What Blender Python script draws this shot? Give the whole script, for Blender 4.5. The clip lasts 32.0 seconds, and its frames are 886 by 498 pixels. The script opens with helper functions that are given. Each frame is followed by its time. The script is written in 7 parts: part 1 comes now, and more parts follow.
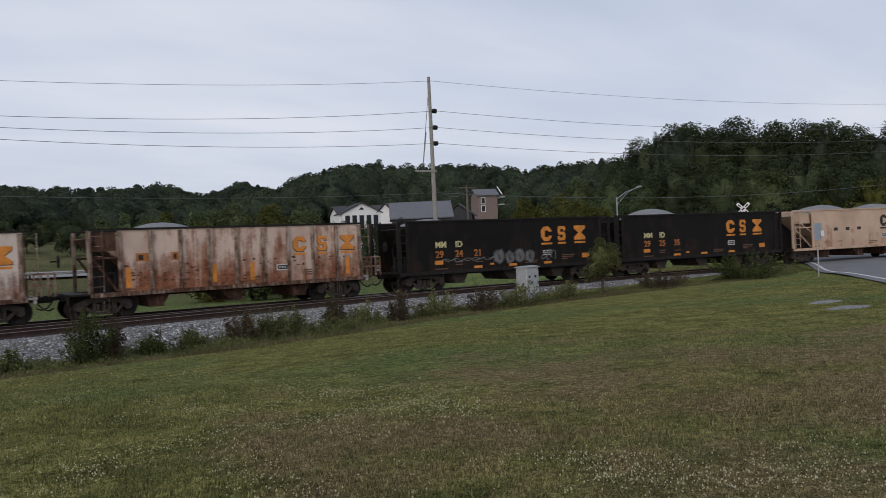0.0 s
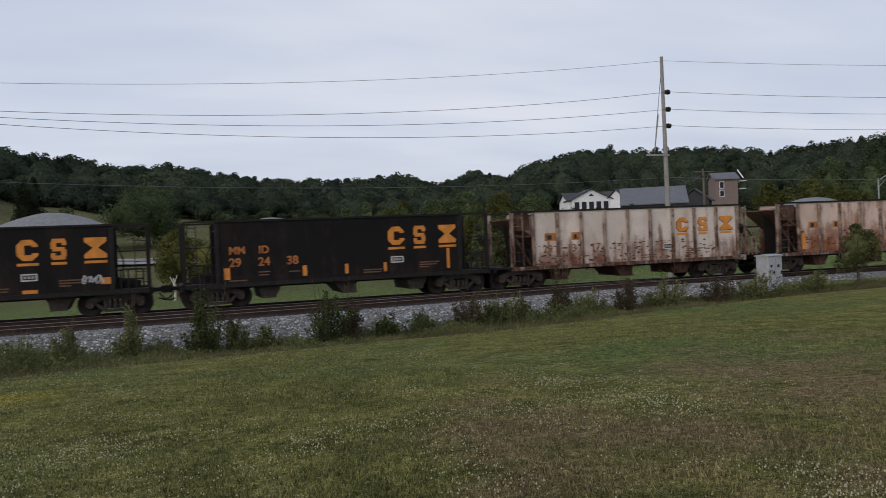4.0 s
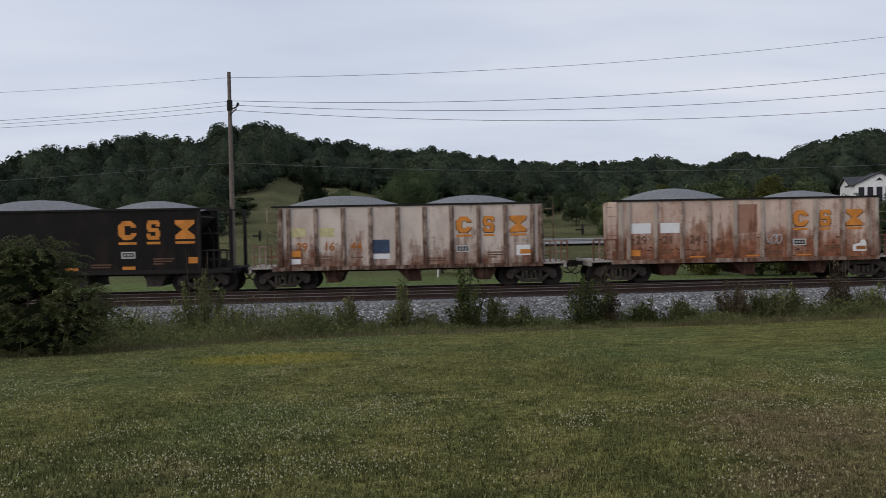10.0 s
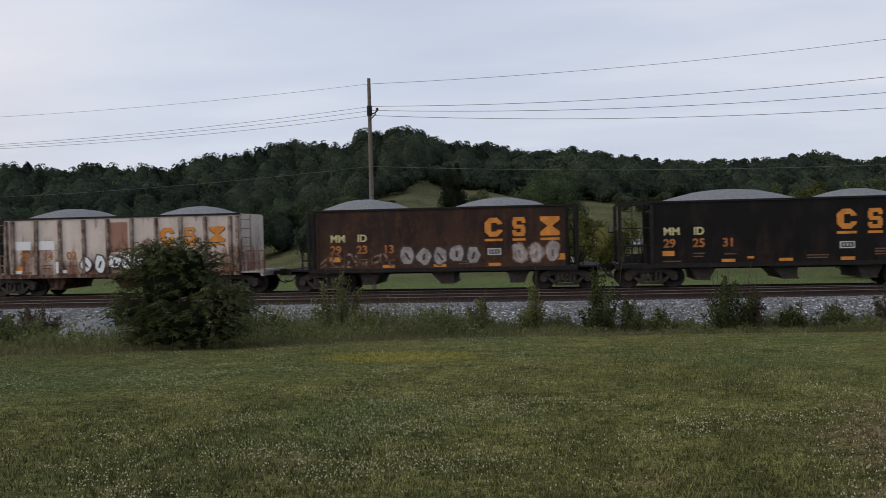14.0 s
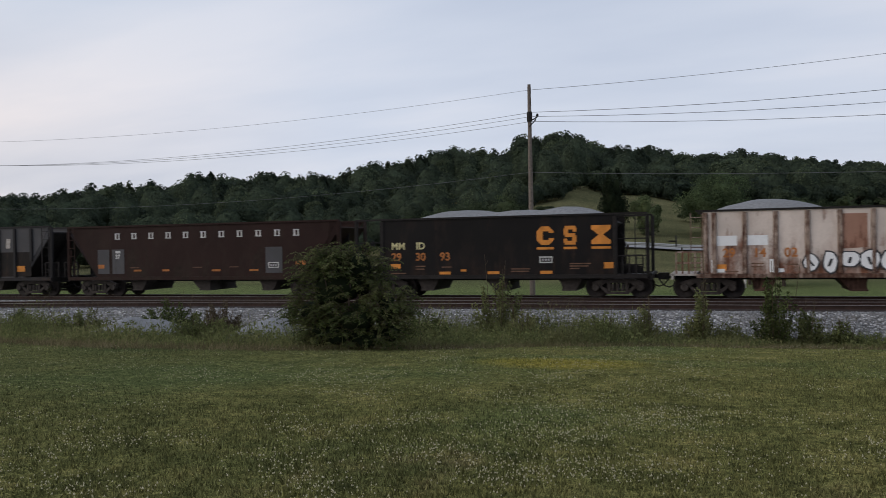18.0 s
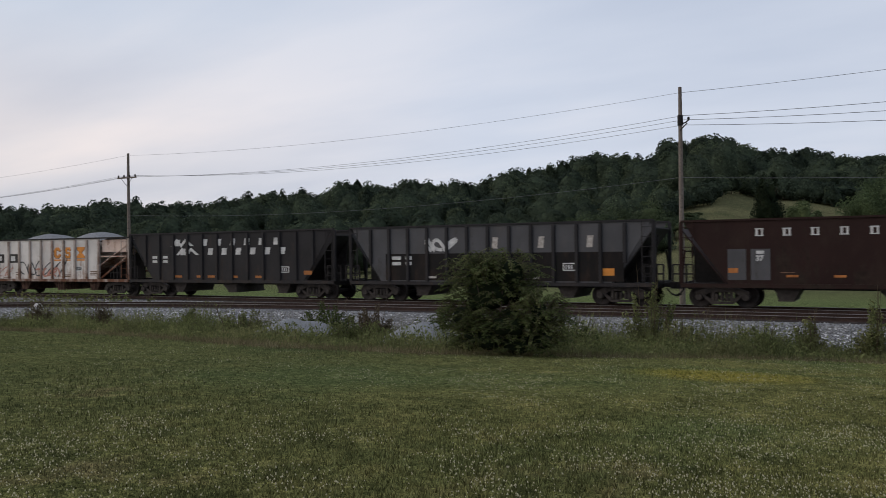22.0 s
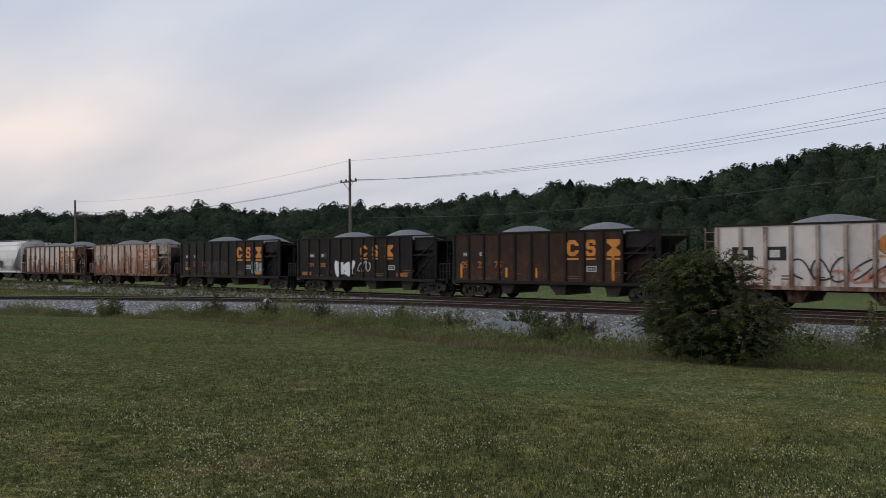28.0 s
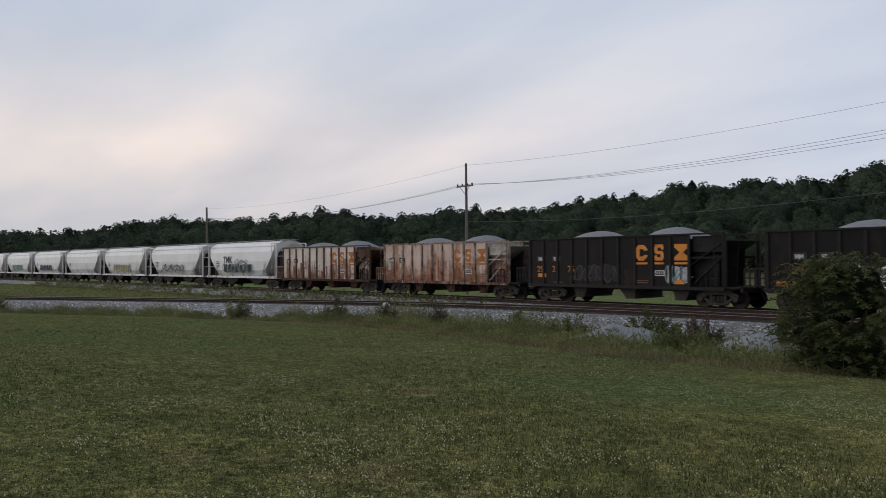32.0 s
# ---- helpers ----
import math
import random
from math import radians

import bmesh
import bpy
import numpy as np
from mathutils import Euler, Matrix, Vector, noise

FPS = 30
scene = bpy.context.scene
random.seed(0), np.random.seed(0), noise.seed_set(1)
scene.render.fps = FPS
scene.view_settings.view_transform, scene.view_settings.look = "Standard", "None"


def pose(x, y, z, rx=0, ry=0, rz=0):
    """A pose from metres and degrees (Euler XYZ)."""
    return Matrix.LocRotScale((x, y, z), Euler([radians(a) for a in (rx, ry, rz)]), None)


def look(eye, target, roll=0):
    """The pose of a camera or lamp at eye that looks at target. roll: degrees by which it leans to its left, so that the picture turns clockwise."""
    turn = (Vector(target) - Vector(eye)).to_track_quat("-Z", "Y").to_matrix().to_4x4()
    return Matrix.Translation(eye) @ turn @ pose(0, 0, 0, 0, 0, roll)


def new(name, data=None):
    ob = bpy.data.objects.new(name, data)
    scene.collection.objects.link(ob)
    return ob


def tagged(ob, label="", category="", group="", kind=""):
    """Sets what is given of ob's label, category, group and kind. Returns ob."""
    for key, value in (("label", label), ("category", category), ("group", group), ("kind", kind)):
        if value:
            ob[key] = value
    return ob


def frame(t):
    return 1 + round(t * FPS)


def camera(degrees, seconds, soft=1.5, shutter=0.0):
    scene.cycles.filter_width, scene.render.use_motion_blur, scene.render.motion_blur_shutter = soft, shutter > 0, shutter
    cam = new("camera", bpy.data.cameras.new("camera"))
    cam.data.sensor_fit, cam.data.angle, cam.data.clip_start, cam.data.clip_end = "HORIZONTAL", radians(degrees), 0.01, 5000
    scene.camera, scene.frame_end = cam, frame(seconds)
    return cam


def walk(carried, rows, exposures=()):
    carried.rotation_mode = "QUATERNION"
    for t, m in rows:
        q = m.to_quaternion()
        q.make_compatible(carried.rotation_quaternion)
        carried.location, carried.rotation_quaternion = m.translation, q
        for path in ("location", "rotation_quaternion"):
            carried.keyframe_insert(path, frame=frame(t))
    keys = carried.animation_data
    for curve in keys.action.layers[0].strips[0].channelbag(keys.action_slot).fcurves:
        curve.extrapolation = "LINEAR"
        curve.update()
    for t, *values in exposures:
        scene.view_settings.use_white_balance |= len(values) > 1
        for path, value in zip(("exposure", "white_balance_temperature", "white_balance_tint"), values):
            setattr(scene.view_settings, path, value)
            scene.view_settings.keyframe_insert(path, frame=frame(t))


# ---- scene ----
# World: rail heads lie at z = 0, the train runs along +x, the lawn and the camera lie on the -y side.
SECONDS = 32.0
cam = camera(57.33, SECONDS, soft=0.7, shutter=0.3)
PATH = [
    (0.0, -0.086, 0.154, 2.393, 89.519, 2.462, -36.106),
    (0.5, -0.144, 0.149, 2.395, 89.514, 2.402, -34.695),
    (1.0, -0.096, 0.157, 2.391, 89.527, 2.389, -33.517),
    (1.5, 0.011, 0.150, 2.391, 89.586, 2.323, -31.504),
    (2.0, 0.087, 0.158, 2.391, 89.566, 2.160, -29.071),
    (2.5, 0.126, 0.191, 2.386, 89.530, 2.071, -26.690),
    (3.0, 0.114, 0.191, 2.387, 89.451, 2.054, -24.542),
    (3.5, 0.130, 0.186, 2.384, 89.389, 2.111, -22.461),
    (4.0, 0.155, 0.206, 2.388, 89.285, 2.415, -19.900),
    (4.5, 0.163, 0.209, 2.391, 89.051, 2.638, -17.857),
    (6.5, 0.165, 0.135, 2.395, 88.917, 2.127, -10.655),
    (7.0, 0.155, 0.125, 2.397, 88.843, 1.909, -9.337),
    (7.5, 0.155, 0.123, 2.395, 88.763, 1.667, -7.996),
    (8.0, 0.147, 0.138, 2.392, 88.627, 1.520, -6.702),
    (8.5, 0.138, 0.136, 2.387, 88.538, 1.407, -5.616),
    (9.0, 0.099, 0.097, 2.399, 88.496, 1.296, -4.476),
    (9.5, -0.004, -0.067, 2.403, 88.572, 1.143, -3.376),
    (10.0, -0.081, -0.088, 2.416, 88.602, 1.099, -2.091),
    (10.5, -0.151, -0.129, 2.410, 88.751, 1.069, -0.864),
    (11.0, -0.204, -0.156, 2.425, 88.948, 1.093, 0.125),
    (11.5, -0.119, -0.160, 2.417, 89.029, 1.148, 1.143),
    (12.0, 0.060, -0.144, 2.412, 89.049, 1.145, 2.532),
    (12.5, 0.168, -0.095, 2.389, 88.986, 1.004, 3.747),
    (13.0, 0.214, -0.142, 2.368, 88.986, 0.987, 5.046),
    (13.5, 0.207, -0.006, 2.382, 88.878, 1.150, 6.378),
    (14.0, 0.210, -0.032, 2.379, 88.932, 1.321, 7.818),
    (14.5, 0.199, -0.053, 2.383, 89.035, 1.434, 9.243),
    (16.5, 0.209, -0.091, 2.384, 89.394, 1.253, 14.497),
    (17.0, 0.219, -0.109, 2.383, 89.547, 1.192, 16.032),
    (17.5, 0.191, -0.176, 2.383, 89.575, 1.153, 17.446),
    (18.0, 0.111, -0.098, 2.375, 89.583, 1.041, 18.904),
    (18.5, 0.059, -0.107, 2.369, 89.577, 0.972, 20.391),
    (19.0, 0.011, -0.111, 2.375, 89.492, 0.883, 21.768),
    (19.5, -0.073, -0.148, 2.385, 89.405, 0.775, 23.119),
    (20.0, -0.147, -0.248, 2.396, 89.363, 0.707, 24.378),
    (20.5, -0.216, -0.323, 2.399, 89.382, 0.719, 25.244),
    (21.0, -0.283, -0.370, 2.398, 89.446, 0.659, 25.897),
    (21.5, -0.219, -0.376, 2.386, 89.747, 0.631, 27.200),
    (22.0, -0.147, -0.290, 2.387, 90.185, 0.681, 28.744),
    (22.5, -0.048, -0.250, 2.386, 90.260, 0.751, 30.217),
    (23.0, -0.008, -0.362, 2.383, 90.322, 0.967, 31.394),
    (23.5, 0.046, -0.393, 2.372, 90.480, 1.333, 32.550),
    (24.0, 0.066, -0.408, 2.371, 90.707, 1.599, 33.810),
    (24.5, 0.067, -0.422, 2.366, 90.808, 1.467, 35.008),
    (25.0, 0.098, -0.445, 2.365, 90.824, 1.336, 36.551),
    (25.5, 0.098, -0.420, 2.364, 90.753, 1.153, 38.085),
    (27.5, -0.025, 0.248, 2.361, 90.429, 0.645, 42.760),
    (28.0, -0.071, 0.309, 2.370, 90.366, 0.525, 43.771),
    (28.5, -0.099, 0.324, 2.371, 90.324, 0.416, 44.757),
    (29.0, -0.120, 0.325, 2.373, 90.337, 0.296, 45.667),
    (29.5, -0.122, 0.328, 2.383, 90.443, 0.287, 46.550),
    (30.0, -0.138, 0.350, 2.383, 90.536, 0.332, 47.464),
    (30.5, -0.151, 0.358, 2.384, 90.647, 0.402, 48.418),
    (31.0, -0.187, 0.360, 2.385, 90.629, 0.442, 49.508),
    (31.5, -0.204, 0.400, 2.385, 90.689, 0.561, 50.721),
    (32.0, -0.277, 0.403, 2.387, 90.728, 0.599, 51.940),
]
walk(cam, [(t, pose(*p)) for t, *p in PATH], exposures=[(0.0, 0.0), (14.0, 0.0), (25.0, -0.03), (29.0, -0.09), (32.0, -0.11)])

# ---- daylight: an overcast evening sky, brighter and warmer towards the sunset in the west ----
world = bpy.data.worlds.new("evening_sky")
scene.world = world
world.use_nodes = True
wn, wl = world.node_tree.nodes, world.node_tree.links
wn.clear()
SUN_AZ, SUN_EL = radians(-125.0), radians(22.0)
sky = wn.new("ShaderNodeTexSky")
sky.sky_type, sky.sun_disc = "NISHITA", False
sky.sun_elevation, sky.sun_rotation = SUN_EL, SUN_AZ
sky.air_density, sky.dust_density, sky.ozone_density = 1.0, 2.0, 1.5
bg_sky = wn.new("ShaderNodeBackground")
bg_sky.inputs["Strength"].default_value = 0.08
wl.new(sky.outputs[0], bg_sky.inputs["Color"])
geo = wn.new("ShaderNodeTexCoord")
sep = wn.new("ShaderNodeSeparateXYZ")
wl.new(geo.outputs["Generated"], sep.inputs[0])


def wmath(op, a, b=None, c=None):
    n = wn.new("ShaderNodeMath")
    n.operation = op
    for i, v in enumerate((a, b, c)):
        if v is None:
            continue
        if isinstance(v, (int, float)):
            n.inputs[i].default_value = v
        else:
            wl.new(v, n.inputs[i])
    return n.outputs[0]


def wramp(fac, stops):
    n = wn.new("ShaderNodeValToRGB")
    el = n.color_ramp.elements
    while len(el) < len(stops):
        el.new(0.5)
    for e, (p, col) in zip(el, stops):
        e.position, e.color = p, (*col, 1)
    wl.new(fac, n.inputs[0])
    return n.outputs[0]


def wmix(fac, a, b, mode="MIX"):
    n = wn.new("ShaderNodeMix")
    n.data_type, n.blend_type = "RGBA", mode
    for sock, v in ((n.inputs[0], fac), (n.inputs[6], a), (n.inputs[7], b)):
        if isinstance(v, (int, float)):
            sock.default_value = v
        elif isinstance(v, tuple):
            sock.default_value = (*v, 1)
        else:
            wl.new(v, sock)
    return n.outputs[2]


# cloud sheet: a flat layer seen in perspective, so the bands close up towards the horizon
up = wmath("MAXIMUM", sep.outputs[2], 0.0)
plane = wn.new("ShaderNodeCombineXYZ")
den = wmath("ADD", up, 0.16)
wl.new(wmath("DIVIDE", sep.outputs[0], den), plane.inputs[0])
wl.new(wmath("DIVIDE", sep.outputs[1], den), plane.inputs[1])
stretch = wn.new("ShaderNodeMapping")
stretch.inputs["Rotation"].default_value = (0, 0, radians(35))
stretch.inputs["Scale"].default_value = (0.35, 0.8, 1)
wl.new(plane.outputs[0], stretch.inputs[0])
cloud = wn.new("ShaderNodeTexNoise")
cloud.inputs["Scale"].default_value, cloud.inputs["Detail"].default_value = 1.7, 5.0
cloud.inputs["Roughness"].default_value = 0.45
wl.new(stretch.outputs[0], cloud.inputs["Vector"])
west = wmath("MULTIPLY_ADD", sep.outputs[0], -0.5, 0.5)
base = wramp(up, [(0.0, (0.60, 0.63, 0.72)), (0.12, (0.62, 0.66, 0.76)), (0.35, (0.56, 0.61, 0.72)), (1.0, (0.50, 0.56, 0.68))])
west_col = wramp(up, [(0.0, (0.47, 0.50, 0.57)), (0.06, (0.60, 0.58, 0.61)), (0.14, (0.78, 0.70, 0.68)), (0.27, (0.58, 0.62, 0.70)), (1.0, (0.46, 0.54, 0.66))])
glow = wramp(west, [(0.72, (0, 0, 0)), (0.97, (1, 1, 1))])
col = wmix(glow, base, west_col)
shade = wramp(cloud.outputs[0], [(0.34, (0.86, 0.89, 0.93)), (0.50, (0.98, 0.99, 1.0)), (0.66, (1.14, 1.10, 1.06))])
col = wmix(1.0, col, shade, "MULTIPLY")
col = wmix(1.0, col, wramp(west, [(0.0, (0.91, 0.91, 0.92)), (0.5, (0.965, 0.965, 0.965)), (1.0, (1.02, 1.02, 1.02))]), "MULTIPLY")
bg_cloud = wn.new("ShaderNodeBackground")
bg_cloud.inputs["Strength"].default_value = 1.14
wl.new(col, bg_cloud.inputs["Color"])
mix = wn.new("ShaderNodeMixShader")
mix.inputs[0].default_value = 0.92
wl.new(bg_sky.outputs[0], mix.inputs[1])
wl.new(bg_cloud.outputs[0], mix.inputs[2])
wout = wn.new("ShaderNodeOutputWorld")
wl.new(mix.outputs[0], wout.inputs[0])
sun = new("sun", bpy.data.lights.new("sun", "SUN"))
sun.data.energy, sun.data.angle, sun.data.color = 1.1, radians(50), (1.0, 0.90, 0.80)
sun.matrix_basis = look((math.sin(SUN_AZ) * math.cos(SUN_EL) * 60, math.cos(SUN_AZ) * math.cos(SUN_EL) * 60, math.sin(SUN_EL) * 60), (0, 0, 0))


# ---- materials ----
def material(name):
    m = bpy.data.materials.new(name)
    m.use_nodes = True
    n = m.node_tree.nodes
    return m, n, m.node_tree.links, n["Principled BSDF"]


class Net:
    """Shortcuts for a node tree."""

    def __init__(self, name):
        self.m, self.n, self.l, self.b = material(name)
        self.co = self.n.new("ShaderNodeTexCoord").outputs["Object"]

    def put(self, sock, v):
        if isinstance(v, (int, float)):
            sock.default_value = v
        elif isinstance(v, tuple):
            sock.default_value = (*v, 1) if len(v) == 3 and sock.type == "RGBA" else v
        else:
            self.l.new(v, sock)

    def noise(self, scale, detail=4.0, rough=0.55, vec=None, stretch=None):
        t = self.n.new("ShaderNodeTexNoise")
        t.inputs["Scale"].default_value, t.inputs["Detail"].default_value, t.inputs["Roughness"].default_value = scale, detail, rough
        v = vec or self.co
        if stretch:
            mp = self.n.new("ShaderNodeMapping")
            mp.inputs["Scale"].default_value = stretch
            self.l.new(v, mp.inputs[0])
            v = mp.outputs[0]
        self.l.new(v, t.inputs["Vector"])
        return t.outputs[0]

    def ramp(self, fac, stops):
        r = self.n.new("ShaderNodeValToRGB")
        el = r.color_ramp.elements
        while len(el) < len(stops):
            el.new(0.5)
        for e, (p, c) in zip(el, stops):
            e.position = p
            e.color = (*c, 1) if isinstance(c, tuple) else (c, c, c, 1)
        self.l.new(fac, r.inputs[0])
        return r.outputs[0]

    def mix(self, fac, a, b, mode="MIX"):
        x = self.n.new("ShaderNodeMix")
        x.data_type, x.blend_type = "RGBA", mode
        self.put(x.inputs[0], fac)
        self.put(x.inputs[6], a)
        self.put(x.inputs[7], b)
        return x.outputs[2]

    def math(self, op, a, b=0.0, c=0.0):
        x = self.n.new("ShaderNodeMath")
        x.operation = op
        for i, v in enumerate((a, b, c)):
            self.put(x.inputs[i], v)
        return x.outputs[0]

    def axis(self, k, vec=None):
        s = self.n.new("ShaderNodeSeparateXYZ")
        self.l.new(vec or self.co, s.inputs[0])
        return s.outputs[k]

    def world(self):
        return self.n.new("ShaderNodeNewGeometry").outputs["Position"]

    def island(self):
        return self.n.new("ShaderNodeNewGeometry").outputs["Random Per Island"]

    def random(self):
        return self.n.new("ShaderNodeObjectInfo").outputs["Random"]

    def bump(self, h, strength=0.3, dist=0.02):
        x = self.n.new("ShaderNodeBump")
        x.inputs["Strength"].default_value, x.inputs["Distance"].default_value = strength, dist
        self.l.new(h, x.inputs["Height"])
        self.l.new(x.outputs[0], self.b.inputs["Normal"])

    def done(self, color, rough=0.8, metal=0.0, spec=0.22):
        self.put(self.b.inputs["Base Color"], color)
        self.put(self.b.inputs["Roughness"], rough)
        self.put(self.b.inputs["Metallic"], metal)
        self.b.inputs["Specular IOR Level"].default_value = spec
        return self.m


def plain(name, color, rough=0.7, metal=0.0, grain=0.15, scale=6.0):
    """A surface of one colour with grain and soft stains."""
    k = Net(name)
    a = k.noise(scale, 5)
    b = k.noise(scale * 0.17, 3)
    dark = tuple(c * (1 - grain * 1.6) for c in color)
    light = tuple(min(1, c * (1 + grain)) for c in color)
    c = k.ramp(a, [(0.3, dark), (0.7, light)])
    c = k.mix(k.ramp(b, [(0.4, 0.0), (0.65, 0.55)]), c, tuple(x * (1 - grain) for x in color))
    k.bump(a, 0.15, 0.01)
    return k.done(c, rough, metal)


def car_paint(name, base, rust=(0.16, 0.06, 0.03), amount=0.5, low=0.5, rough=0.72, fade=0.25, fineness=1.0):
    """Weathered sheet steel: faded paint, rust in streaks from above and blotches, more of it low down."""
    k = Net(name)
    z = k.axis(2)
    shift = k.n.new("ShaderNodeVectorMath")
    shift.operation = "ADD"
    k.l.new(k.co, shift.inputs[0])
    k.l.new(k.math("MULTIPLY", k.random(), 60.0), shift.inputs[1])
    k.co = shift.outputs[0]
    streak = k.noise(fineness, 5, 0.6, stretch=(3.2, 3.2, 0.35))
    blot = k.noise(0.9 * fineness, 6, 0.65)
    fine = k.noise(14, 4)
    base2 = tuple(min(1, c * (1 - fade)) for c in base)
    c = k.ramp(k.noise(0.6, 4), [(0.35, base2), (0.65, base)])
    c = k.mix(k.ramp(fine, [(0.45, 0.0), (0.75, 0.35)]), c, tuple(x * 0.72 for x in base))
    lowmask = k.ramp(k.math("MULTIPLY_ADD", z, -0.42, 1.35), [(0.25, 0.0), (0.95, low)])
    f = k.math("ADD", k.math("MULTIPLY", streak, 0.6), k.math("MULTIPLY", blot, 0.5))
    f = k.math("ADD", f, k.math("MULTIPLY", lowmask, 0.22))
    f = k.math("ADD", f, k.math("MULTIPLY", fine, 0.10))
    edge = 0.88 - 0.28 * amount
    bleed = k.noise(0.8, 6, 0.68, stretch=(1.6, 1.6, 0.7))
    bleed = k.math("ADD", bleed, k.math("MULTIPLY", lowmask, 0.10))
    c = k.mix(k.ramp(bleed, [(0.62 - 0.22 * amount, 0.0), (0.80 - 0.22 * amount, 0.75)]), c, tuple(x * 0.45 + y * 0.75 for x, y in zip(base, rust)))
    m = k.ramp(f, [(edge - 0.06, 0.0), (edge, 0.55), (edge + 0.1, 1.0)])
    rust2 = k.ramp(k.noise(5, 4), [(0.3, tuple(x * 0.55 for x in rust)), (0.7, tuple(min(1, x * 1.35) for x in rust))])
    c = k.mix(m, c, rust2)
    k.bump(k.math("ADD", fine, m), 0.2, 0.012)
    return k.done(c, rough, 0, 0.12)


BLACK = car_paint("black_car_paint", (0.0105, 0.0092, 0.0090), (0.026, 0.016, 0.012), 0.45, 0.5, 0.6)
BROWNBLACK = car_paint("brown_black_car_paint", (0.034, 0.0205, 0.0160), (0.066, 0.032, 0.019), 0.7, 0.6, 0.62)
GREYSIDE = car_paint("faded_grey_car_paint", (0.088, 0.086, 0.089), (0.06, 0.052, 0.048), 0.4, 0.3, 0.65)
BOXRED = car_paint("dark_red_car_paint", (0.028, 0.0135, 0.0112), (0.026, 0.018, 0.013), 0.5, 0.4, 0.65)
CHARCOAL = car_paint("charcoal_car_paint", (0.029, 0.027, 0.028), (0.042, 0.030, 0.024), 0.35, 0.5, 0.65)
WHITE = car_paint("white_car_paint", (0.66, 0.565, 0.50), (0.16, 0.070, 0.042), 0.52, 0.9, 0.7)
WHITE_CLEAN = car_paint("clean_white_car_paint", (0.68, 0.63, 0.585), (0.24, 0.13, 0.08), 0.32, 0.7, 0.7)
RUSTY = car_paint("rusty_white_car_paint", (0.64, 0.50, 0.42), (0.22, 0.090, 0.050), 0.72, 1.0, 0.75)
TAN = car_paint("tan_car_paint", (0.55, 0.40, 0.30), (0.30, 0.16, 0.10), 0.35, 0.6, 0.7)
PALE = car_paint("pale_grey_car_paint", (0.74, 0.73, 0.72), (0.24, 0.18, 0.14), 0.30, 0.6, 0.45, fade=0.12)
RIB_RUST = car_paint("rusted_rib_steel", (0.42, 0.33, 0.27), (0.075, 0.036, 0.024), 0.92, 0.4, 0.8, fineness=3.0)
RIB_DARK = car_paint("dark_rusted_rib_steel", (0.15, 0.085, 0.06), (0.045, 0.024, 0.018), 0.9, 0.4, 0.8, fineness=3.0)
BROWNED = car_paint("browned_panel_paint", (0.36, 0.20, 0.145), (0.12, 0.052, 0.032), 0.7, 0.6, 0.8, fineness=2.0)
FLAKED = plain("bare_rust", (0.12, 0.055, 0.034), 0.9, 0, 0.35, 9)
RIB_PALE = car_paint("pale_rib_steel", (0.46, 0.39, 0.34), (0.13, 0.060, 0.036), 0.66, 0.7, 0.8)
GRIME = plain("grimy_steel", (0.017, 0.0145, 0.0135), 0.75, 0.0, 0.3)
TRUCK = plain("dusty_truck_steel", (0.050, 0.041, 0.036), 0.75, 0.0, 0.35)
WHEEL = plain("wheel_steel", (0.028, 0.022, 0.020), 0.6, 0.2, 0.3)
STEP = plain("pale_step_steel", (0.42, 0.38, 0.34), 0.7, 0.0, 0.3)
ORANGE = plain("faded_orange_lettering", (0.62, 0.235, 0.045), 0.7, 0, 0.18, 3)
ORANGE_DIM = plain("worn_orange_lettering", (0.40, 0.15, 0.045), 0.75, 0, 0.3, 3)
CREAM = plain("cream_lettering", (0.58, 0.52, 0.28), 0.7, 0, 0.2, 4)
LETTER = plain("pale_lettering", (0.55, 0.54, 0.52), 0.7, 0, 0.2, 4)
RUSTMARK = plain("rusted_lettering", (0.20, 0.105, 0.065), 0.85, 0, 0.35, 6)
PRINT = plain("faded_print", (0.15, 0.085, 0.055), 0.8, 0, 0.3, 5)
DARKMARK = plain("dark_lettering", (0.035, 0.03, 0.028), 0.7, 0, 0.2, 4)
BLUEPATCH = plain("blue_patch_paint", (0.05, 0.075, 0.13), 0.7, 0, 0.2, 4)
GRAFFITI = plain("silver_spray_paint", (0.42, 0.41, 0.41), 0.6, 0, 0.3, 5)
PALESPRAY = plain("pinkish_pale_spray_paint", (0.36, 0.31, 0.29), 0.7, 0, 0.35, 5)
DULLSPRAY = plain("dull_silver_spray_paint", (0.15, 0.145, 0.145), 0.7, 0, 0.35, 5)
SPRAY_DARK = plain("black_spray_paint", (0.05, 0.05, 0.055), 0.6, 0, 0.3, 5)
SPRAY_TEAL = plain("teal_spray_paint", (0.12, 0.20, 0.21), 0.6, 0, 0.3, 5)
SPRAY_YELLOW = plain("yellow_spray_paint", (0.50, 0.36, 0.08), 0.6, 0, 0.3, 5)
SPRAY_PINK = plain("pink_spray_paint", (0.5, 0.22, 0.16), 0.6, 0, 0.3, 5)
RAIL = plain("rusty_rail_side", (0.050, 0.030, 0.024), 0.75, 0.1, 0.25)
RAILHEAD = plain("worn_rail_head", (0.22, 0.20, 0.19), 0.5, 0.4, 0.12)
TIE = plain("creosoted_tie_wood", (0.050, 0.038, 0.031), 0.9, 0, 0.35, 9)
PALEROAD = plain("pale_concrete_road", (0.27, 0.27, 0.265), 0.9, 0, 0.12, 1.5)
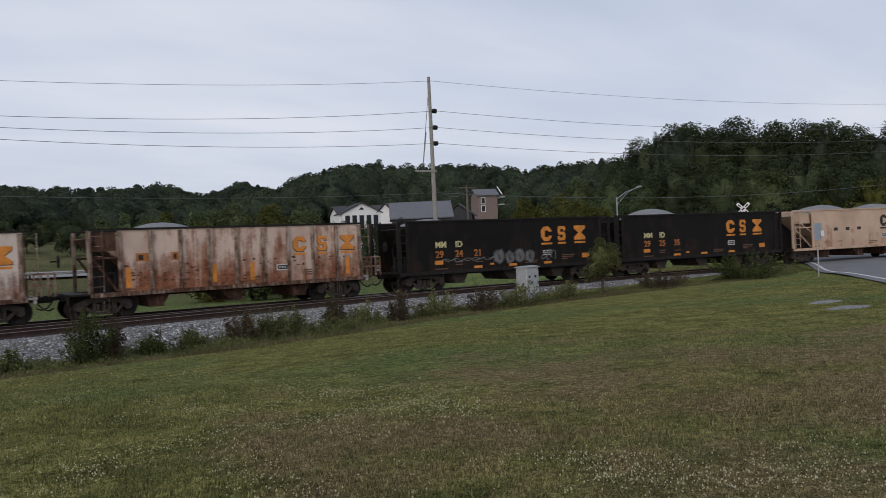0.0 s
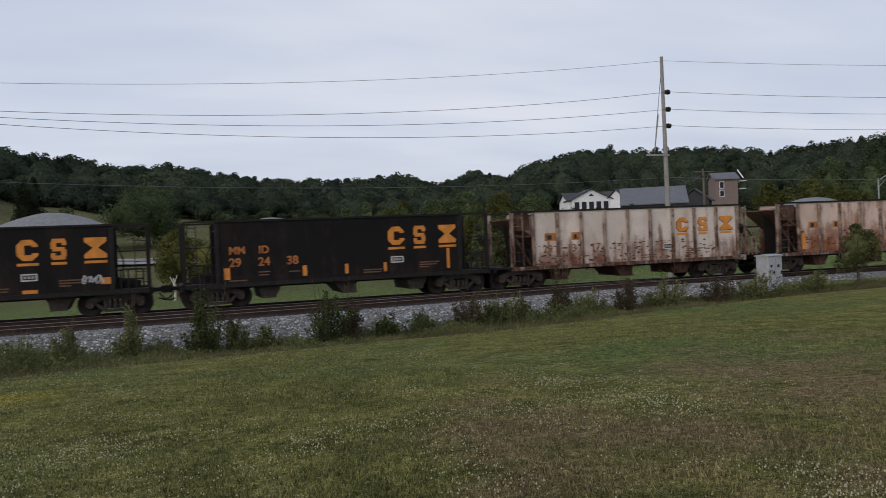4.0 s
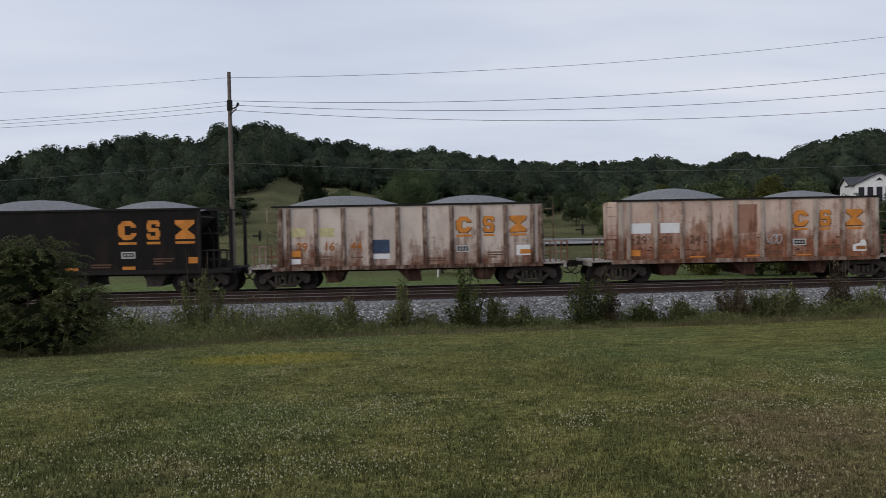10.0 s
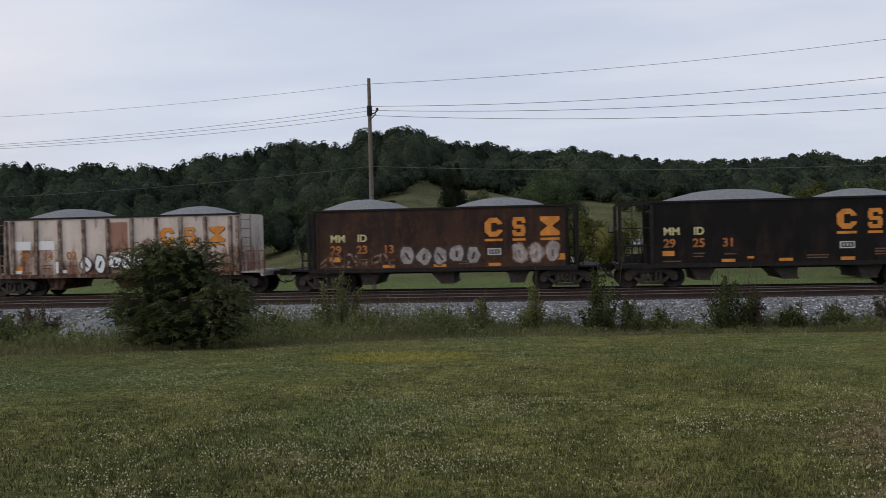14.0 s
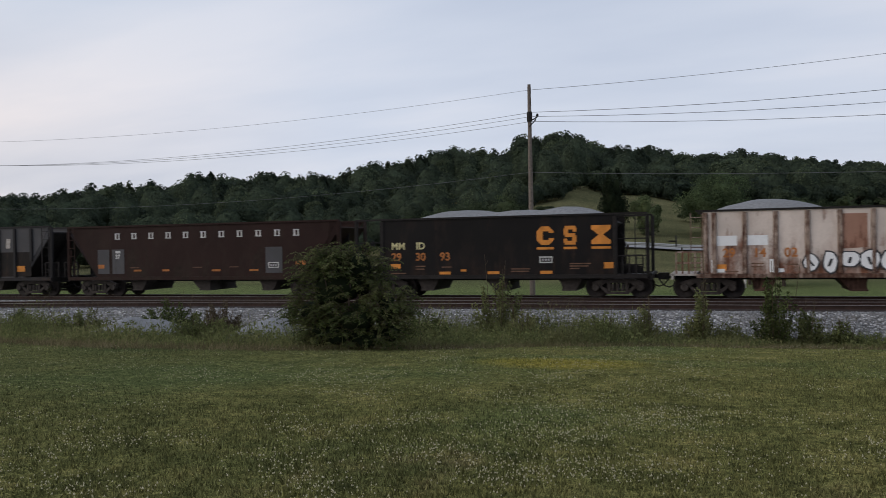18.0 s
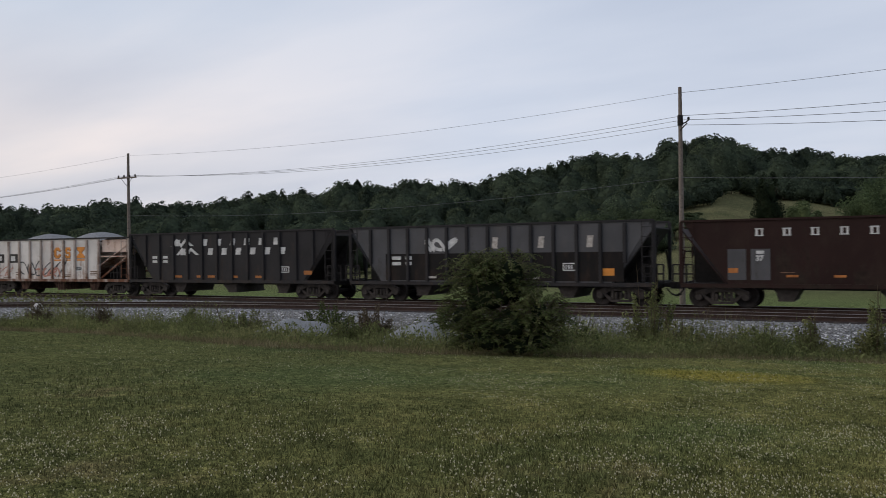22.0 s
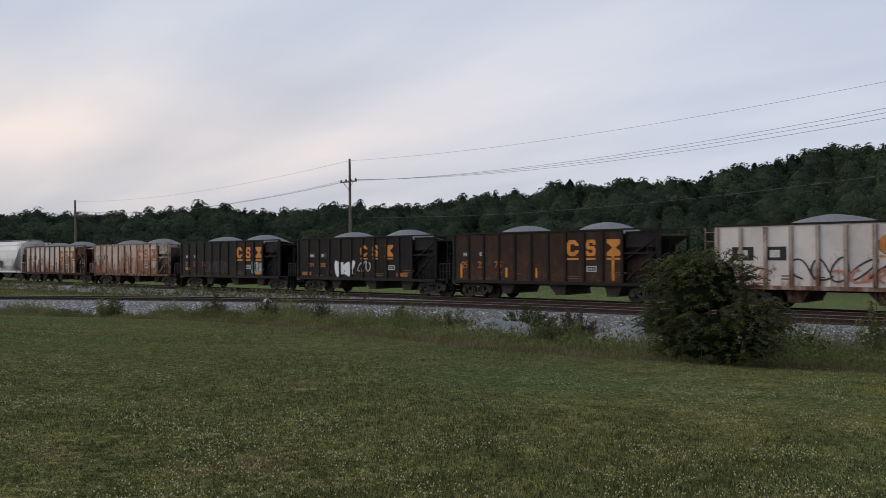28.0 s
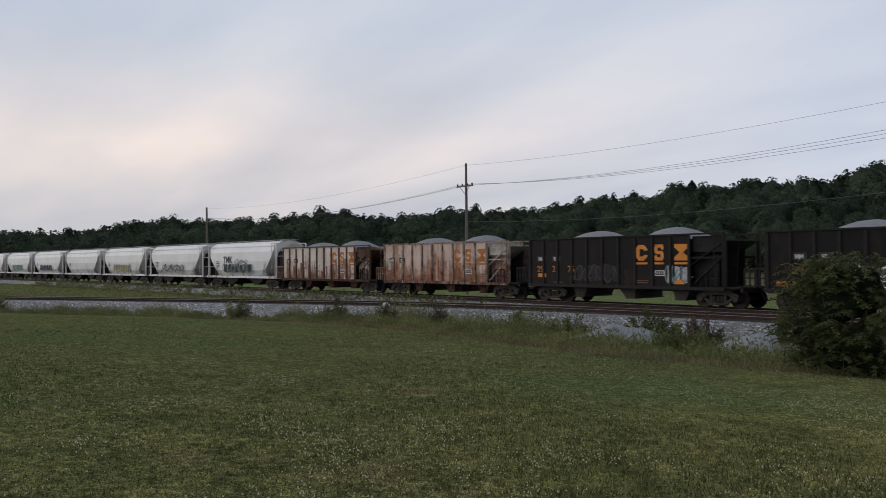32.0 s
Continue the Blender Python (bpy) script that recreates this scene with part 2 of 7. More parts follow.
STONE = plain("ballast_stone", (0.27, 0.27, 0.275), 0.95, 0, 0.3, 3)
POLEWOOD = plain("weathered_pole_wood", (0.17, 0.14, 0.12), 0.9, 0, 0.25, 8)
POLEGREY = plain("grey_pole_wood", (0.30, 0.28, 0.26), 0.9, 0, 0.2, 8)
WIRE = plain("wire", (0.13, 0.13, 0.14), 0.6, 0, 0.1)
GALV = plain("galvanised_steel", (0.33, 0.34, 0.35), 0.5, 0.4, 0.1)
CABINET = plain("silver_cabinet_paint", (0.42, 0.435, 0.45), 0.5, 0.2, 0.1)
SIDING = plain("white_siding", (0.74, 0.74, 0.74), 0.7, 0, 0.06, 3)
ROOFGREY = plain("grey_shingles", (0.15, 0.155, 0.17), 0.85, 0, 0.2, 6)
ROOFDARK = plain("dark_shingles", (0.06, 0.06, 0.065), 0.85, 0, 0.2, 6)
PINKBRICK = plain("pinkish_brick", (0.215, 0.165, 0.15), 0.85, 0, 0.15, 9)
GLASS = plain("dark_window_glass", (0.03, 0.033, 0.04), 0.12, 0, 0.05)
BARK = plain("bark", (0.085, 0.065, 0.05), 0.95, 0, 0.35, 7)
DEADWOOD = plain("pale_dead_wood", (0.55, 0.52, 0.48), 0.9, 0, 0.15, 7)
SIGNWHITE = plain("white_sign_sheet", (0.75, 0.75, 0.75), 0.5, 0, 0.05)
SIGNBACK = plain("sign_back_sheet", (0.33, 0.37, 0.42), 0.5, 0.3, 0.08)
PAINTLINE = plain("worn_white_road_paint", (0.62, 0.62, 0.60), 0.8, 0, 0.2, 9)


def stone_material():
    k = Net("limestone_aggregate")
    f = k.noise(9, 6, 0.7)
    big = k.noise(0.8, 3)
    c = k.ramp(f, [(0.25, (0.13, 0.132, 0.137)), (0.75, (0.30, 0.303, 0.31))])
    c = k.mix(k.ramp(big, [(0.4, 0.0), (0.7, 0.4)]), c, (0.175, 0.178, 0.183))
    k.bump(f, 0.6, 0.05)
    return k.done(c, 0.95, 0, 0.15)


AGGREGATE = stone_material()


def foliage(name, dark, light, tint=(0.10, 0.10, 0.03), patch=0.08):
    k = Net(name)
    c = k.ramp(k.island(), [(0.0, dark), (0.75, light), (1.0, tuple(min(1, x * 1.25) for x in light))])
    big = k.noise(patch, 3, 0.6, vec=k.world())
    c = k.mix(k.ramp(big, [(0.45, 0.0), (0.66, 0.6)]), c, tint)
    big2 = k.noise(patch * 1.7, 2, 0.5, vec=k.world())
    c = k.mix(k.ramp(big2, [(0.4, 0.5), (0.6, 0.0)]), c, tuple(x * 0.65 for x in dark))
    glow = k.n.new("ShaderNodeBsdfTranslucent")
    k.l.new(c, glow.inputs["Color"])
    both = k.n.new("ShaderNodeMixShader")
    both.inputs[0].default_value = 0.42
    k.l.new(k.b.outputs[0], both.inputs[1])
    k.l.new(glow.outputs[0], both.inputs[2])
    k.l.new(both.outputs[0], k.n["Material Output"].inputs["Surface"])
    return k.done(c, 0.85, 0, 0.05)


LEAF_FOREST = foliage("forest_leaves", (0.046, 0.060, 0.044), (0.070, 0.090, 0.060), (0.070, 0.086, 0.050), 0.05)
LEAF_FOREST_LIGHT = foliage("pale_forest_leaves", (0.062, 0.081, 0.051), (0.098, 0.122, 0.072), (0.090, 0.106, 0.056), 0.07)
LEAF_FOREST_DARK = foliage("deep_forest_leaves", (0.034, 0.047, 0.037), (0.052, 0.070, 0.049), (0.052, 0.066, 0.042), 0.07)
LEAF_TREE = foliage("tree_leaves", (0.036, 0.050, 0.030), (0.082, 0.106, 0.056), (0.092, 0.116, 0.052), 0.15)
LEAF_DOME = foliage("dome_tree_leaves", (0.056, 0.080, 0.042), (0.116, 0.155, 0.074), (0.125, 0.160, 0.070), 0.15)
LEAF_THICKET = foliage("thicket_leaves", (0.066, 0.088, 0.042), (0.135, 0.168, 0.076), (0.150, 0.172, 0.070), 0.15)
LEAF_YELLOW = foliage("yellowish_leaves", (0.070, 0.080, 0.026), (0.165, 0.165, 0.050), (0.17, 0.155, 0.045), 0.3)
LEAF_CEDAR_AND_SHADE = foliage("cedar_needles_and_bush_shade", (0.015, 0.022, 0.013), (0.030, 0.042, 0.022), (0.035, 0.045, 0.02), 0.3)
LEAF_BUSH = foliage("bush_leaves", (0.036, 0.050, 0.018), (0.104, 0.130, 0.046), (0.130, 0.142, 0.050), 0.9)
LEAF_TIP = foliage("pale_frond_leaves", (0.070, 0.082, 0.034), (0.150, 0.160, 0.066), (0.17, 0.16, 0.07), 0.9)
LEAF_WEED = foliage("weed_leaves", (0.085, 0.100, 0.040), (0.210, 0.228, 0.090), (0.24, 0.215, 0.105), 0.35)
LEAF_DRY = foliage("dry_weed_stalks", (0.08, 0.062, 0.04), (0.16, 0.125, 0.08), (0.10, 0.08, 0.05), 0.5)


def shade_core_material():
    """Crown cores: light and dark leaf masses with strong relief, painted darker than the leaves for the shade within.
    """
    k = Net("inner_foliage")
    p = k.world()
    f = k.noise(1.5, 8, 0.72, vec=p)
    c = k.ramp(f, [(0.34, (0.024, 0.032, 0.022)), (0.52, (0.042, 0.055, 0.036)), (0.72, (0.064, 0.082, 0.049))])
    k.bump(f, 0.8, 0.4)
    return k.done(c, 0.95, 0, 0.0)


LEAF_SHADE_CORE = shade_core_material()
CLOVER = plain("clover_blossom", (0.50, 0.46, 0.31), 0.8, 0, 0.15)
DRYGRASS = foliage("dry_lawn_edge_grass", (0.10, 0.085, 0.045), (0.26, 0.22, 0.125), (0.15, 0.14, 0.06), 0.5)


def turf_color(k, p, lift=1.0):
    """Mown turf in patches of lush green, olive and dried brown; uncut green field beyond the tracks."""
    def tone(*c):
        return (c[0] * lift * 1.40, c[1] * lift * 1.40, c[2] * lift * 1.40)
    x, y = k.axis(0, p), k.axis(1, p)
    mid = k.noise(1.5, 5, 0.65, vec=p)
    patch = k.noise(0.45, 5, 0.6, vec=p)
    big = k.noise(0.13, 3, 0.5, vec=p)
    c = k.ramp(mid, [(0.30, tone(0.058, 0.061, 0.025)), (0.50, tone(0.104, 0.104, 0.040)), (0.70, tone(0.158, 0.144, 0.058))])
    c = k.mix(k.ramp(big, [(0.36, 0.6), (0.5, 0.0)]), c, tone(0.066, 0.094, 0.040))
    # turf colour gets darker towards the west, broken up by the patches
    west = k.math("MULTIPLY_ADD", k.math("ADD", x, k.math("MULTIPLY", patch, 5.0)), 0.02, 0.5)
    c = k.mix(k.ramp(west, [(0.32, 0.6), (0.50, 0.0)]), c, tone(0.060, 0.070, 0.033))
    dry = k.math("MULTIPLY_ADD", patch, 2.2, -1.40)
    dry = k.math("ADD", dry, k.math("MULTIPLY", k.math("MINIMUM", k.math("MAXIMUM", k.math("SUBTRACT", x, 4.0), -3.0), 5.0), 0.02))
    dry = k.math("ADD", dry, k.math("MULTIPLY", k.math("MAXIMUM", k.math("SUBTRACT", 9.0, y), 0.0), 0.032))
    dry = k.math("ADD", dry, k.math("MULTIPLY_ADD", mid, 0.9, -0.45))
    px = k.math("DIVIDE", k.math("SUBTRACT", x, 9.0), 8.0)
    py = k.math("DIVIDE", k.math("SUBTRACT", y, 6.0), 5.5)
    spot = k.math("ADD", k.math("MULTIPLY", px, px), k.math("MULTIPLY", py, py))
    dry = k.math("ADD", dry, k.ramp(k.math("MULTIPLY", spot, 0.5), [(0.08, 0.55), (0.75, 0.0)]))
    # a dried band along the uncut edge
    edge = k.ramp(k.math("MULTIPLY_ADD", x, 0.01, 0.5), [(0.2, 0.49), (0.35, 0.48), (0.40, 0.475), (0.43, 0.525), (0.46, 0.60), (0.50, 0.665), (0.58, 0.67), (0.64, 0.605), (0.72, 0.575), (0.9, 0.55)])
    gap = k.math("SUBTRACT", k.math("MULTIPLY", edge, 40.0), y)
    band = k.math("MULTIPLY", k.ramp(k.math("MULTIPLY", gap, 0.1), [(0.02, 0.30), (0.34, 0.0)]), k.ramp(k.math("MULTIPLY_ADD", x, 0.01, 0.5), [(0.54, 1.0), (0.60, 0.0)]))
    dry = k.math("ADD", dry, band)
    c = k.mix(k.ramp(dry, [(0.0, 0.0), (0.55, 0.9)]), c, tone(0.130, 0.099, 0.061))
    # a yellowed streak in the turf
    ex = k.math("DIVIDE", k.math("ADD", x, 2.9), 2.0)
    ey = k.math("DIVIDE", k.math("SUBTRACT", y, 15.6), 1.7)
    d = k.math("ADD", k.math("MULTIPLY", ex, ex), k.math("MULTIPLY", ey, ey))
    c = k.mix(k.ramp(k.math("ADD", d, k.math("MULTIPLY_ADD", patch, 0.8, -0.4)), [(0.2, 0.55), (1.0, 0.0)]), c, tone(0.20, 0.165, 0.030))
    far = k.ramp(k.math("MULTIPLY", y, 0.01), [(0.37, 0.0), (0.39, 1.0)])
    verge = k.ramp(k.math("MULTIPLY", y, 0.01), [(0.48, 1.0), (0.72, 0.0)])
    field = k.ramp(k.noise(0.12, 5, 0.6, vec=p), [(0.35, (0.085, 0.088, 0.048)), (0.65, (0.135, 0.128, 0.072))])
    field = k.mix(verge, field, k.ramp(mid, [(0.3, (0.095, 0.128, 0.050)), (0.7, (0.155, 0.190, 0.082))]))
    return k.mix(far, c, field)


def ground_material():
    k = Net("mown_lawn_and_field")
    p = k.world()
    fine = k.noise(55, 4, 0.75, vec=p)
    c = turf_color(k, p)
    speck = k.ramp(fine, [(0.34, (0.12, 0.12, 0.11)), (0.50, (0.9, 0.9, 0.9)), (0.66, (2.2, 2.15, 1.95))])
    c = k.mix(1.0, c, speck, "MULTIPLY")
    tuft = k.noise(9, 4, 0.7, vec=p)
    c = k.mix(1.0, c, k.ramp(tuft, [(0.34, (0.42, 0.46, 0.42)), (0.66, (1.55, 1.5, 1.42))]), "MULTIPLY")
    k.bump(fine, 0.7, 0.03)
    return k.done(c, 0.95, 0, 0.0)


GRASS = ground_material()


def blade_material():
    k = Net("grass_blades")
    c = turf_color(k, k.world(), 1.10)
    c = k.mix(1.0, c, k.ramp(k.island(), [(0.0, 0.35), (0.6, 0.9), (1.0, 1.75)]), "MULTIPLY")
    return k.done(c, 0.9, 0, 0.0)


BLADE = blade_material()


def ballast_material():
    k = Net("crushed_ballast")
    p = k.world()
    v = k.n.new("ShaderNodeTexVoronoi")
    v.inputs["Scale"].default_value = 11.0
    k.l.new(p, v.inputs["Vector"])
    c = k.ramp(k.axis(0, v.outputs["Color"]), [(0.0, (0.13, 0.13, 0.132)), (0.6, (0.31, 0.308, 0.31)), (1.0, (0.66, 0.65, 0.64))])
    c = k.mix(k.ramp(v.outputs["Distance"], [(0.35, 0.0), (0.75, 0.8)]), c, (0.05, 0.048, 0.046))
    stain = k.noise(0.7, 5, 0.6, vec=p)
    c = k.mix(k.ramp(stain, [(0.45, 0.0), (0.7, 0.5)]), c, (0.16, 0.145, 0.13))
    k.bump(v.outputs["Distance"], 0.8, 0.06)
    return k.done(c, 0.95, 0, 0.15)


BALLAST = ballast_material()


def dirty_ballast_material():
    k = Net("oil_stained_ballast")
    p = k.world()
    f = k.noise(12, 5, 0.7, vec=p)
    c = k.ramp(f, [(0.3, (0.020, 0.016, 0.015)), (0.7, (0.060, 0.047, 0.042))])
    k.bump(f, 0.7, 0.05)
    return k.done(c, 0.95, 0, 0.1)


DIRTY = dirty_ballast_material()


def asphalt_material():
    k = Net("worn_asphalt")
    p = k.world()
    f = k.noise(40, 4, 0.7, vec=p)
    c = k.ramp(f, [(0.3, (0.12, 0.12, 0.125)), (0.7, (0.21, 0.21, 0.215))])
    c = k.mix(k.ramp(k.noise(0.4, 4, vec=p), [(0.45, 0.0), (0.7, 0.4)]), c, (0.10, 0.10, 0.105))
    k.bump(f, 0.3, 0.01)
    return k.done(c, 0.9, 0, 0.2)


ASPHALT = asphalt_material()


# ---- mesh helpers ----
class Build:
    """Gathers boxes, prisms, tubes and sheets into one mesh."""

    def __init__(self):
        self.v, self.f, self.k = [], [], []

    def add(self, verts, faces, mat=0):
        o = len(self.v)
        self.v += [tuple(p) for p in verts]
        self.f += [tuple(i + o for i in f) for f in faces]
        self.k += [mat] * len(faces)
        return self

    def box(self, x0, x1, y0, y1, z0, z1, mat=0):
        p = [(x, y, z) for z in (z0, z1) for y in (y0, y1) for x in (x0, x1)]
        return self.add(p, [(0, 2, 3, 1), (4, 5, 7, 6), (0, 1, 5, 4), (2, 6, 7, 3), (0, 4, 6, 2), (1, 3, 7, 5)], mat)

    def prism(self, poly, a, b, axis="y", mat=0):
        """A polygon (two coordinates) swept from a to b along an axis."""
        def at(u, w, t):
            return {"y": (u, t, w), "x": (t, u, w), "z": (u, w, t)}[axis]
        n = len(poly)
        verts = [at(u, w, t) for t in (a, b) for u, w in poly]
        faces = [tuple(range(n))[::-1], tuple(range(n, 2 * n))] + [(i, (i + 1) % n, n + (i + 1) % n, n + i) for i in range(n)]
        return self.add(verts, faces, mat)

    def tube(self, pts, r, n=6, mat=0, ends=True):
        """A round bar through points; r may be one radius or one for each point."""
        pts = [Vector(p) for p in pts]
        rs = r if isinstance(r, (list, tuple)) else [r] * len(pts)
        verts, faces = [], []
        for i, p in enumerate(pts):
            d = (pts[min(i + 1, len(pts) - 1)] - pts[max(i - 1, 0)]).normalized()
            a = d.orthogonal().normalized() if abs(d.z) > 0.95 else d.cross(Vector((0, 0, 1))).normalized()
            b = d.cross(a)
            for j in range(n):
                t = 2 * math.pi * j / n
                verts.append(p + rs[i] * (a * math.cos(t) + b * math.sin(t)))
        for i in range(len(pts) - 1):
            for j in range(n):
                faces.append((i * n + j, i * n + (j + 1) % n, (i + 1) * n + (j + 1) % n, (i + 1) * n + j))
        if ends:
            faces += [tuple(range(n))[::-1], tuple(range((len(pts) - 1) * n, len(pts) * n))]
        return self.add(verts, faces, mat)

    def turned(self, profile, n=20, axis="y", mat=0, centre=(0, 0, 0)):
        """A profile of (radius, along) turned about an axis through the centre."""
        verts, faces = [], []
        for r, t in profile:
            for j in range(n):
                a = 2 * math.pi * j / n
                c, s = r * math.cos(a), r * math.sin(a)
                p = {"y": (c, t, s), "z": (c, s, t), "x": (t, c, s)}[axis]
                verts.append(tuple(p[i] + centre[i] for i in range(3)))
        m = len(profile)
        for i in range(m - 1):
            for j in range(n):
                faces.append((i * n + j, i * n + (j + 1) % n, (i + 1) * n + (j + 1) % n, (i + 1) * n + j))
        faces += [tuple(range(n))[::-1], tuple(range((m - 1) * n, m * n))]
        return self.add(verts, faces, mat)

    def mesh(self, name, mats, smooth=False):
        me = bpy.data.meshes.new(name)
        me.from_pydata(self.v, [], self.f)
        for m in mats if isinstance(mats, (list, tuple)) else [mats]:
            me.materials.append(m)
        if any(self.k):
            me.polygons.foreach_set("material_index", self.k)
        bm = bmesh.new()
        bm.from_mesh(me)
        bmesh.ops.recalc_face_normals(bm, faces=bm.faces)
        bm.to_mesh(me)
        bm.free()
        if smooth:
            me.polygons.foreach_set("use_smooth", [True] * len(me.polygons))
        return me


def part(name, shape, mats, parent, label="", m=None, smooth=False):
    """Links a Build (or a ready mesh) as one mesh object under a thing or a part."""
    ob = new(name, shape if isinstance(shape, bpy.types.Mesh) else shape.mesh(name, mats, smooth))
    ob.parent = parent
    if m is not None:
        ob.matrix_basis = m
    return tagged(ob, label)


def thing(name, label, category, m=None, group="", shape=None, mats=None, kind="", smooth=False):
    ob = new(name, None if shape is None else (shape if isinstance(shape, bpy.types.Mesh) else shape.mesh(name, mats, smooth)))
    if m is not None:
        ob.matrix_basis = m
    return tagged(ob, label, category, group, kind)


def mesh_np(name, verts, faces, mat):
    """A mesh from arrays: all faces with the same number of corners."""
    me = bpy.data.meshes.new(name)
    nf, k = faces.shape
    me.vertices.add(len(verts))
    me.vertices.foreach_set("co", verts.astype(np.float32).ravel())
    me.loops.add(nf * k)
    me.loops.foreach_set("vertex_index", faces.astype(np.int32).ravel())
    me.polygons.add(nf)
    me.polygons.foreach_set("loop_start", np.arange(0, nf * k, k, dtype=np.int32))
    me.materials.append(mat)
    me.update(calc_edges=True)
    return me


# ---- the lie of the land ----
def track_y(x):
    """Centre line of the train's track, which bends towards the lawn in the east."""
    if x > 52:
        return track_y(52) - (x - 52) * 0.205
    if x < -160:
        return track_y(-160) + (x + 160) * 0.0765
    return 34.36 - 0.563e-3 * x * x - 1.35e-6 * x ** 3 - 0.0042 * max(0.0, x - 12) ** 1.78


def spur_y(x):
    """Centre line of the near, empty track, which bends away in the west and joins the other in the east."""
    y = 31.75 - 0.29 * (-(x + 33) + math.sqrt((x + 33) ** 2 + 144))
    k = min(1, max(0, (x - 0) / 34))
    k = k * k * (3 - 2 * k)
    return y * (1 - k) + track_y(x) * k


def smooth(a, b, t):
    t = min(1.0, max(0.0, (t - a) / (b - a)))
    return t * t * (3 - 2 * t)


# skyline of the wooded hills: bearing (degrees left of the track's normal) and height above the horizon
RIDGE = [(-80, 6.4), (-68, 6.5), (-63.5, 5.4), (-62, 6.2), (-60, 6.0), (-57, 6.6), (-54.5, 7.2), (-52, 7.3), (-51, 7.0), (-49.5, 5.4), (-46, 5.3), (-41.5, 5.0), (-39, 5.5), (-34, 5.65),
         (-30, 5.9), (-28, 5.5), (-26.5, 5.2), (-24.8, 4.2), (-22.5, 4.9), (-20, 3.9), (-17, 4.6), (-10, 4.55), (-7, 4.8), (-4, 5.4), (-1, 5.8), (2, 5.8), (5, 6.5), (7.4, 6.6),
         (10, 7.7), (13.2, 7.5), (14.2, 6.5), (18, 6.7), (21, 6.2), (24, 5.8), (26.5, 5.0), (31, 5.3), (33, 4.7), (35, 5.3), (37, 4.4), (41, 4.3), (46, 3.45), (50, 3.65), (55, 3.2),
         (59, 3.5), (67, 2.95), (72, 3.0), (76, 2.2), (90, 2.3)]
# foot and crest of the hills: bearing, distance of the foot, distance of the crest
REACH = [(-80, 82, 120), (-50.5, 82, 125), (-48, 115, 270), (-29, 115, 290), (-26, 110, 380), (-14, 72, 400), (-2, 72, 330), (6, 72, 260), (14, 75, 250), (20, 110, 240), (30, 120, 250),
         (50, 130, 270), (90, 130, 260)]


def table(rows, t, k):
    return float(np.interp(t, [r[0] for r in rows], [r[k] for r in rows]))


def bearing(b, r):
    return -r * math.sin(radians(b)), r * math.cos(radians(b))


EYE = 2.39
TREE = 12.0


def hill(x, y):
    r = math.hypot(x, y)
    if r < 70:
        return 0.0
    b = math.degrees(math.atan2(-x, y))
    if abs(b) > 100:
        return 0.0
    r0, r1 = table(REACH, b, 1), table(REACH, b, 2)
    top = r1 * math.tan(radians(table(RIDGE, b, 1))) + EYE - TREE + 1.0
    t = min(1.0, max(0.0, (r - r0) / (r1 - r0)))
    fade = 1 - smooth(84, 100, abs(b))
    return (6.5 * smooth(r1, r1 + 45, r) + max(top, 0.0) * (0.75 * t + 0.25 * t * t * (3 - 2 * t))) * fade


def ground_z(x, y):
    yt, ys = track_y(x), spur_y(x)
    near = min(yt, ys) if x < 34 else yt
    a = near - y
    if a > 1.7:
        v = 24.0 * min(1.0, max(0.0, 1 - (a - 6.0) / 24.0))
        east = smooth(8, 42, x)
        lawn = EYE - (1.57 + 0.040 * v + 0.0012 * v * v) + 0.45 * east * smooth(4, 24, v)
        bank = -0.24 - (0.80 - 0.5 * east) * smooth(1.7, 3.6, a)
        z = bank + (lawn - bank) * smooth(3.6, 7.0, a)
    elif y < yt:
        z = -0.24
        if ys < yt - 6 and ys + 1.8 < y < yt - 1.8:
            z -= 0.45 * smooth(1.8, 3.4, min(y - ys, yt - y))
    else:
        z = -0.24 - 0.75 * smooth(1.7, 3.6, y - yt) + hill(x, y)
    # the ground comes up to the road and the crossing in the east
    k = smooth(38, 48, x + 0.25 * (y - 30)) * (1 - smooth(75, 90, x)) * smooth(-10, 6, y) * (1 - smooth(48, 70, y))
    return z * (1 - k) + k * (-0.03 + 0.002 * (34 - y))


def axis_steps(spans):
    out = []
    for a, b, n in spans:
        out += list(np.linspace(a, b, n, endpoint=False))
    return out + [spans[-1][1]]


def make_ground():
    xs = axis_steps([(-2400, -420, 10), (-420, -150, 22), (-150, -70, 40), (-70, 75, 200), (75, 160, 36), (160, 420, 20), (420, 2400, 10)])
    ys = axis_steps([(-900, -60, 12), (-60, -8, 18), (-8, 20, 50), (20, 42, 88), (42, 70, 26), (70, 430, 60), (430, 2600, 12)])
    nx, ny = len(xs), len(ys)
    v = np.empty((nx * ny, 3))
    for i, x in enumerate(xs):
        for j, y in enumerate(ys):
            z = ground_z(x, y) if -430 < x < 430 and y < 430 else ground_z(max(-430, min(430, x)), min(430, y))
            r = math.hypot(x, y)
            z += 0.05 * noise.noise((x * 0.15, y * 0.15, 0)) if r < 60 else 0
            v[i * ny + j] = (x, y, z)
    i, j = np.meshgrid(np.arange(nx - 1), np.arange(ny - 1), indexing="ij")
    a = (i * ny + j).ravel()
    me = mesh_np("ground", v, np.stack([a, a + ny, a + ny + 1, a + 1], 1), GRASS)
    me.polygons.foreach_set("use_smooth", [True] * len(me.polygons))
    return tagged(new("ground", me), "mown lawn and green fields rising to hills", "ground", kind="structure")


make_ground()


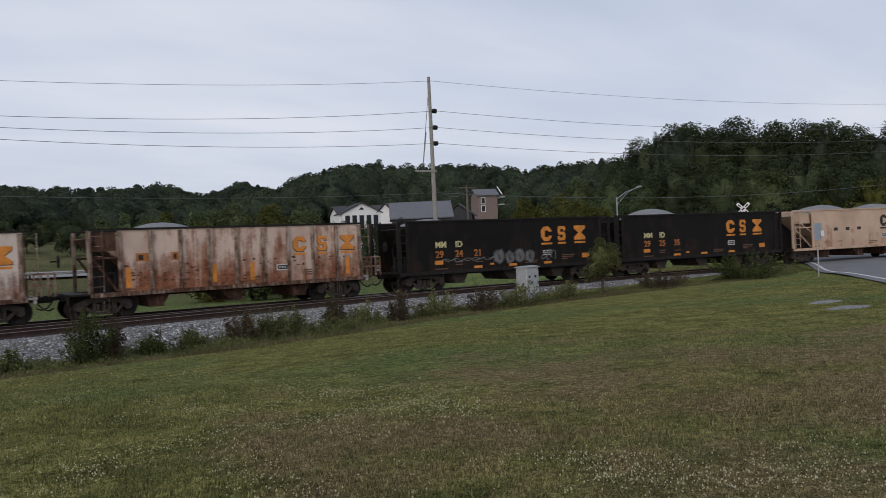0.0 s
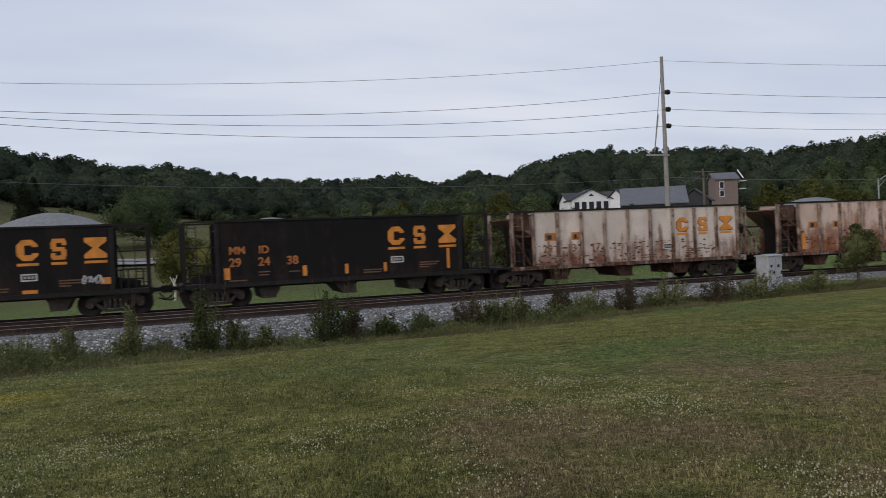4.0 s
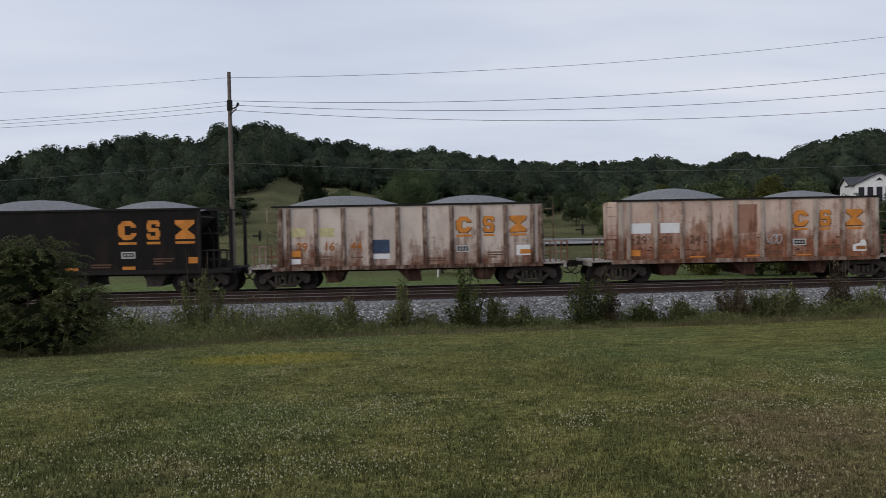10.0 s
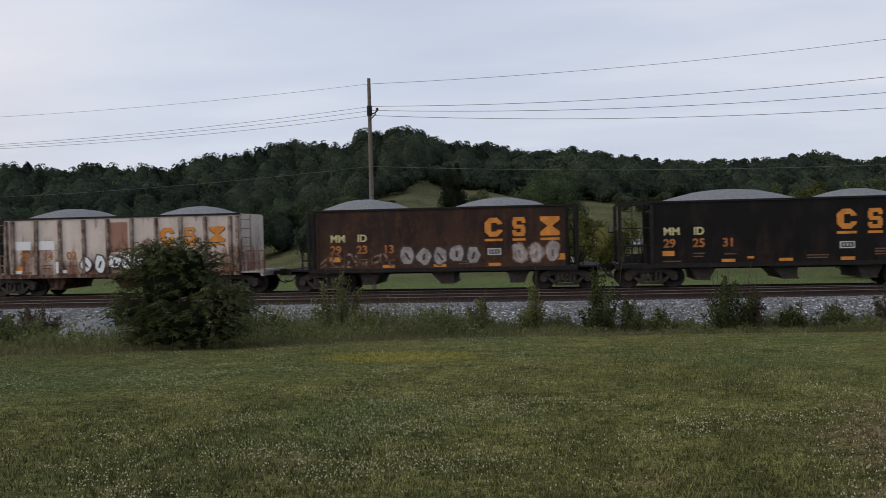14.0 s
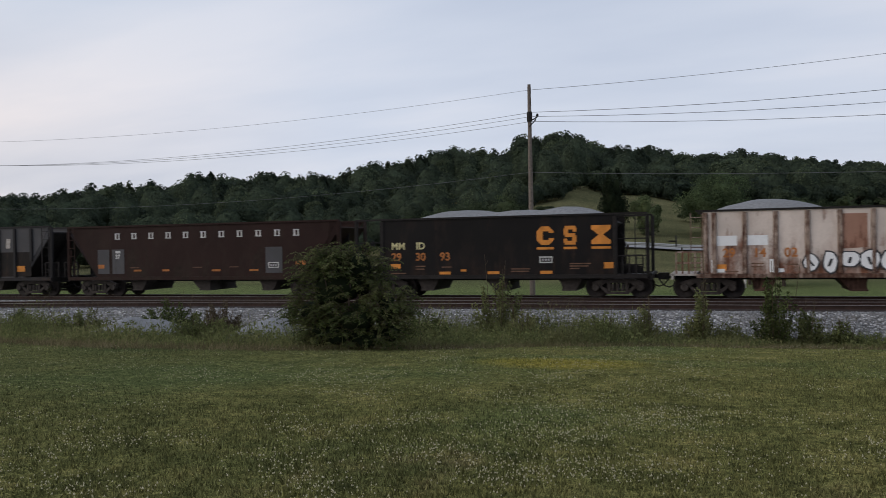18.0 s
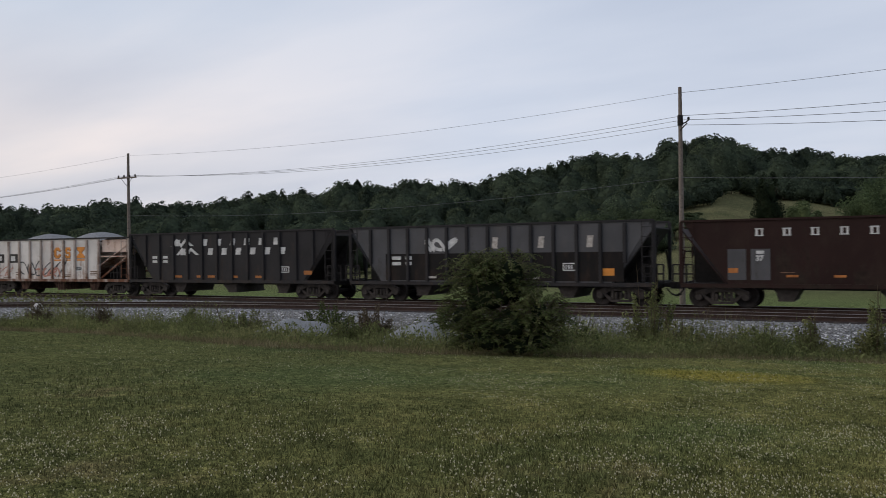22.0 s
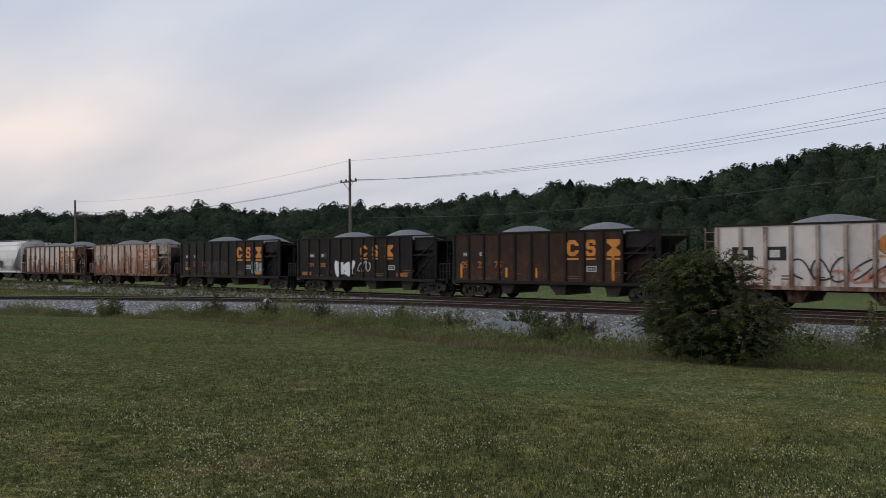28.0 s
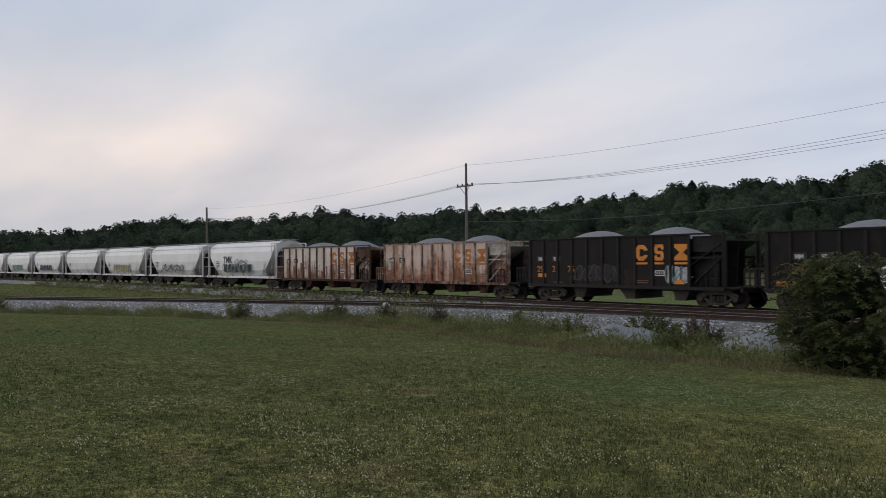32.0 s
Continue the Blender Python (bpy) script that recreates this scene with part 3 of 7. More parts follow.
# ---- the two tracks ----
def along(fy, x0, x1, step):
    n = max(2, int((x1 - x0) / step))
    return [(x, fy(x)) for x in np.linspace(x0, x1, n + 1)]


def sweep(b, line, profile, mat=0):
    """Sweeps a closed profile of (across, up) along a line in the plan."""
    n, rows = len(profile), []
    for i, (x, y) in enumerate(line):
        ax, ay = line[max(0, i - 1)]
        bx, by = line[min(len(line) - 1, i + 1)]
        d = math.hypot(bx - ax, by - ay)
        ux, uy = -(by - ay) / d, (bx - ax) / d
        rows += [(x + ux * o, y + uy * o, z) for o, z in profile]
    faces = [(i * n + j, i * n + (j + 1) % n, (i + 1) * n + (j + 1) % n, (i + 1) * n + j) for i in range(len(line) - 1) for j in range(n)]
    return b.add(rows, faces, mat)


def make_track(name, fy, x0, x1, label):
    base = thing(name, label, "railway track", kind="structure")
    line = along(fy, x0, x1, 2.0)
    # ballast shoulders down to the ditch, darker between the rails
    bed = Build()
    sweep(bed, line, [(-1.75, -0.155), (-2.1, -0.20), (-3.5, -0.88), (-3.9, -1.35), (0, -1.4), (3.9, -1.35), (3.5, -0.88), (2.1, -0.20), (1.75, -0.155)][::-1])
    part("ballast_bed", bed, BALLAST, base, "grey crushed stone ballast")
    dirt = Build()
    sweep(dirt, line, [(-1.55, -0.15), (-1.55, -0.3), (1.55, -0.3), (1.55, -0.15)][::-1])
    part("stained_ballast", dirt, DIRTY, base, "dark oil-stained ballast between the ties")
    for o in (-0.755, 0.755):
        r = Build()
        web = [(-0.07, -0.165), (0.07, -0.165), (0.07, -0.15), (0.012, -0.135), (0.012, -0.045), (0.036, -0.035), (0.036, -0.006), (-0.036, -0.006), (-0.036, -0.035),
               (-0.012, -0.045), (-0.012, -0.135), (-0.07, -0.15)]
        sweep(r, line, [(o + u, w) for u, w in web])
        sweep(r, line, [(o - 0.038, -0.012), (o + 0.038, -0.012), (o + 0.038, -0.006), (o + 0.034, 0.0), (o - 0.034, 0.0), (o - 0.038, -0.006)], 1)
        part("rail", r, [RAIL, RAILHEAD], base)
    return base


MAIN = make_track("track_main", track_y, -420, 120, "railway track on grey ballast that carries the train")
SPUR = make_track("track_spur", spur_y, -130, 33, "empty near railway track bending away on grey ballast")


# ---- woods ----


def quads(rng, p, d, size, wild=0.75, slim=0.7, lift=0.0):
    """Quads at p that face roughly along d."""
    n = len(p)
    d = d + rng.normal(size=(n, 3)) * wild + (0, 0, lift)
    d /= np.linalg.norm(d, axis=1)[:, None]
    a = np.cross(d, rng.normal(size=(n, 3)))
    a /= np.linalg.norm(a, axis=1)[:, None]
    b = np.cross(d, a)
    s = (size * rng.uniform(0.6, 1.4, (n, 1)))
    a, b = a * s, b * s * slim
    k = d * s * 0.25
    v = np.stack([p - a * 0.5 - k, p - b * 0.5, p + a * 0.5 - k, p + b * 0.5], 1)
    return v.reshape(-1, 3)


def sprays(rng, p, d, size, wild, lift):
    """Three-cornered leaf sprays at p that face roughly along d, for trees far off."""
    n = len(p)
    d = d + rng.normal(size=(n, 3)) * wild + (0, 0, lift)
    d /= np.linalg.norm(d, axis=1)[:, None]
    a = np.cross(d, rng.normal(size=(n, 3)))
    a /= np.linalg.norm(a, axis=1)[:, None]
    b = np.cross(d, a)
    s = size * rng.uniform(0.6, 1.4, (n, 1))
    return np.stack([p + a * s * 0.62, p - a * s * 0.38 + b * s * 0.5, p - a * s * 0.38 - b * s * 0.5], 1).reshape(-1, 3)


def spray_mesh(name, verts, mat):
    return mesh_np(name, verts, np.arange(len(verts)).reshape(-1, 3), mat)


def leaf_mesh(name, verts, mat):
    return mesh_np(name, verts, np.arange(len(verts)).reshape(-1, 4), mat)


def lumpy_core(rng, cen, rad, sub=2):
    """A closed, lumpy inner body that stops light from shining through a crown."""
    bm = bmesh.new()
    bmesh.ops.create_icosphere(bm, subdivisions=sub, radius=1.0)
    v = np.array([p.co for p in bm.verts])
    f = np.array([[p.index for p in q.verts] for q in bm.faces])
    bm.free()
    reach = np.full(len(v), 0.35)
    for c, r in zip(cen, rad):
        d = v @ c
        h = r * r - (c @ c - d * d)
        reach = np.maximum(reach, np.where(h > 0, d + np.sqrt(np.maximum(h, 0)), 0))
    return v * (reach * 0.80)[:, None], f


def crown_template(seed, n, lobes, cone=0.0):
    """A domed crown of radius 1: leaf sprays on round lobes, and its inner body."""
    rng = np.random.default_rng(seed)
    cen = rng.normal(size=(lobes, 3))
    cen[:, 2] = np.abs(cen[:, 2]) * np.where(rng.random(lobes) < 0.6, 0.9, -0.9)
    cen /= np.linalg.norm(cen, axis=1)[:, None]
    cen *= rng.uniform(0.48, 0.70, (lobes, 1))
    cen[0] = (0.05, 0.05, 0.45)
    rad = rng.uniform(0.30, 0.46, lobes)
    rad[0] = 0.5
    w = rng.integers(0, lobes, n)
    d = rng.normal(size=(n, 3))
    d[:, 2] = d[:, 2] + 0.5
    d += cen[w] * 1.3
    d /= np.linalg.norm(d, axis=1)[:, None]
    p = cen[w] + d * rad[w, None] * (1.07 - 0.20 * rng.random((n, 1)) ** 2)
    cv, cf = lumpy_core(rng, cen, rad, 2)
    cv = cv * (1.15 + 0.14 * np.array([noise.noise(Vector(q) * 5.0 + Vector((seed, 0, 0))) for q in cv]))[:, None]
    for v in (p, cv):
        v[:, :2] *= 1 + 0.30 * np.clip(-v[:, 2:3], 0, 1)
        if cone:
            v[:, :2] *= 1 - cone * np.clip((v[:, 2:3] + 0.9) / 1.9, 0, 1)
    return p, d, cv, cf


TEMPLATES = [crown_template(20 + k, 1250, 11 + k) for k in range(9)] + [crown_template(60 + k, 1250, 14, 0.45) for k in range(2)]
MEADOW = [(-11.5, 1.9), (-4.4, 2.05), (3, 2.75), (5, 3.1), (8.9, 3.7), (12.5, 2.6), (14, 1.2)]


def open_land(b, el):
    """Pasture and road verge below the woods."""
    return (-11.5 < b < 14.0 and el < table(MEADOW, b, 1)) or (-48 < b < -27 and el < 0.9)


def make_woods():
    rng = np.random.default_rng(11)
    chunks, cores, trunks = [[], [], []], [], Build()

    def stand(b, r, top, wide, leaf, share):
        """One tree: its bearing, distance, the height of its top and half its width, both in degrees."""
        x, y = bearing(b, r)
        z = hill(x, y) - 0.5
        h = max(EYE + r * math.tan(radians(top)) - z, 0.022 * r)
        k = rng.integers(9) if rng.random() > 0.05 else rng.integers(9, 11)
        w = min(r * math.tan(radians(wide)), 0.72 * h) * (0.7 if k > 8 else 1)
        p, d, cv, cf = TEMPLATES[k]
        p, d = p[:int(len(p) * share)], d[:int(len(p) * share)]
        a = rng.uniform(0, 6.28)
        m = np.array([[math.cos(a) * w, -math.sin(a) * w, 0], [math.sin(a) * w, math.cos(a) * w, 0], [0, 0, h * 0.56]])
        o = np.array((x, y, z + h * 0.45))
        pick = rng.random()
        chunks[0 if pick < 0.45 else (1 if pick < 0.72 else 2)].append(sprays(rng, p @ m.T + o, d @ m.T / w, leaf * r, 0.75, 0.45))
        cores.append((cv @ m.T + o, cf))
        trunks.tube([(x, y, z - 0.5), (x + rng.normal() * 0.2, y, z + h * 0.55)], [0.02 * h, 0.01 * h], 4)

    # the trees along the crest, close together, their tops at the skyline
    b = -76.0
    while b < 92:
        r1 = table(REACH, b, 2)
        stand(b, r1 - rng.uniform(0, 28), table(RIDGE, b, 1) + (rng.uniform(-0.22, 0.06) if rng.random() > 0.12 else rng.uniform(0.08, 0.28)), rng.uniform(0.62, 1.25), 0.0021, 1.0)
        b += rng.uniform(0.45, 0.95)
    # the slopes below, where trees stand closer along the slope than up it
    grid = {}
    for tries in range(24000):
        b = rng.uniform(-76, 92)
        r0, r1 = table(REACH, b, 1), table(REACH, b, 2)
        r = math.sqrt(rng.uniform(max(r0, 100 if -11.5 < b < 20 else (155 if -27 < b <= -11.5 else r0)) ** 2, (r1 + 20) ** 2))
        x, y = bearing(b, r)
        if y < track_y(x) + 24 or (b > 60 and y < 40):
            continue
        z = hill(x, y) - 0.5
        if open_land(b, math.degrees(math.atan2(z - EYE, r))):
            continue
        u, v = b / 1.45, 9.0 * (r - r0) / (r1 - r0)
        gx, gy = int(u // 1), int(v // 1)
        if any((u - pu) ** 2 + (v - pv) ** 2 < 1.0 for i in (-1, 0, 1) for j in (-1, 0, 1) for pu, pv in grid.get((gx + i, gy + j), ())):
            continue
        grid.setdefault((gx, gy), []).append((u, v))
        grown = math.degrees(math.atan2(z - EYE, r)) + (rng.uniform(1.9, 2.7) if rng.random() > 0.15 else rng.uniform(2.7, 3.4))
        stand(b, r, min(grown, table(RIDGE, b, 1) + rng.uniform(-0.6, 0.0)), rng.uniform(0.95, 1.6), 0.0025, 0.75)
    # young growth along the upper edge of the pasture
    b = -11.4
    while b < 14:
        el = table(MEADOW, b, 1)
        r = next((q for q in range(75, 330, 3) if math.degrees(math.atan2(hill(*bearing(b, q)) - EYE, q)) > el), None)
        if r:
            for k in range(2):
                stand(b + rng.uniform(-0.3, 0.3), r + rng.uniform(2, 12), el + rng.uniform(0.7, 1.5), rng.uniform(0.6, 1.0), 0.0024, 0.5)
        b += 0.7
    wood = tagged(new("woods", spray_mesh("woods", np.concatenate(chunks[0]), LEAF_FOREST)), "dense dark green deciduous woods covering the hills", "woods", kind="stuff")
    part("light_crowns", spray_mesh("light_crowns", np.concatenate(chunks[1]), LEAF_FOREST_LIGHT), None, wood)
    part("dark_crowns", spray_mesh("dark_crowns", np.concatenate(chunks[2]), LEAF_FOREST_DARK), None, wood)
    # opaque cores whose dark colour stands for the shade inside the crowns
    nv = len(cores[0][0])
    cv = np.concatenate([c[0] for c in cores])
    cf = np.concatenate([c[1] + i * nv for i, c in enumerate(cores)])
    inner = mesh_np("inner_foliage", cv, cf, LEAF_SHADE_CORE)
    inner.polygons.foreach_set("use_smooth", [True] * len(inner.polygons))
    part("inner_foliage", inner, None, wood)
    part("trunks", trunks, BARK, wood)


make_woods()


def limbs(b, rng, h, spread, n=6, base=0.3, r=0.16):
    """A tapered trunk with limbs."""
    b.tube([(0, 0, -0.3), (rng.normal() * 0.1, rng.normal() * 0.1, h * base), (rng.normal() * 0.25, rng.normal() * 0.25, h * 0.72)], [r, r * 0.75, r * 0.3], 7)
    for i in range(n):
        a = 6.28 * i / n + rng.uniform(-0.4, 0.4)
        z0 = h * rng.uniform(base * 0.7, 0.55)
        q = spread * rng.uniform(0.5, 0.8)
        b.tube([(0, 0, z0), (q * 0.5 * math.cos(a), q * 0.5 * math.sin(a), z0 + h * 0.14), (q * math.cos(a), q * math.sin(a), z0 + h * 0.26)], [r * 0.45, r * 0.3, r * 0.1], 5)


def make_tree(name, x, y, h, w, mat, label, seed, n=1400, lobes=14, leaf=0.16, low=0.1, category="tree", z=None, group="", cone=0.0, core=True, stems=7, wild=0.5):
    """A broad-leaved or (cone > 0) conical tree: trunk with limbs and a crown of leaf sprays."""
    rng = np.random.default_rng(seed)
    t = thing(name, label, category, pose(x, y, (ground_z(x, y) if z is None else z) - 0.02), group=group)
    b = Build()
    limbs(b, rng, h, w * 0.9, stems, 0.22, 0.02 * h + 0.03)
    part("trunk", b, BARK, t)
    cen = rng.normal(size=(lobes, 3))
    cen /= np.linalg.norm(cen, axis=1)[:, None]
    cen *= rng.uniform(0.45, 0.75, (lobes, 1))
    rad = rng.uniform(0.22, 0.42, lobes)
    k = rng.integers(0, lobes, n)
    d = rng.normal(size=(n, 3))
    d[:, 2] += 0.6
    d += cen[k] * 1.2
    d /= np.linalg.norm(d, axis=1)[:, None]
    ch = h * (1 - low) * 0.5
    scale = np.array([w, w, ch])
    p = (cen[k] + d * rad[k, None] * rng.uniform(0.6, 1.15, (n, 1)))
    if cone:
        f = 1 - cone * np.clip((p[:, 2] + 0.9) / 1.9, 0, 1)
        p[:, :2] *= f[:, None]
    v = quads(rng, p * scale, d, leaf, wild, 0.6, 0.45) + (0, 0, h * low + ch)
    part("crown", leaf_mesh("crown", v, mat), None, t)
    if core:
        cv, cf = lumpy_core(rng, cen, rad, 4)
        cv = cv * (0.82 + 0.13 * np.array([noise.noise(Vector(q) * 6.0) + 0.6 * noise.noise(Vector(q) * 15.0) for q in cv]))[:, None]
        if cone:
            cv[:, :2] *= (1 - cone * np.clip((cv[:, 2:3] + 0.9) / 1.9, 0, 1))
        part("inner_foliage", mesh_np("inner_foliage", cv * scale + (0, 0, h * low + ch), cf, mat), None, t)
    return t


# ---- rolling stock ----
SHARED = {}


def shared(key, make, mats, smooth=False):
    if key not in SHARED:
        SHARED[key] = make().mesh(key if isinstance(key, str) else key[0], mats, smooth)
    return SHARED[key]


WHEEL_R = 0.45


def wheelset_shape():
    b = Build()
    for s in (-1, 1):
        y = s * 0.75
        b.turned([(0.10, y - s * 0.03), (WHEEL_R - 0.08, y - s * 0.0), (WHEEL_R - 0.05, y - s * 0.06), (WHEEL_R + 0.025, y - s * 0.055), (WHEEL_R + 0.02, y - s * 0.03)], 24, mat=0)
        b.turned([(WHEEL_R + 0.001, y - s * 0.03), (WHEEL_R - 0.003, y + s * 0.075), (WHEEL_R - 0.06, y + s * 0.08), (0.20, y + s * 0.035), (0.11, y + s * 0.09)], 24, mat=0)
        # lightening marks cast into the plate, which show the turning
        for k in range(3):
            a = 2.094 * k
            b.box(0.24 * math.cos(a) - 0.04, 0.24 * math.cos(a) + 0.04, y + s * 0.05, y + s * 0.07, 0.24 * math.sin(a) - 0.04, 0.24 * math.sin(a) + 0.04, 0)
    b.turned([(0.085, -1.05), (0.085, 1.05)], 12)
    return b


def sideframe_shape():
    b = Build()
    top = [(-1.02, 0.50), (-1.02, 0.66), (-0.62, 0.80), (0.62, 0.80), (1.02, 0.66), (1.02, 0.50), (0.70, 0.50), (0.45, 0.64), (-0.45, 0.64), (-0.70, 0.50)]
    b.prism(top, -0.07, 0.07)
    low = [(-0.80, 0.52), (-0.66, 0.52), (-0.30, 0.28), (0.30, 0.28), (0.66, 0.52), (0.80, 0.52), (0.42, 0.17), (-0.42, 0.17)]
    b.prism(low, -0.06, 0.06)
    b.box(-0.42, -0.30, -0.06, 0.06, 0.26, 0.66)
    b.box(0.30, 0.42, -0.06, 0.06, 0.26, 0.66)
    for x in (-0.2, 0.0, 0.2):
        b.turned([(0.075, 0.30), (0.075, 0.58)], 10, "z", centre=(x, 0, 0))
    for x in (-0.89, 0.89):
        b.turned([(0.13, -0.12), (0.15, -0.05), (0.15, 0.06)], 12, "y", centre=(x, -0.02, WHEEL_R))
    return b


def bolster_shape():
    b = Build()
    b.prism([(-0.95, 0.62), (0.95, 0.62), (0.95, 0.72), (0.35, 0.86), (-0.35, 0.86), (-0.95, 0.72)], -0.2, 0.2, "x")
    b.turned([(0.25, 0.85), (0.25, 0.92)], 12, "z")
    return b


ROLLING = []  # wheelsets in the order of front, rear


def make_trucks(car, half):
    for x in (-half, half):
        tr = part("truck", shared("bolster", bolster_shape, TRUCK), None, car, m=pose(x, 0, 0))
        for y in (-1.08, 1.08):
            part("side_frame", shared("side_frame", sideframe_shape, TRUCK), None, tr, m=pose(0, y, 0))
        for k, dx in enumerate((-0.89, 0.89)):
            w = part("wheelset", shared("wheelset", wheelset_shape, WHEEL), None, tr, m=pose(dx, 0, WHEEL_R))
            ROLLING.append((k, w))


def coupler_shape():
    b = Build()
    b.box(-0.55, 0.1, -0.08, 0.08, 0.78, 0.94)
    b.prism([(0.0, -0.13), (0.22, -0.16), (0.30, -0.05), (0.22, 0.02), (0.30, 0.12), (0.12, 0.16), (0.0, 0.13)], 0.72, 1.0, "z")
    b.tube([(-0.1, -0.3, 0.75), (0.1, -0.33, 0.5), (0.3, -0.32, 0.42), (0.5, -0.30, 0.5)], 0.03, 6)
    return b


def ladder_shape(h=2.2, w=0.42, rungs=6):
    b = Build()
    for x in (-w / 2, w / 2):
        b.box(x - 0.016, x + 0.016, -0.015, 0.015, 0, h)
    for i in range(rungs):
        z = h * (i + 0.5) / rungs
        b.box(-w / 2, w / 2, -0.012, 0.012, z - 0.011, z + 0.011)
    return b


def railing(car, x, y, z, n, w, h, mat):
    """A low end railing: posts and two bars, each a part."""
    post = shared(("railing_post", h, mat.name), lambda: Build().box(-0.03, 0.03, -0.03, 0.03, 0, h), mat)
    bar = shared(("railing_bar", w, mat.name), lambda: Build().box(-w / 2, w / 2, -0.025, 0.025, -0.03, 0.03), mat)
    for i in range(n):
        part("railing_post", post, None, car, m=pose(x - w / 2 + w * i / (n - 1), y, z))
    for k in (0.5, 1.0):
        part("railing_bar", bar, None, car, m=pose(x, y, z + h * k))


def mound(humps, half_y=1.32, z0=3.22, x0=-5, x1=5, seed=1):
    """A heaped load: cones of crushed stone that run into one another."""
    nx, ny = 44, 12
    b = Build()
    v = []
    for i in range(nx + 1):
        for j in range(ny + 1):
            x, y = x0 + (x1 - x0) * i / nx, -half_y + 2 * half_y * j / ny
            z = 0.0
            for hx, hw, hh in humps:
                hh = hh + 0.16
                hw = hw * 1.25
                r = math.hypot((x - hx) / hw, y / 2.2)
                z = max(z, hh * max(0.0, 1 - r * r) ** 1.25)
            z *= max(0.0, 1 - (abs(y) / half_y) ** 4 * 0.5)
            z += 0.03 * noise.noise((x * 1.7 + seed * 9, y * 1.7, seed))
            v.append((x, y, z0 + z))
    f = [(i * (ny + 1) + j, (i + 1) * (ny + 1) + j, (i + 1) * (ny + 1) + j + 1, i * (ny + 1) + j + 1) for i in range(nx) for j in range(ny)]
    return b.add(v, f)


def text_mesh(body, size, mat):
    cu = bpy.data.curves.new("lettering", "FONT")
    cu.body, cu.size, cu.extrude, cu.offset = body, size * 1.38, 0.003, 0.012
    ob = bpy.data.objects.new("lettering", cu)
    scene.collection.objects.link(ob)
    me = bpy.data.meshes.new_from_object(ob.evaluated_get(bpy.context.evaluated_depsgraph_get()))
    bpy.data.objects.remove(ob)
    me.materials.clear()
    me.materials.append(mat)
    me.name = "lettering"
    return me


def lettering(car, body, x, z, size, mat, y, label=""):
    return part("lettering", text_mesh(body, size, mat), None, car, label or "painted characters", m=pose(x, y, z, 90, 0, 0))


def plate(car, x, z, w, h, mat, y, name="marking", label="", slant=0.0):
    """A flat painted patch on the near side."""
    b = Build()
    b.prism([(x, z), (x + w, z), (x + w + slant, z + h), (x + slant, z + h)], y - 0.004, y)
    return part(name, b, mat, car, label)


def emblem_shapes(car, x, z, h, mat, y, dx, bars=True, edge=None):
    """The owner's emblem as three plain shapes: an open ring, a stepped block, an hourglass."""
    if edge:
        # a dark border line shows round each shape
        for off in ((-0.028, -0.024), (0.024, -0.028)):
            emblem_shapes(car, x + off[0], z + off[1], h * 1.01, edge, y + 0.003, dx, False)
    w = h * 0.92
    t = h * 0.30
    k = h * 0.26
    ring = Build()
    c = [(k, 0), (w - k, 0), (w, k), (w, h * 0.36), (w - t * 0.9, h * 0.36), (w - t * 0.9, t * 0.9), (t * 1.1, t * 0.9), (t * 1.1, h - t * 0.9), (w - t * 0.9, h - t * 0.9),
         (w - t * 0.9, h * 0.64), (w, h * 0.64), (w, h - k), (w - k, h), (k, h), (0, h - k), (0, k)]
    for quad in ((0, 1, 5, 6), (1, 2, 3, 4, 5), (0, 6, 7, 14, 15), (7, 8, 12, 13, 14), (8, 9, 10, 11, 12)):
        ring.prism([(x + c[i][0], z + c[i][1]) for i in quad], y - 0.005, y)
    part("emblem_ring", ring, mat, car, "emblem shape in faded paint")
    s = Build()
    x2, w2 = x + dx, h * 0.68
    for u0, u1, v0, v1 in ((0.08, 0.92, 0.80, 1.0), (0, 0.34, 0.52, 0.86), (0.1, 0.9, 0.40, 0.60), (0.66, 1, 0.14, 0.48), (0.08, 0.92, 0, 0.20), (0.72, 1, 0.68, 0.90), (0, 0.28, 0.10, 0.32)):
        s.box(x2 + u0 * w2, x2 + u1 * w2, y - 0.005 - 0.0004 * len(s.v) / 8, y, z + v0 * h, z + v1 * h)
    part("emblem_block", s, mat, car, "emblem shape in faded paint")
    g = Build()
    x3, w3 = x + 2 * dx, h * 1.0
    for side in (0, 1):
        pts = [(0, 0), (1, 0), (1, 0.2), (0.62, 0.5), (0.38, 0.5), (0, 0.2)]
        pts = [(u, 1 - v) if side else (u, v) for u, v in pts]
        g.prism([(x3 + u * w3, z + v * h) for u, v in pts], y - 0.005, y)
    part("emblem_hourglass", g, mat, car, "emblem shape in faded paint")
    if bars:
        for xx, ww in ((x, w), (x2, w2), (x3, w3)):
            plate(car, xx, z - h * 0.24, ww, h * 0.13, mat, y, "underline")


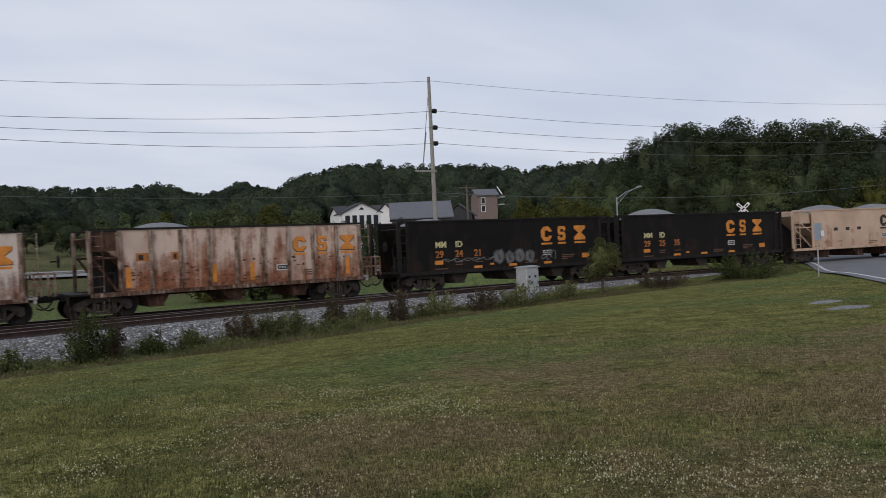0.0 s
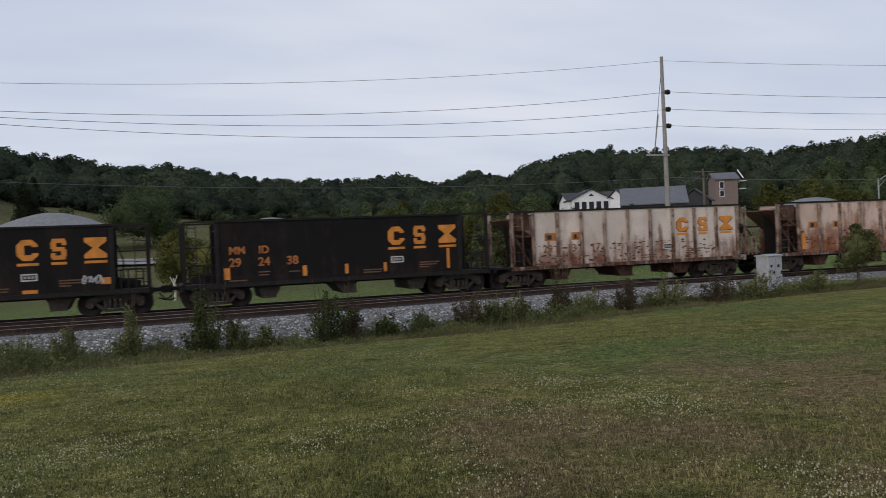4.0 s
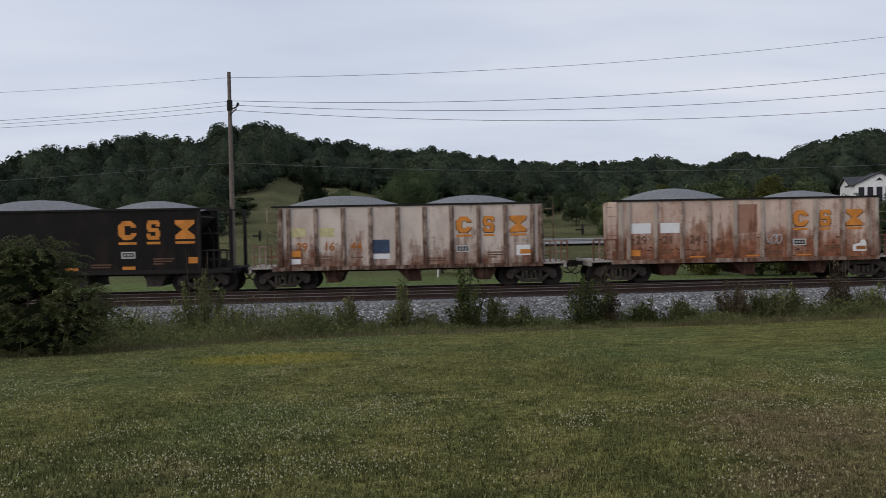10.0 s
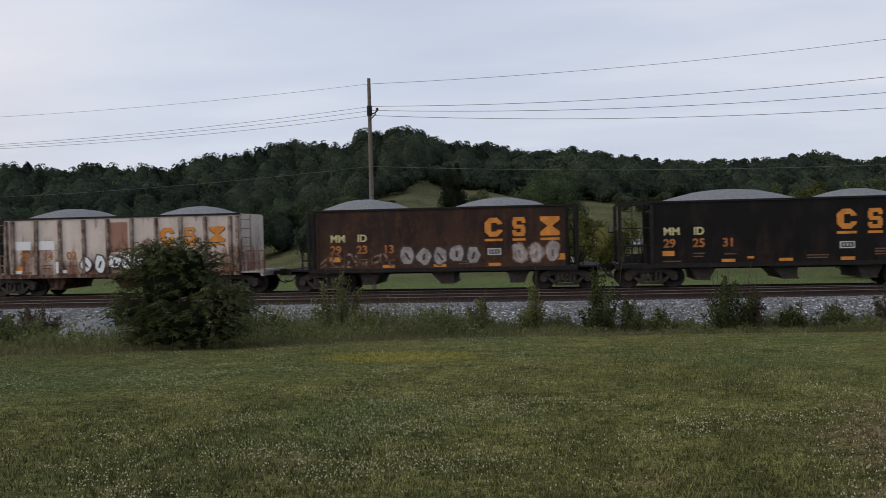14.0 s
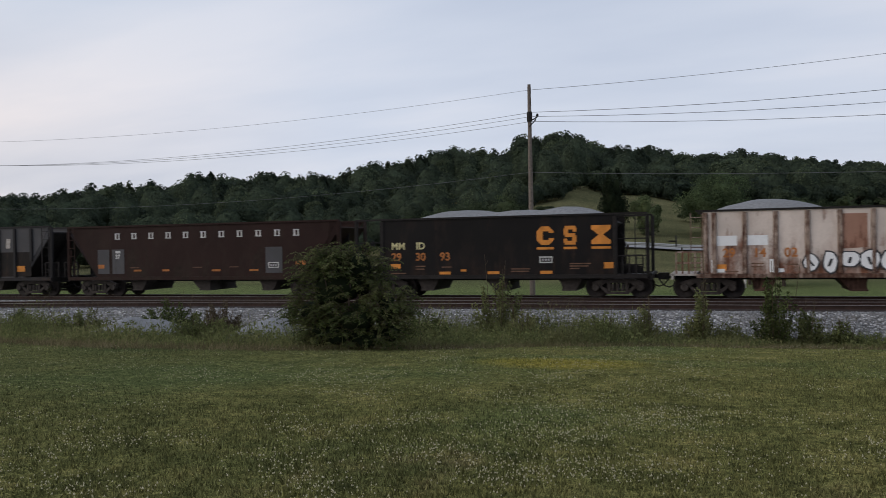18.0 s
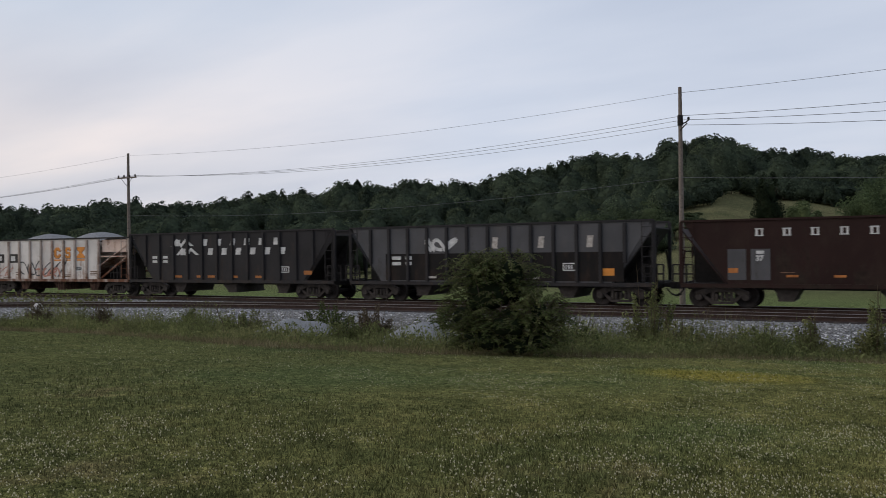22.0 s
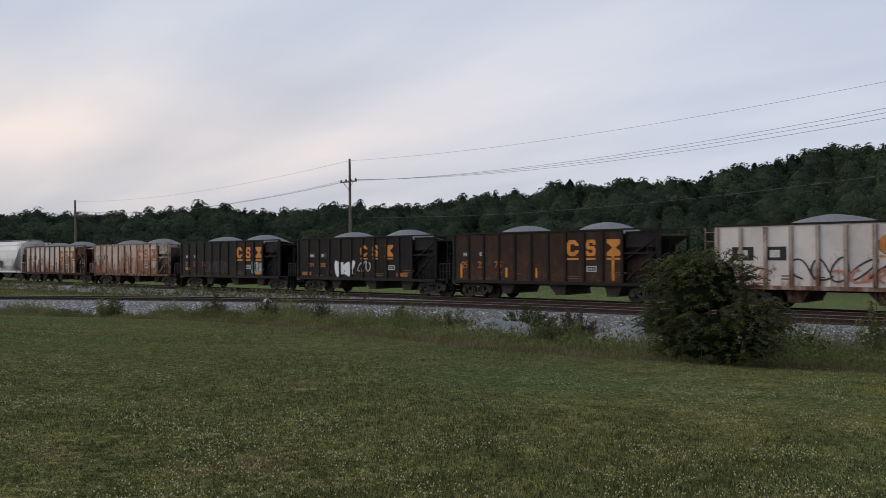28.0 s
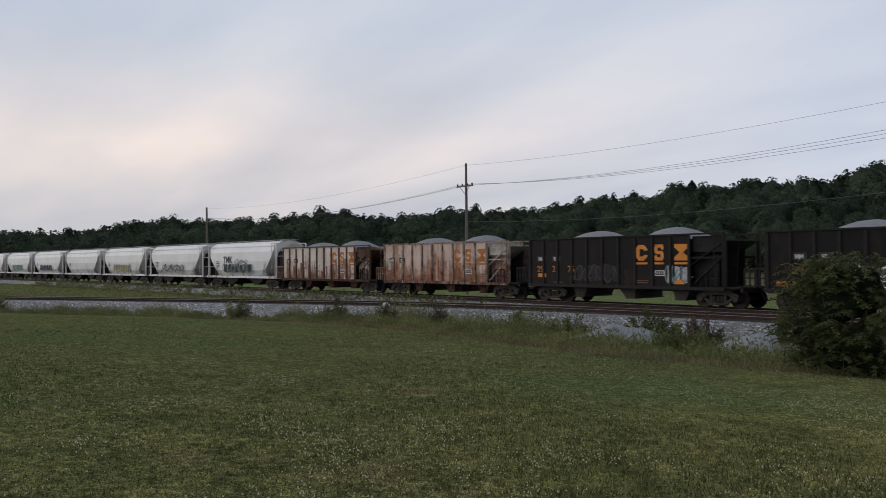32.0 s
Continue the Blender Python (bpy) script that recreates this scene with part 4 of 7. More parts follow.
def scribble(car, x, z, w, h, mat, y, seed, n=5, thick=0.05, name="graffiti", label="spray-painted graffiti scrawl", fill=None):
    """Sprayed loops and strokes: flat ribbons along wandering lines."""
    rng = random.Random(seed)
    b = Build()
    lay = 0
    for k in range(n):
        cx = x + w * (k + 0.5) / n
        ph, ph2 = rng.uniform(0, 6.28), rng.uniform(0, 6.28)
        a, c = w / n * rng.uniform(0.45, 0.75), h * rng.uniform(0.3, 0.5)
        m = 16
        pts = [(cx + a * math.sin(ph + 5.2 * i / m) + 0.25 * a * math.sin(ph2 + 9 * i / m), z + h / 2 + c * math.cos(ph2 + 6.0 * i / m)) for i in range(m + 1)]
        lay += 1
        if fill:
            b.prism([p for p in [(cx - a * 0.62, z + h * 0.1), (cx + a * 0.55, z + h * rng.uniform(0, 0.12)), (cx + a * 0.6, z + h * rng.uniform(0.85, 1)), (cx - a * 0.55, z + h * rng.uniform(0.8, 1))]],
                    y - 0.004 - 0.0006 * lay, y, mat=1)
        for i in range(m):
            (x0, z0), (x1, z1) = pts[i], pts[i + 1]
            d = math.hypot(x1 - x0, z1 - z0) or 1
            ox, oz = -(z1 - z0) / d * thick / 2, (x1 - x0) / d * thick / 2
            yy = y - 0.008 - 0.0006 * lay - 0.0001 * i
            b.add([(x0 - ox, yy, z0 - oz), (x1 - ox, yy, z1 - oz), (x1 + ox, yy, z1 + oz), (x0 + ox, yy, z0 + oz)], [(0, 1, 2, 3)], 0)
    return part(name, b, [mat, fill or mat], car, label)


def bubble_tag(car, x, z, w, h, fill, line, y, seed, n):
    """A row of swollen sprayed shapes, each pale with a dark border and a stroke inside."""
    rng = random.Random(seed)
    for k in range(n):
        cx, cz = x + w * (k + 0.5) / n, z + h * (0.5 + rng.uniform(-0.06, 0.06))
        a, c = w / n * rng.uniform(0.46, 0.60), h * rng.uniform(0.40, 0.52)
        ring = [(a * f * math.cos(t), c * f * math.sin(t)) for t, f in ((6.283 * i / 12, rng.uniform(0.84, 1.12)) for i in range(12))]
        lay = 0.0008 * (k % 2)
        body = part("graffiti", Build().prism([(cx + u, cz + v) for u, v in ring], y - 0.004 - lay, y), line, car, "swollen graffiti shape with a dark border")
        part("fill", Build().prism([(cx + u * 0.8, cz + v * 0.86) for u, v in ring], y - 0.007 - lay, y - 0.003), fill, body, "pale sprayed fill")
        lean = rng.uniform(-0.3, 0.3) * a
        part("stroke", Build().prism([(cx - 0.05 + lean, cz - c * 0.4), (cx + 0.05 + lean, cz - c * 0.4), (cx + 0.05 - lean, cz + c * 0.25), (cx - 0.05 - lean, cz + c * 0.25)], y - 0.010 - lay, y - 0.006), line, body)


def stain(car, x, z, w, h, y, seed, n):
    """Patches of bare rust where the paint has flaked: flat, ragged and longer than high."""
    rng = random.Random(seed)
    for i in range(n):
        cx, cz = x + w * rng.random(), z + h * rng.random()
        a, q = rng.uniform(0.03, 0.15), rng.uniform(0.015, 0.06)
        pts = [(cx + a * rng.uniform(0.5, 1.2) * math.cos(k * 0.628), cz + q * rng.uniform(0.4, 1.3) * math.sin(k * 0.628)) for k in range(10)]
        part("rust_stain", Build().prism(pts, y - 0.001 - 0.0004 * i, y + 0.01), FLAKED, car, "rust bleeding through worn paint")


def rust_panel(car, x, z, w, h, y):
    """One panel whose paint has gone brown."""
    part("rust_panel", Build().prism([(x, z), (x + w, z + 0.05), (x + w, z + h), (x + 0.02, z + h)], y - 0.0005, y + 0.01), BROWNED, car, "panel stained brown with rust")


def chute_shape(w=1.5, d=0.62, lean=0.35):
    """One bay of the hopper bottom with its door."""
    b = Build()
    b.prism([(-w / 2, 0.97), (w / 2, 0.97), (w / 2 - 0.15 + lean * 0.2, 0.97 - d * 0.55), (0.32 + lean, 0.97 - d), (-0.22 + lean, 0.97 - d), (-w / 2 + 0.25, 0.97 - d * 0.5)], -1.15, 1.15)
    b.box(-0.25 + lean, 0.35 + lean, -1.2, 1.2, 0.97 - d - 0.03, 0.97 - d + 0.03)
    return b


def open_hopper(label, paint, rib, length=13.8, top=3.45, sill=0.98, sheet=(-5.1, 5.1), ends=("frame", "frame"), body=6.3, ribs=9, rib_depth=0.09, truck=5.07,
                humps=((-2.4, 2.6, 0.62), (2.6, 2.4, 0.5)), chutes=(-3.1, 0.0, 3.1), taper=0.0, end_mat=None, category="hopper car", loaded=True, chord=None, rib_label="", inset=0.0):
    car = thing("hopper_car", label, category, group="hopper cars of the train")
    hy = 1.48
    x0, x1 = sheet
    lo, hi = body if isinstance(body, tuple) else (-body, body)
    end_mat = end_mat or GRIME
    # side sheets with sloping lower ends where the car has them
    for s in (-1, 1):
        b = Build()
        b.prism([(x0 + taper, sill), (x1 - taper, sill), (x1 - taper * 0.25, top - 0.75), (x1, top), (x0, top), (x0 + taper * 0.25, top - 0.75)], s * hy - 0.02, s * hy + 0.02)
        part("side_sheet", b, paint, car)
        b = Build()
        b.prism([(s * hy - 0.08, top - 0.055), (s * hy + 0.08, top - 0.055), (s * hy + 0.08, top - 0.015), (s * hy + 0.05, top + 0.02), (s * hy - 0.08, top + 0.02)], lo, hi, "x")
        part("top_chord", b, chord or rib, car)
        b = Build()
        b.prism([(s * hy - 0.07, sill - 0.14), (s * hy + 0.10, sill - 0.14), (s * hy + 0.10, sill + 0.02), (s * hy - 0.07, sill + 0.02)], lo, hi, "x")
        part("side_sill", b, GRIME if rib is GRIME else rib, car)
        spots = [x0 + 0.06 + inset + (x1 - x0 - 0.12 - 2 * inset) * i / ribs for i in range(ribs + 1)]
        for x in spots + ([x0 + 0.06, x1 - 0.06] if inset else []):
            cut = max(0.0, taper - 0.05 - min(x - x0, x1 - x)) / taper if taper else 0.0
            zlo = sill + 0.03 if cut <= 0 else sill + (top - sill) * min(0.97, cut)
            if zlo > top - 0.3:
                continue
            key = ("rib", round(zlo, 2), top, rib_depth, rib.name)
            me = shared(key, lambda: Build().prism([(-0.06, -rib_depth), (0.06, -rib_depth), (0.09, 0), (-0.09, 0)], zlo, top - 0.1, "z"), rib)
            part("rib", me, None, car, rib_label, m=pose(x, s * (hy + 0.021), 0, 0, 0, 0 if s < 0 else 180))
    # ends: slope sheets, posts, platforms
    for s, kind, xe in ((-1, ends[0], x0), (1, ends[1], x1)):
        b = Build()
        xb = lo if s < 0 else hi
        if kind == "flush":
            b.box(xe - 0.03, xe + 0.03, -hy, hy, sill, top)
            part("end_sheet", b, paint, car)
            railing(car, s * (abs(xe) + 0.58), -hy + 0.06, sill + 0.02, 5, 0.95, 0.85, RIB_PALE if rib is not GRIME else GRIME)
        else:
            inner = xe - s * 1.6 if kind == "slope" else xe - s * 2.4
            xo = xb if kind == "slope" else xe - s * 0.1
            b.prism([(inner, sill + 0.05), (inner + s * 0.04, sill + 0.02), (xo + s * 0.02, top - 0.35), (xo, top - 0.3)], -hy + 0.06, hy - 0.06)
            part("slope_sheet", b, end_mat, car)
            # dark web plate, added in place of the shade in the open end
            b = Build()
            if kind == "slope":
                b.prism([(inner, sill), (xb - s * 0.25, sill), (xb - s * 0.25, sill + 0.9), (xo - s * 0.15, top - 0.5)], -0.03, 0.03)
            else:
                b.prism([(inner, sill), (xb - s * 0.30, sill), (xb - s * 0.30, sill + 0.28), (xe - s * 0.2, sill + 0.5)], -0.03, 0.03)
                for zr in (0.75, 1.45):
                    part("end_rail", Build().tube([(xe, -hy + 0.03, sill + zr), (xb, -hy + 0.03, sill + zr)], 0.022, 5), GRIME, car)
                part("brake_pipe", Build().tube([(xe + s * 0.25, -0.6, sill), (xe + s * 0.3, -0.6, sill + 1.1), (xe + s * 0.1, -0.6, sill + 1.7)], 0.03, 5), GRIME, car)
            part("end_web", b, GRIME, car, "dark web plate added to stand for shade under the slope sheet")
            for y in (-hy + 0.03, hy - 0.03):
                p = Build()
                p.box(xb - 0.07, xb + 0.07, y - 0.06, y + 0.06, sill, top - 0.05)
                part("corner_post", p, rib if kind == "slope" else GRIME, car)
                if kind == "frame":
                    continue
                q = Build()
                q.tube([(xe + s * 0.1, y, sill + 0.1), (xb - s * 0.15, y, sill + 1.35)], 0.05, 4)
                q.box(min(xe, xb), max(xe, xb), y - 0.03, y + 0.03, sill + 1.32, sill + 1.40)
                part("brace", q, end_mat, car)
            if kind == "slope":
                b = Build()
                b.box(min(xe, xb) + 0.05, max(xe, xb) - 0.05, -hy + 0.1, -hy + 0.14, top - 0.85, top - 0.12)
                part("end_panel", b, end_mat, car)
            railing(car, (xe + xb) / 2, -hy + 0.1, sill + 0.02, 4, 0.8, 0.75, GRIME)
        part("ladder", shared(("ladder", rib.name), lambda: ladder_shape(top - sill - 0.15), rib), None, car, m=pose(xe + s * 0.28, -hy + 0.04, sill + 0.08) if kind == "flush" else pose(xb - s * 0.26, -hy - 0.12, sill + 0.08))
        b = Build()
        b.box(min(xb, s * (length / 2 - 0.42)), max(xb, s * (length / 2 - 0.42)), -hy, hy, sill - 0.05, sill + 0.02)
        b.box(s * (length / 2 - 0.5) - 0.05, s * (length / 2 - 0.5) + 0.05, -hy, hy, sill - 0.2, sill + 0.05)
        part("end_platform", b, STEP if kind == "flush" else GRIME, car)
        part("coupler", shared("coupler", coupler_shape, GRIME), None, car, m=pose(s * (length / 2 - 0.16), 0, 0, 0, 0, 0 if s > 0 else 180))
    b = Build()
    b.box(-length / 2 + 0.5, length / 2 - 0.5, -0.32, 0.32, 0.72, 0.96)
    part("centre_sill", b, GRIME, car)
    for i, x in enumerate(chutes):
        part("chute", shared(("chute", i % 2, rib in (GRIME, CHARCOAL, BOXRED)), lambda: chute_shape(1.2, 0.62, 0.18 if i % 2 else -0.04), TRUCK if rib in (GRIME, CHARCOAL, BOXRED) else RIB_DARK), None, car, m=pose(x, 0, 0))
    bw = Build()
    bw.turned([(0.24, -0.02), (0.26, 0.0), (0.24, 0.02)], 14, "x")
    bw.box(-0.3, 0.0, -0.03, 0.03, -0.03, 0.03)
    part("brake_wheel", bw, GRIME, car, m=pose(-length / 2 + 0.55, 0.5, sill + 1.3))
    if loaded:
        part("load", mound(humps, hy - 0.12, top - 0.22, x0 + 0.15, x1 - 0.15, len(ROLLING)), AGGREGATE, car, "heaped grey crushed stone", smooth=True)
    make_trucks(car, truck)
    return car


def hopper_marks(car, mat_emblem, mat_mark, mat_num, numbers, y=-1.505, dx=1.12, x_emblem=1.85, orange=True, mark=True, tall=0.77, z_emblem=2.22, x_num=-4.62, step=1.12, edge=None):
    emblem_shapes(car, x_emblem, z_emblem, tall, mat_emblem, y, dx, edge=edge)
    if mark:
        lettering(car, "MM", x_num, 2.13, 0.30, mat_mark, y)
        lettering(car, "ID", x_num + 1.15, 2.13, 0.30, mat_mark, y)
    for i, n in enumerate(numbers):
        lettering(car, n, x_num + step * i, 1.64, 0.34 if len(n) < 3 else 0.25, mat_num, y)
    if orange:
        for x, z, w, h in ((-4.66, 1.30, 0.46, 0.20), (-2.41, 1.03, 0.50, 0.12), (-1.45, 1.15, 0.24, 0.09), (-0.27, 1.03, 0.50, 0.12), (1.98, 1.03, 0.50, 0.13), (4.59, 1.24, 0.50, 0.25)):
            plate(car, x, z, w, h, ORANGE, y, "reflector_stripe")
    data_plate(car, 1.95, 1.48, y)
    for x, z, w in ((-4.66, 1.06, 0.7), (-3.5, 1.24, 0.4), (-3.5, 1.36, 0.45), (-2.3, 1.32, 0.45), (0.75, 1.22, 0.8), (0.75, 1.12, 0.75), (3.2, 1.42, 0.85), (3.2, 1.32, 0.75), (3.2, 1.22, 0.4)):
        plate(car, x, z, w, 0.05, PRINT, y, "small_print", "faded line of tiny print")


def data_plate(car, x, z, y, w=0.54, h=0.27):
    """A white frame round a black panel with three worn figures."""
    p = plate(car, x, z, w, h, LETTER, y, "data_plate", "white framed data plate")
    part("panel", Build().box(x + 0.05, x + w - 0.05, y - 0.007, y - 0.004, z + 0.05, z + h - 0.05), DARKMARK, p)
    for k in range(3):
        part("figure", Build().box(x + 0.10 + 0.125 * k, x + 0.18 + 0.125 * k, y - 0.009, y - 0.007, z + 0.09, z + h - 0.09), GRAFFITI, p)


def black_hopper(label, numbers, paint=None, seed=1, stripes=True, **kw):
    kw.setdefault("ribs", 1)
    car = open_hopper(label, paint or BLACK, GRIME, rib_depth=0.05, chord=GRIME, **kw)
    hopper_marks(car, ORANGE, CREAM if stripes else ORANGE_DIM, ORANGE_DIM, numbers, orange=stripes)
    return car


def white_hopper(label, paint, rib, numbers, num_mat, emblem=None, **kw):
    if "sheet" not in kw:
        kw.update(sheet=(-5.2, 5.45), inset=0.32)
    kw.setdefault("ends", ("flush", "flush"))
    kw.setdefault("body", 5.5)
    kw.setdefault("ribs", 9)
    kw.setdefault("chord", GRIME)
    kw.setdefault("inset", 0.0)
    car = open_hopper(label, paint, rib, **kw)
    # marks sit in the panels between the ribs
    x0, x1 = kw["sheet"]
    inset = kw["inset"]
    pitch = (x1 - x0 - 0.12 - 2 * inset) / kw["ribs"]
    first = x0 + 0.06 + inset + pitch / 2
    hopper_marks(car, emblem or ORANGE, num_mat, num_mat, numbers, orange=False, mark=False, tall=0.66, z_emblem=2.26, x_emblem=first + 6 * pitch - 0.36, dx=pitch, x_num=first - 0.26, step=pitch, edge=RIB_DARK)
    return car


def covered_hopper(label, seed, tag=None):
    car = thing("covered_hopper_car", label, "hopper car", group="covered hopper cars of the train")
    prof = [(-1.25, 1.05), (-1.52, 1.6), (-1.58, 2.4), (-1.52, 3.2), (-1.28, 3.75), (-0.75, 4.05), (0, 4.14), (0.75, 4.05), (1.28, 3.75), (1.52, 3.2), (1.58, 2.4), (1.52, 1.6), (1.25, 1.05)]
    b = Build()
    n = len(prof)
    rows = []
    for x, k in ((-6.0, 1), (-5.6, 1), (-5.0, 0), (5.0, 0), (5.6, 1), (6.0, 1)):
        for y, z in prof:
            low = max(0.0, 1 - (z - 1.05) / 2.3)
            pull = (2.1 * low ** 1.4 if k else 0.5 * low)
            rows.append((x - math.copysign(pull, x), y, z))
    b.add(rows, [(i * n + j, i * n + j + 1, (i + 1) * n + j + 1, (i + 1) * n + j) for i in range(5) for j in range(n - 1)] + [tuple(range(n)), tuple(range(5 * n, 6 * n))[::-1]])
    part("tank_body", b, PALE, car)
    for s in (-1, 1):
        b = Build()
        b.box(-6.5, 6.5, s * 1.5 - 0.05, s * 1.5 + 0.05, 0.92, 1.10)
        part("side_sill", b, PALE, car)
        b = Build()
        b.box(-6.1, 6.1, s * 1.33 - 0.03, s * 1.33 + 0.03, 3.62, 3.70)
        part("roof_edge", b, PALE, car)
        for x in (-6.3, 6.3):
            p = Build()
            p.box(x - 0.06, x + 0.06, s * 1.42 - 0.05, s * 1.42 + 0.05, 1.0, 3.9)
            part("corner_post", p, PALE, car)
        for z in (1.9, 2.8, 3.88):
            part("end_rail", Build().box(s * 6.3 - 0.03, s * 6.3 + 0.03, -1.42, 1.42, z - 0.03, z + 0.03), PALE, car)
        for y in (-1.42, 1.42):
            part("end_rail", Build().box(min(s * 5.4, s * 6.3), max(s * 5.4, s * 6.3), y - 0.03, y + 0.03, 3.84, 3.92), PALE, car)
        part("ladder", shared("white_ladder", lambda: ladder_shape(2.9, 0.42, 8), STEP), None, car, m=pose(s * 6.0, -1.55, 0.95))
        b = Build()
        b.prism([(s * 4.9, 1.05), (s * 6.3, 1.0), (s * 6.3, 1.08), (s * 5.75, 3.5)], -0.9, 0.9)
        part("end_bulkhead", b, GRIME, car)
        b = Build()
        b.box(s * 5.9 - 0.6, s * 5.9 + 0.6, -1.45, 1.45, 0.9, 1.0)
        part("end_platform", b, STEP, car)
        part("coupler", shared("coupler", coupler_shape, GRIME), None, car, m=pose(s * 6.74, 0, 0, 0, 0, 0 if s > 0 else 180))
    b = Build()
    for y in (-0.45, 0.45):
        b.box(-6.4, 6.4, y - 0.22, y + 0.22, 4.17, 4.20)
    for x in np.arange(-6, 6.1, 1.5):
        b.box(x - 0.03, x + 0.03, -0.66, 0.66, 4.10, 4.17)
    part("running_board", b, STEP, car)
    for x in (-4.5, -1.5, 1.5, 4.5):
        h = Build()
        h.turned([(0.36, 4.09), (0.38, 4.16), (0.30, 4.22)], 14, "z", centre=(x, 0, 0))
        part("roof_hatch", h, PALE, car)
    for i, x in enumerate((-2.3, 2.3)):
        part("chute", shared(("grey_chute", i), lambda: chute_shape(2.6, 0.66, 0.0), GRIME), None, car, m=pose(x, 0, 0.06))
    b = Build()
    b.box(-6.4, 6.4, -0.3, 0.3, 0.72, 0.98)
    part("centre_sill", b, GRIME, car)
    make_trucks(car, 5.1)
    y = -1.605
    for i in range(4):
        plate(car, -4.4, 2.35 - 0.16 * i, 0.5 + 0.1 * (i % 2), 0.06, DARKMARK, y, "small_print", "line of dark print")
    if tag:
        mats = tag
        scribble(car, -2.9, 1.35, 5.2, 0.85, mats[0], y, seed, 7, 0.11, fill=mats[1])
        if len(mats) > 2:
            lettering(car, "TMK", -3.0, 2.25, 0.62, mats[2], y, "spray-painted letters")
            scribble(car, -0.6, 2.15, 2.2, 0.45, mats[2], y, seed + 3, 5, 0.05)
    return car


def make_train():
    """The cars from front to rear with their places along the train."""
    Y = -1.505
    cars = []
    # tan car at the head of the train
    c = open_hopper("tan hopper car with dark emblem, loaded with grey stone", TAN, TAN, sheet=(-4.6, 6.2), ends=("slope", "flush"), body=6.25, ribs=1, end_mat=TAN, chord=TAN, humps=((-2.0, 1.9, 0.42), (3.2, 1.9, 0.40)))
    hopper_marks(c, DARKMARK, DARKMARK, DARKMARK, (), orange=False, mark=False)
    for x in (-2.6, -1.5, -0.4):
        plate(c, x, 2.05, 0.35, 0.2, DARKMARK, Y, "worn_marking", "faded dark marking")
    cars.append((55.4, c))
    c = black_hopper("black hopper car with orange emblem beside the crossing", ("29", "25", "35"), BLACK, body=6.6, sheet=(-6.2, 6.2), ends=("slope", "slope"), humps=((-2.8, 1.6, 0.46), (3.2, 1.2, 0.04)))
    cars.append((41.45, c))
    c = black_hopper("black hopper car with silver graffiti and orange emblem", ("29", "24", "21"), BLACK, body=6.6, sheet=(-6.2, 6.0), humps=((-4.2, 1.3, 0.20), (2.0, 1.0, 0.10)))
    bubble_tag(c, -1.2, 1.1, 2.6, 0.85, DULLSPRAY, SPRAY_DARK, Y - 0.002, 5, 4)
    scribble(c, -4.2, 1.40, 3.0, 0.18, DULLSPRAY, Y - 0.004, 6, 9, 0.04)
    scribble(c, 1.9, 1.15, 0.9, 0.7, DULLSPRAY, Y - 0.004, 7, 3, 0.05)
    cars.append((27.65, c))
    c = white_hopper("rust-streaked white hopper car with orange emblem and stripes", RUSTY, RIB_RUST, (), DARKMARK, sheet=(-4.55, 6.1), ends=("slope", "flush"), body=(-5.6, 6.2), ribs=9, end_mat=RIB_DARK, humps=((-2.5, 1.5, 0.32), (3.9, 0.9, 0.06)))
    for x in (-4.3, -0.9, 0.75, 2.45, 5.3):
        plate(c, x, 1.15, 0.2, 0.75, ORANGE, Y, "reflector_stripe")
    for x, w in ((-3.9, 0.62), (-2.55, 0.45)):
        plate(c, x, 2.15, w, 0.32, ORANGE_DIM, Y, "patch")
        plate(c, x + 0.1, 2.2, w * 0.3, 0.2, DARKMARK, Y - 0.004, "patch_print")
    for i in range(3):
        stain(c, -4.1 + 1.15 * i, 1.3, 0.9, 0.5, Y, 20 + i, 7)
    for i in range(6):
        stain(c, -4.3 + 1.7 * i, 1.05, 1.5, 1.0, Y, 60 + i, 9)
    cars.append((12.8, c))
    c = white_hopper("dirty white hopper car with rusted lower sides", WHITE, RIB_RUST, (), DARKMARK, sheet=(-4.6, 6.05), ends=("slope", "flush"), body=(-5.55, 6.15), ribs=9, end_mat=RIB_DARK, humps=((-3.4, 1.2, 0.06), (2.9, 1.4, 0.10)))
    for x, w in ((-4.0, 0.62), (-2.7, 0.42)):
        plate(c, x, 2.1, w, 0.34, ORANGE_DIM, Y, "patch")
        plate(c, x + 0.12, 2.15, w * 0.35, 0.2, DARKMARK, Y - 0.004, "patch_print")
    for k, n in enumerate(("29", "13", "17")):
        lettering(c, n, -4.1 + 1.18 * k, 1.58, 0.34, RUSTMARK, Y)
    for i in range(8):
        stain(c, -4.3 + 1.17 * i, 1.05, 0.95, 0.85, Y, 40 + i, 14)
    cars.append((-1.15, c))
    c = black_hopper("black hopper car with upright orange stripes and orange emblem", ("29", "24", "38"), stripes=False, humps=((-2.7, 1.1, 0.18), (3.2, 1.2, 0.06)))
    for x, w, h in ((-4.82, 0.22, 0.45), (-1.75, 0.16, 0.42), (-0.02, 0.14, 0.40), (1.62, 0.13, 0.38), (4.42, 0.13, 0.85)):
        plate(c, x, 1.14, w, h, ORANGE, Y - 0.004, "reflector_stripe")
    cars.append((-14.3, c))
    c = black_hopper("black hopper car with pale mark, heaped with stone", ("29", "21", "62"), humps=((-2.9, 2.3, 0.50), (-1.2, 2.6, 0.36), (2.9, 2.0, 0.62)))
    plate(c, -4.85, 1.1, 0.05, 0.85, ORANGE_DIM, Y - 0.004, "stripe")
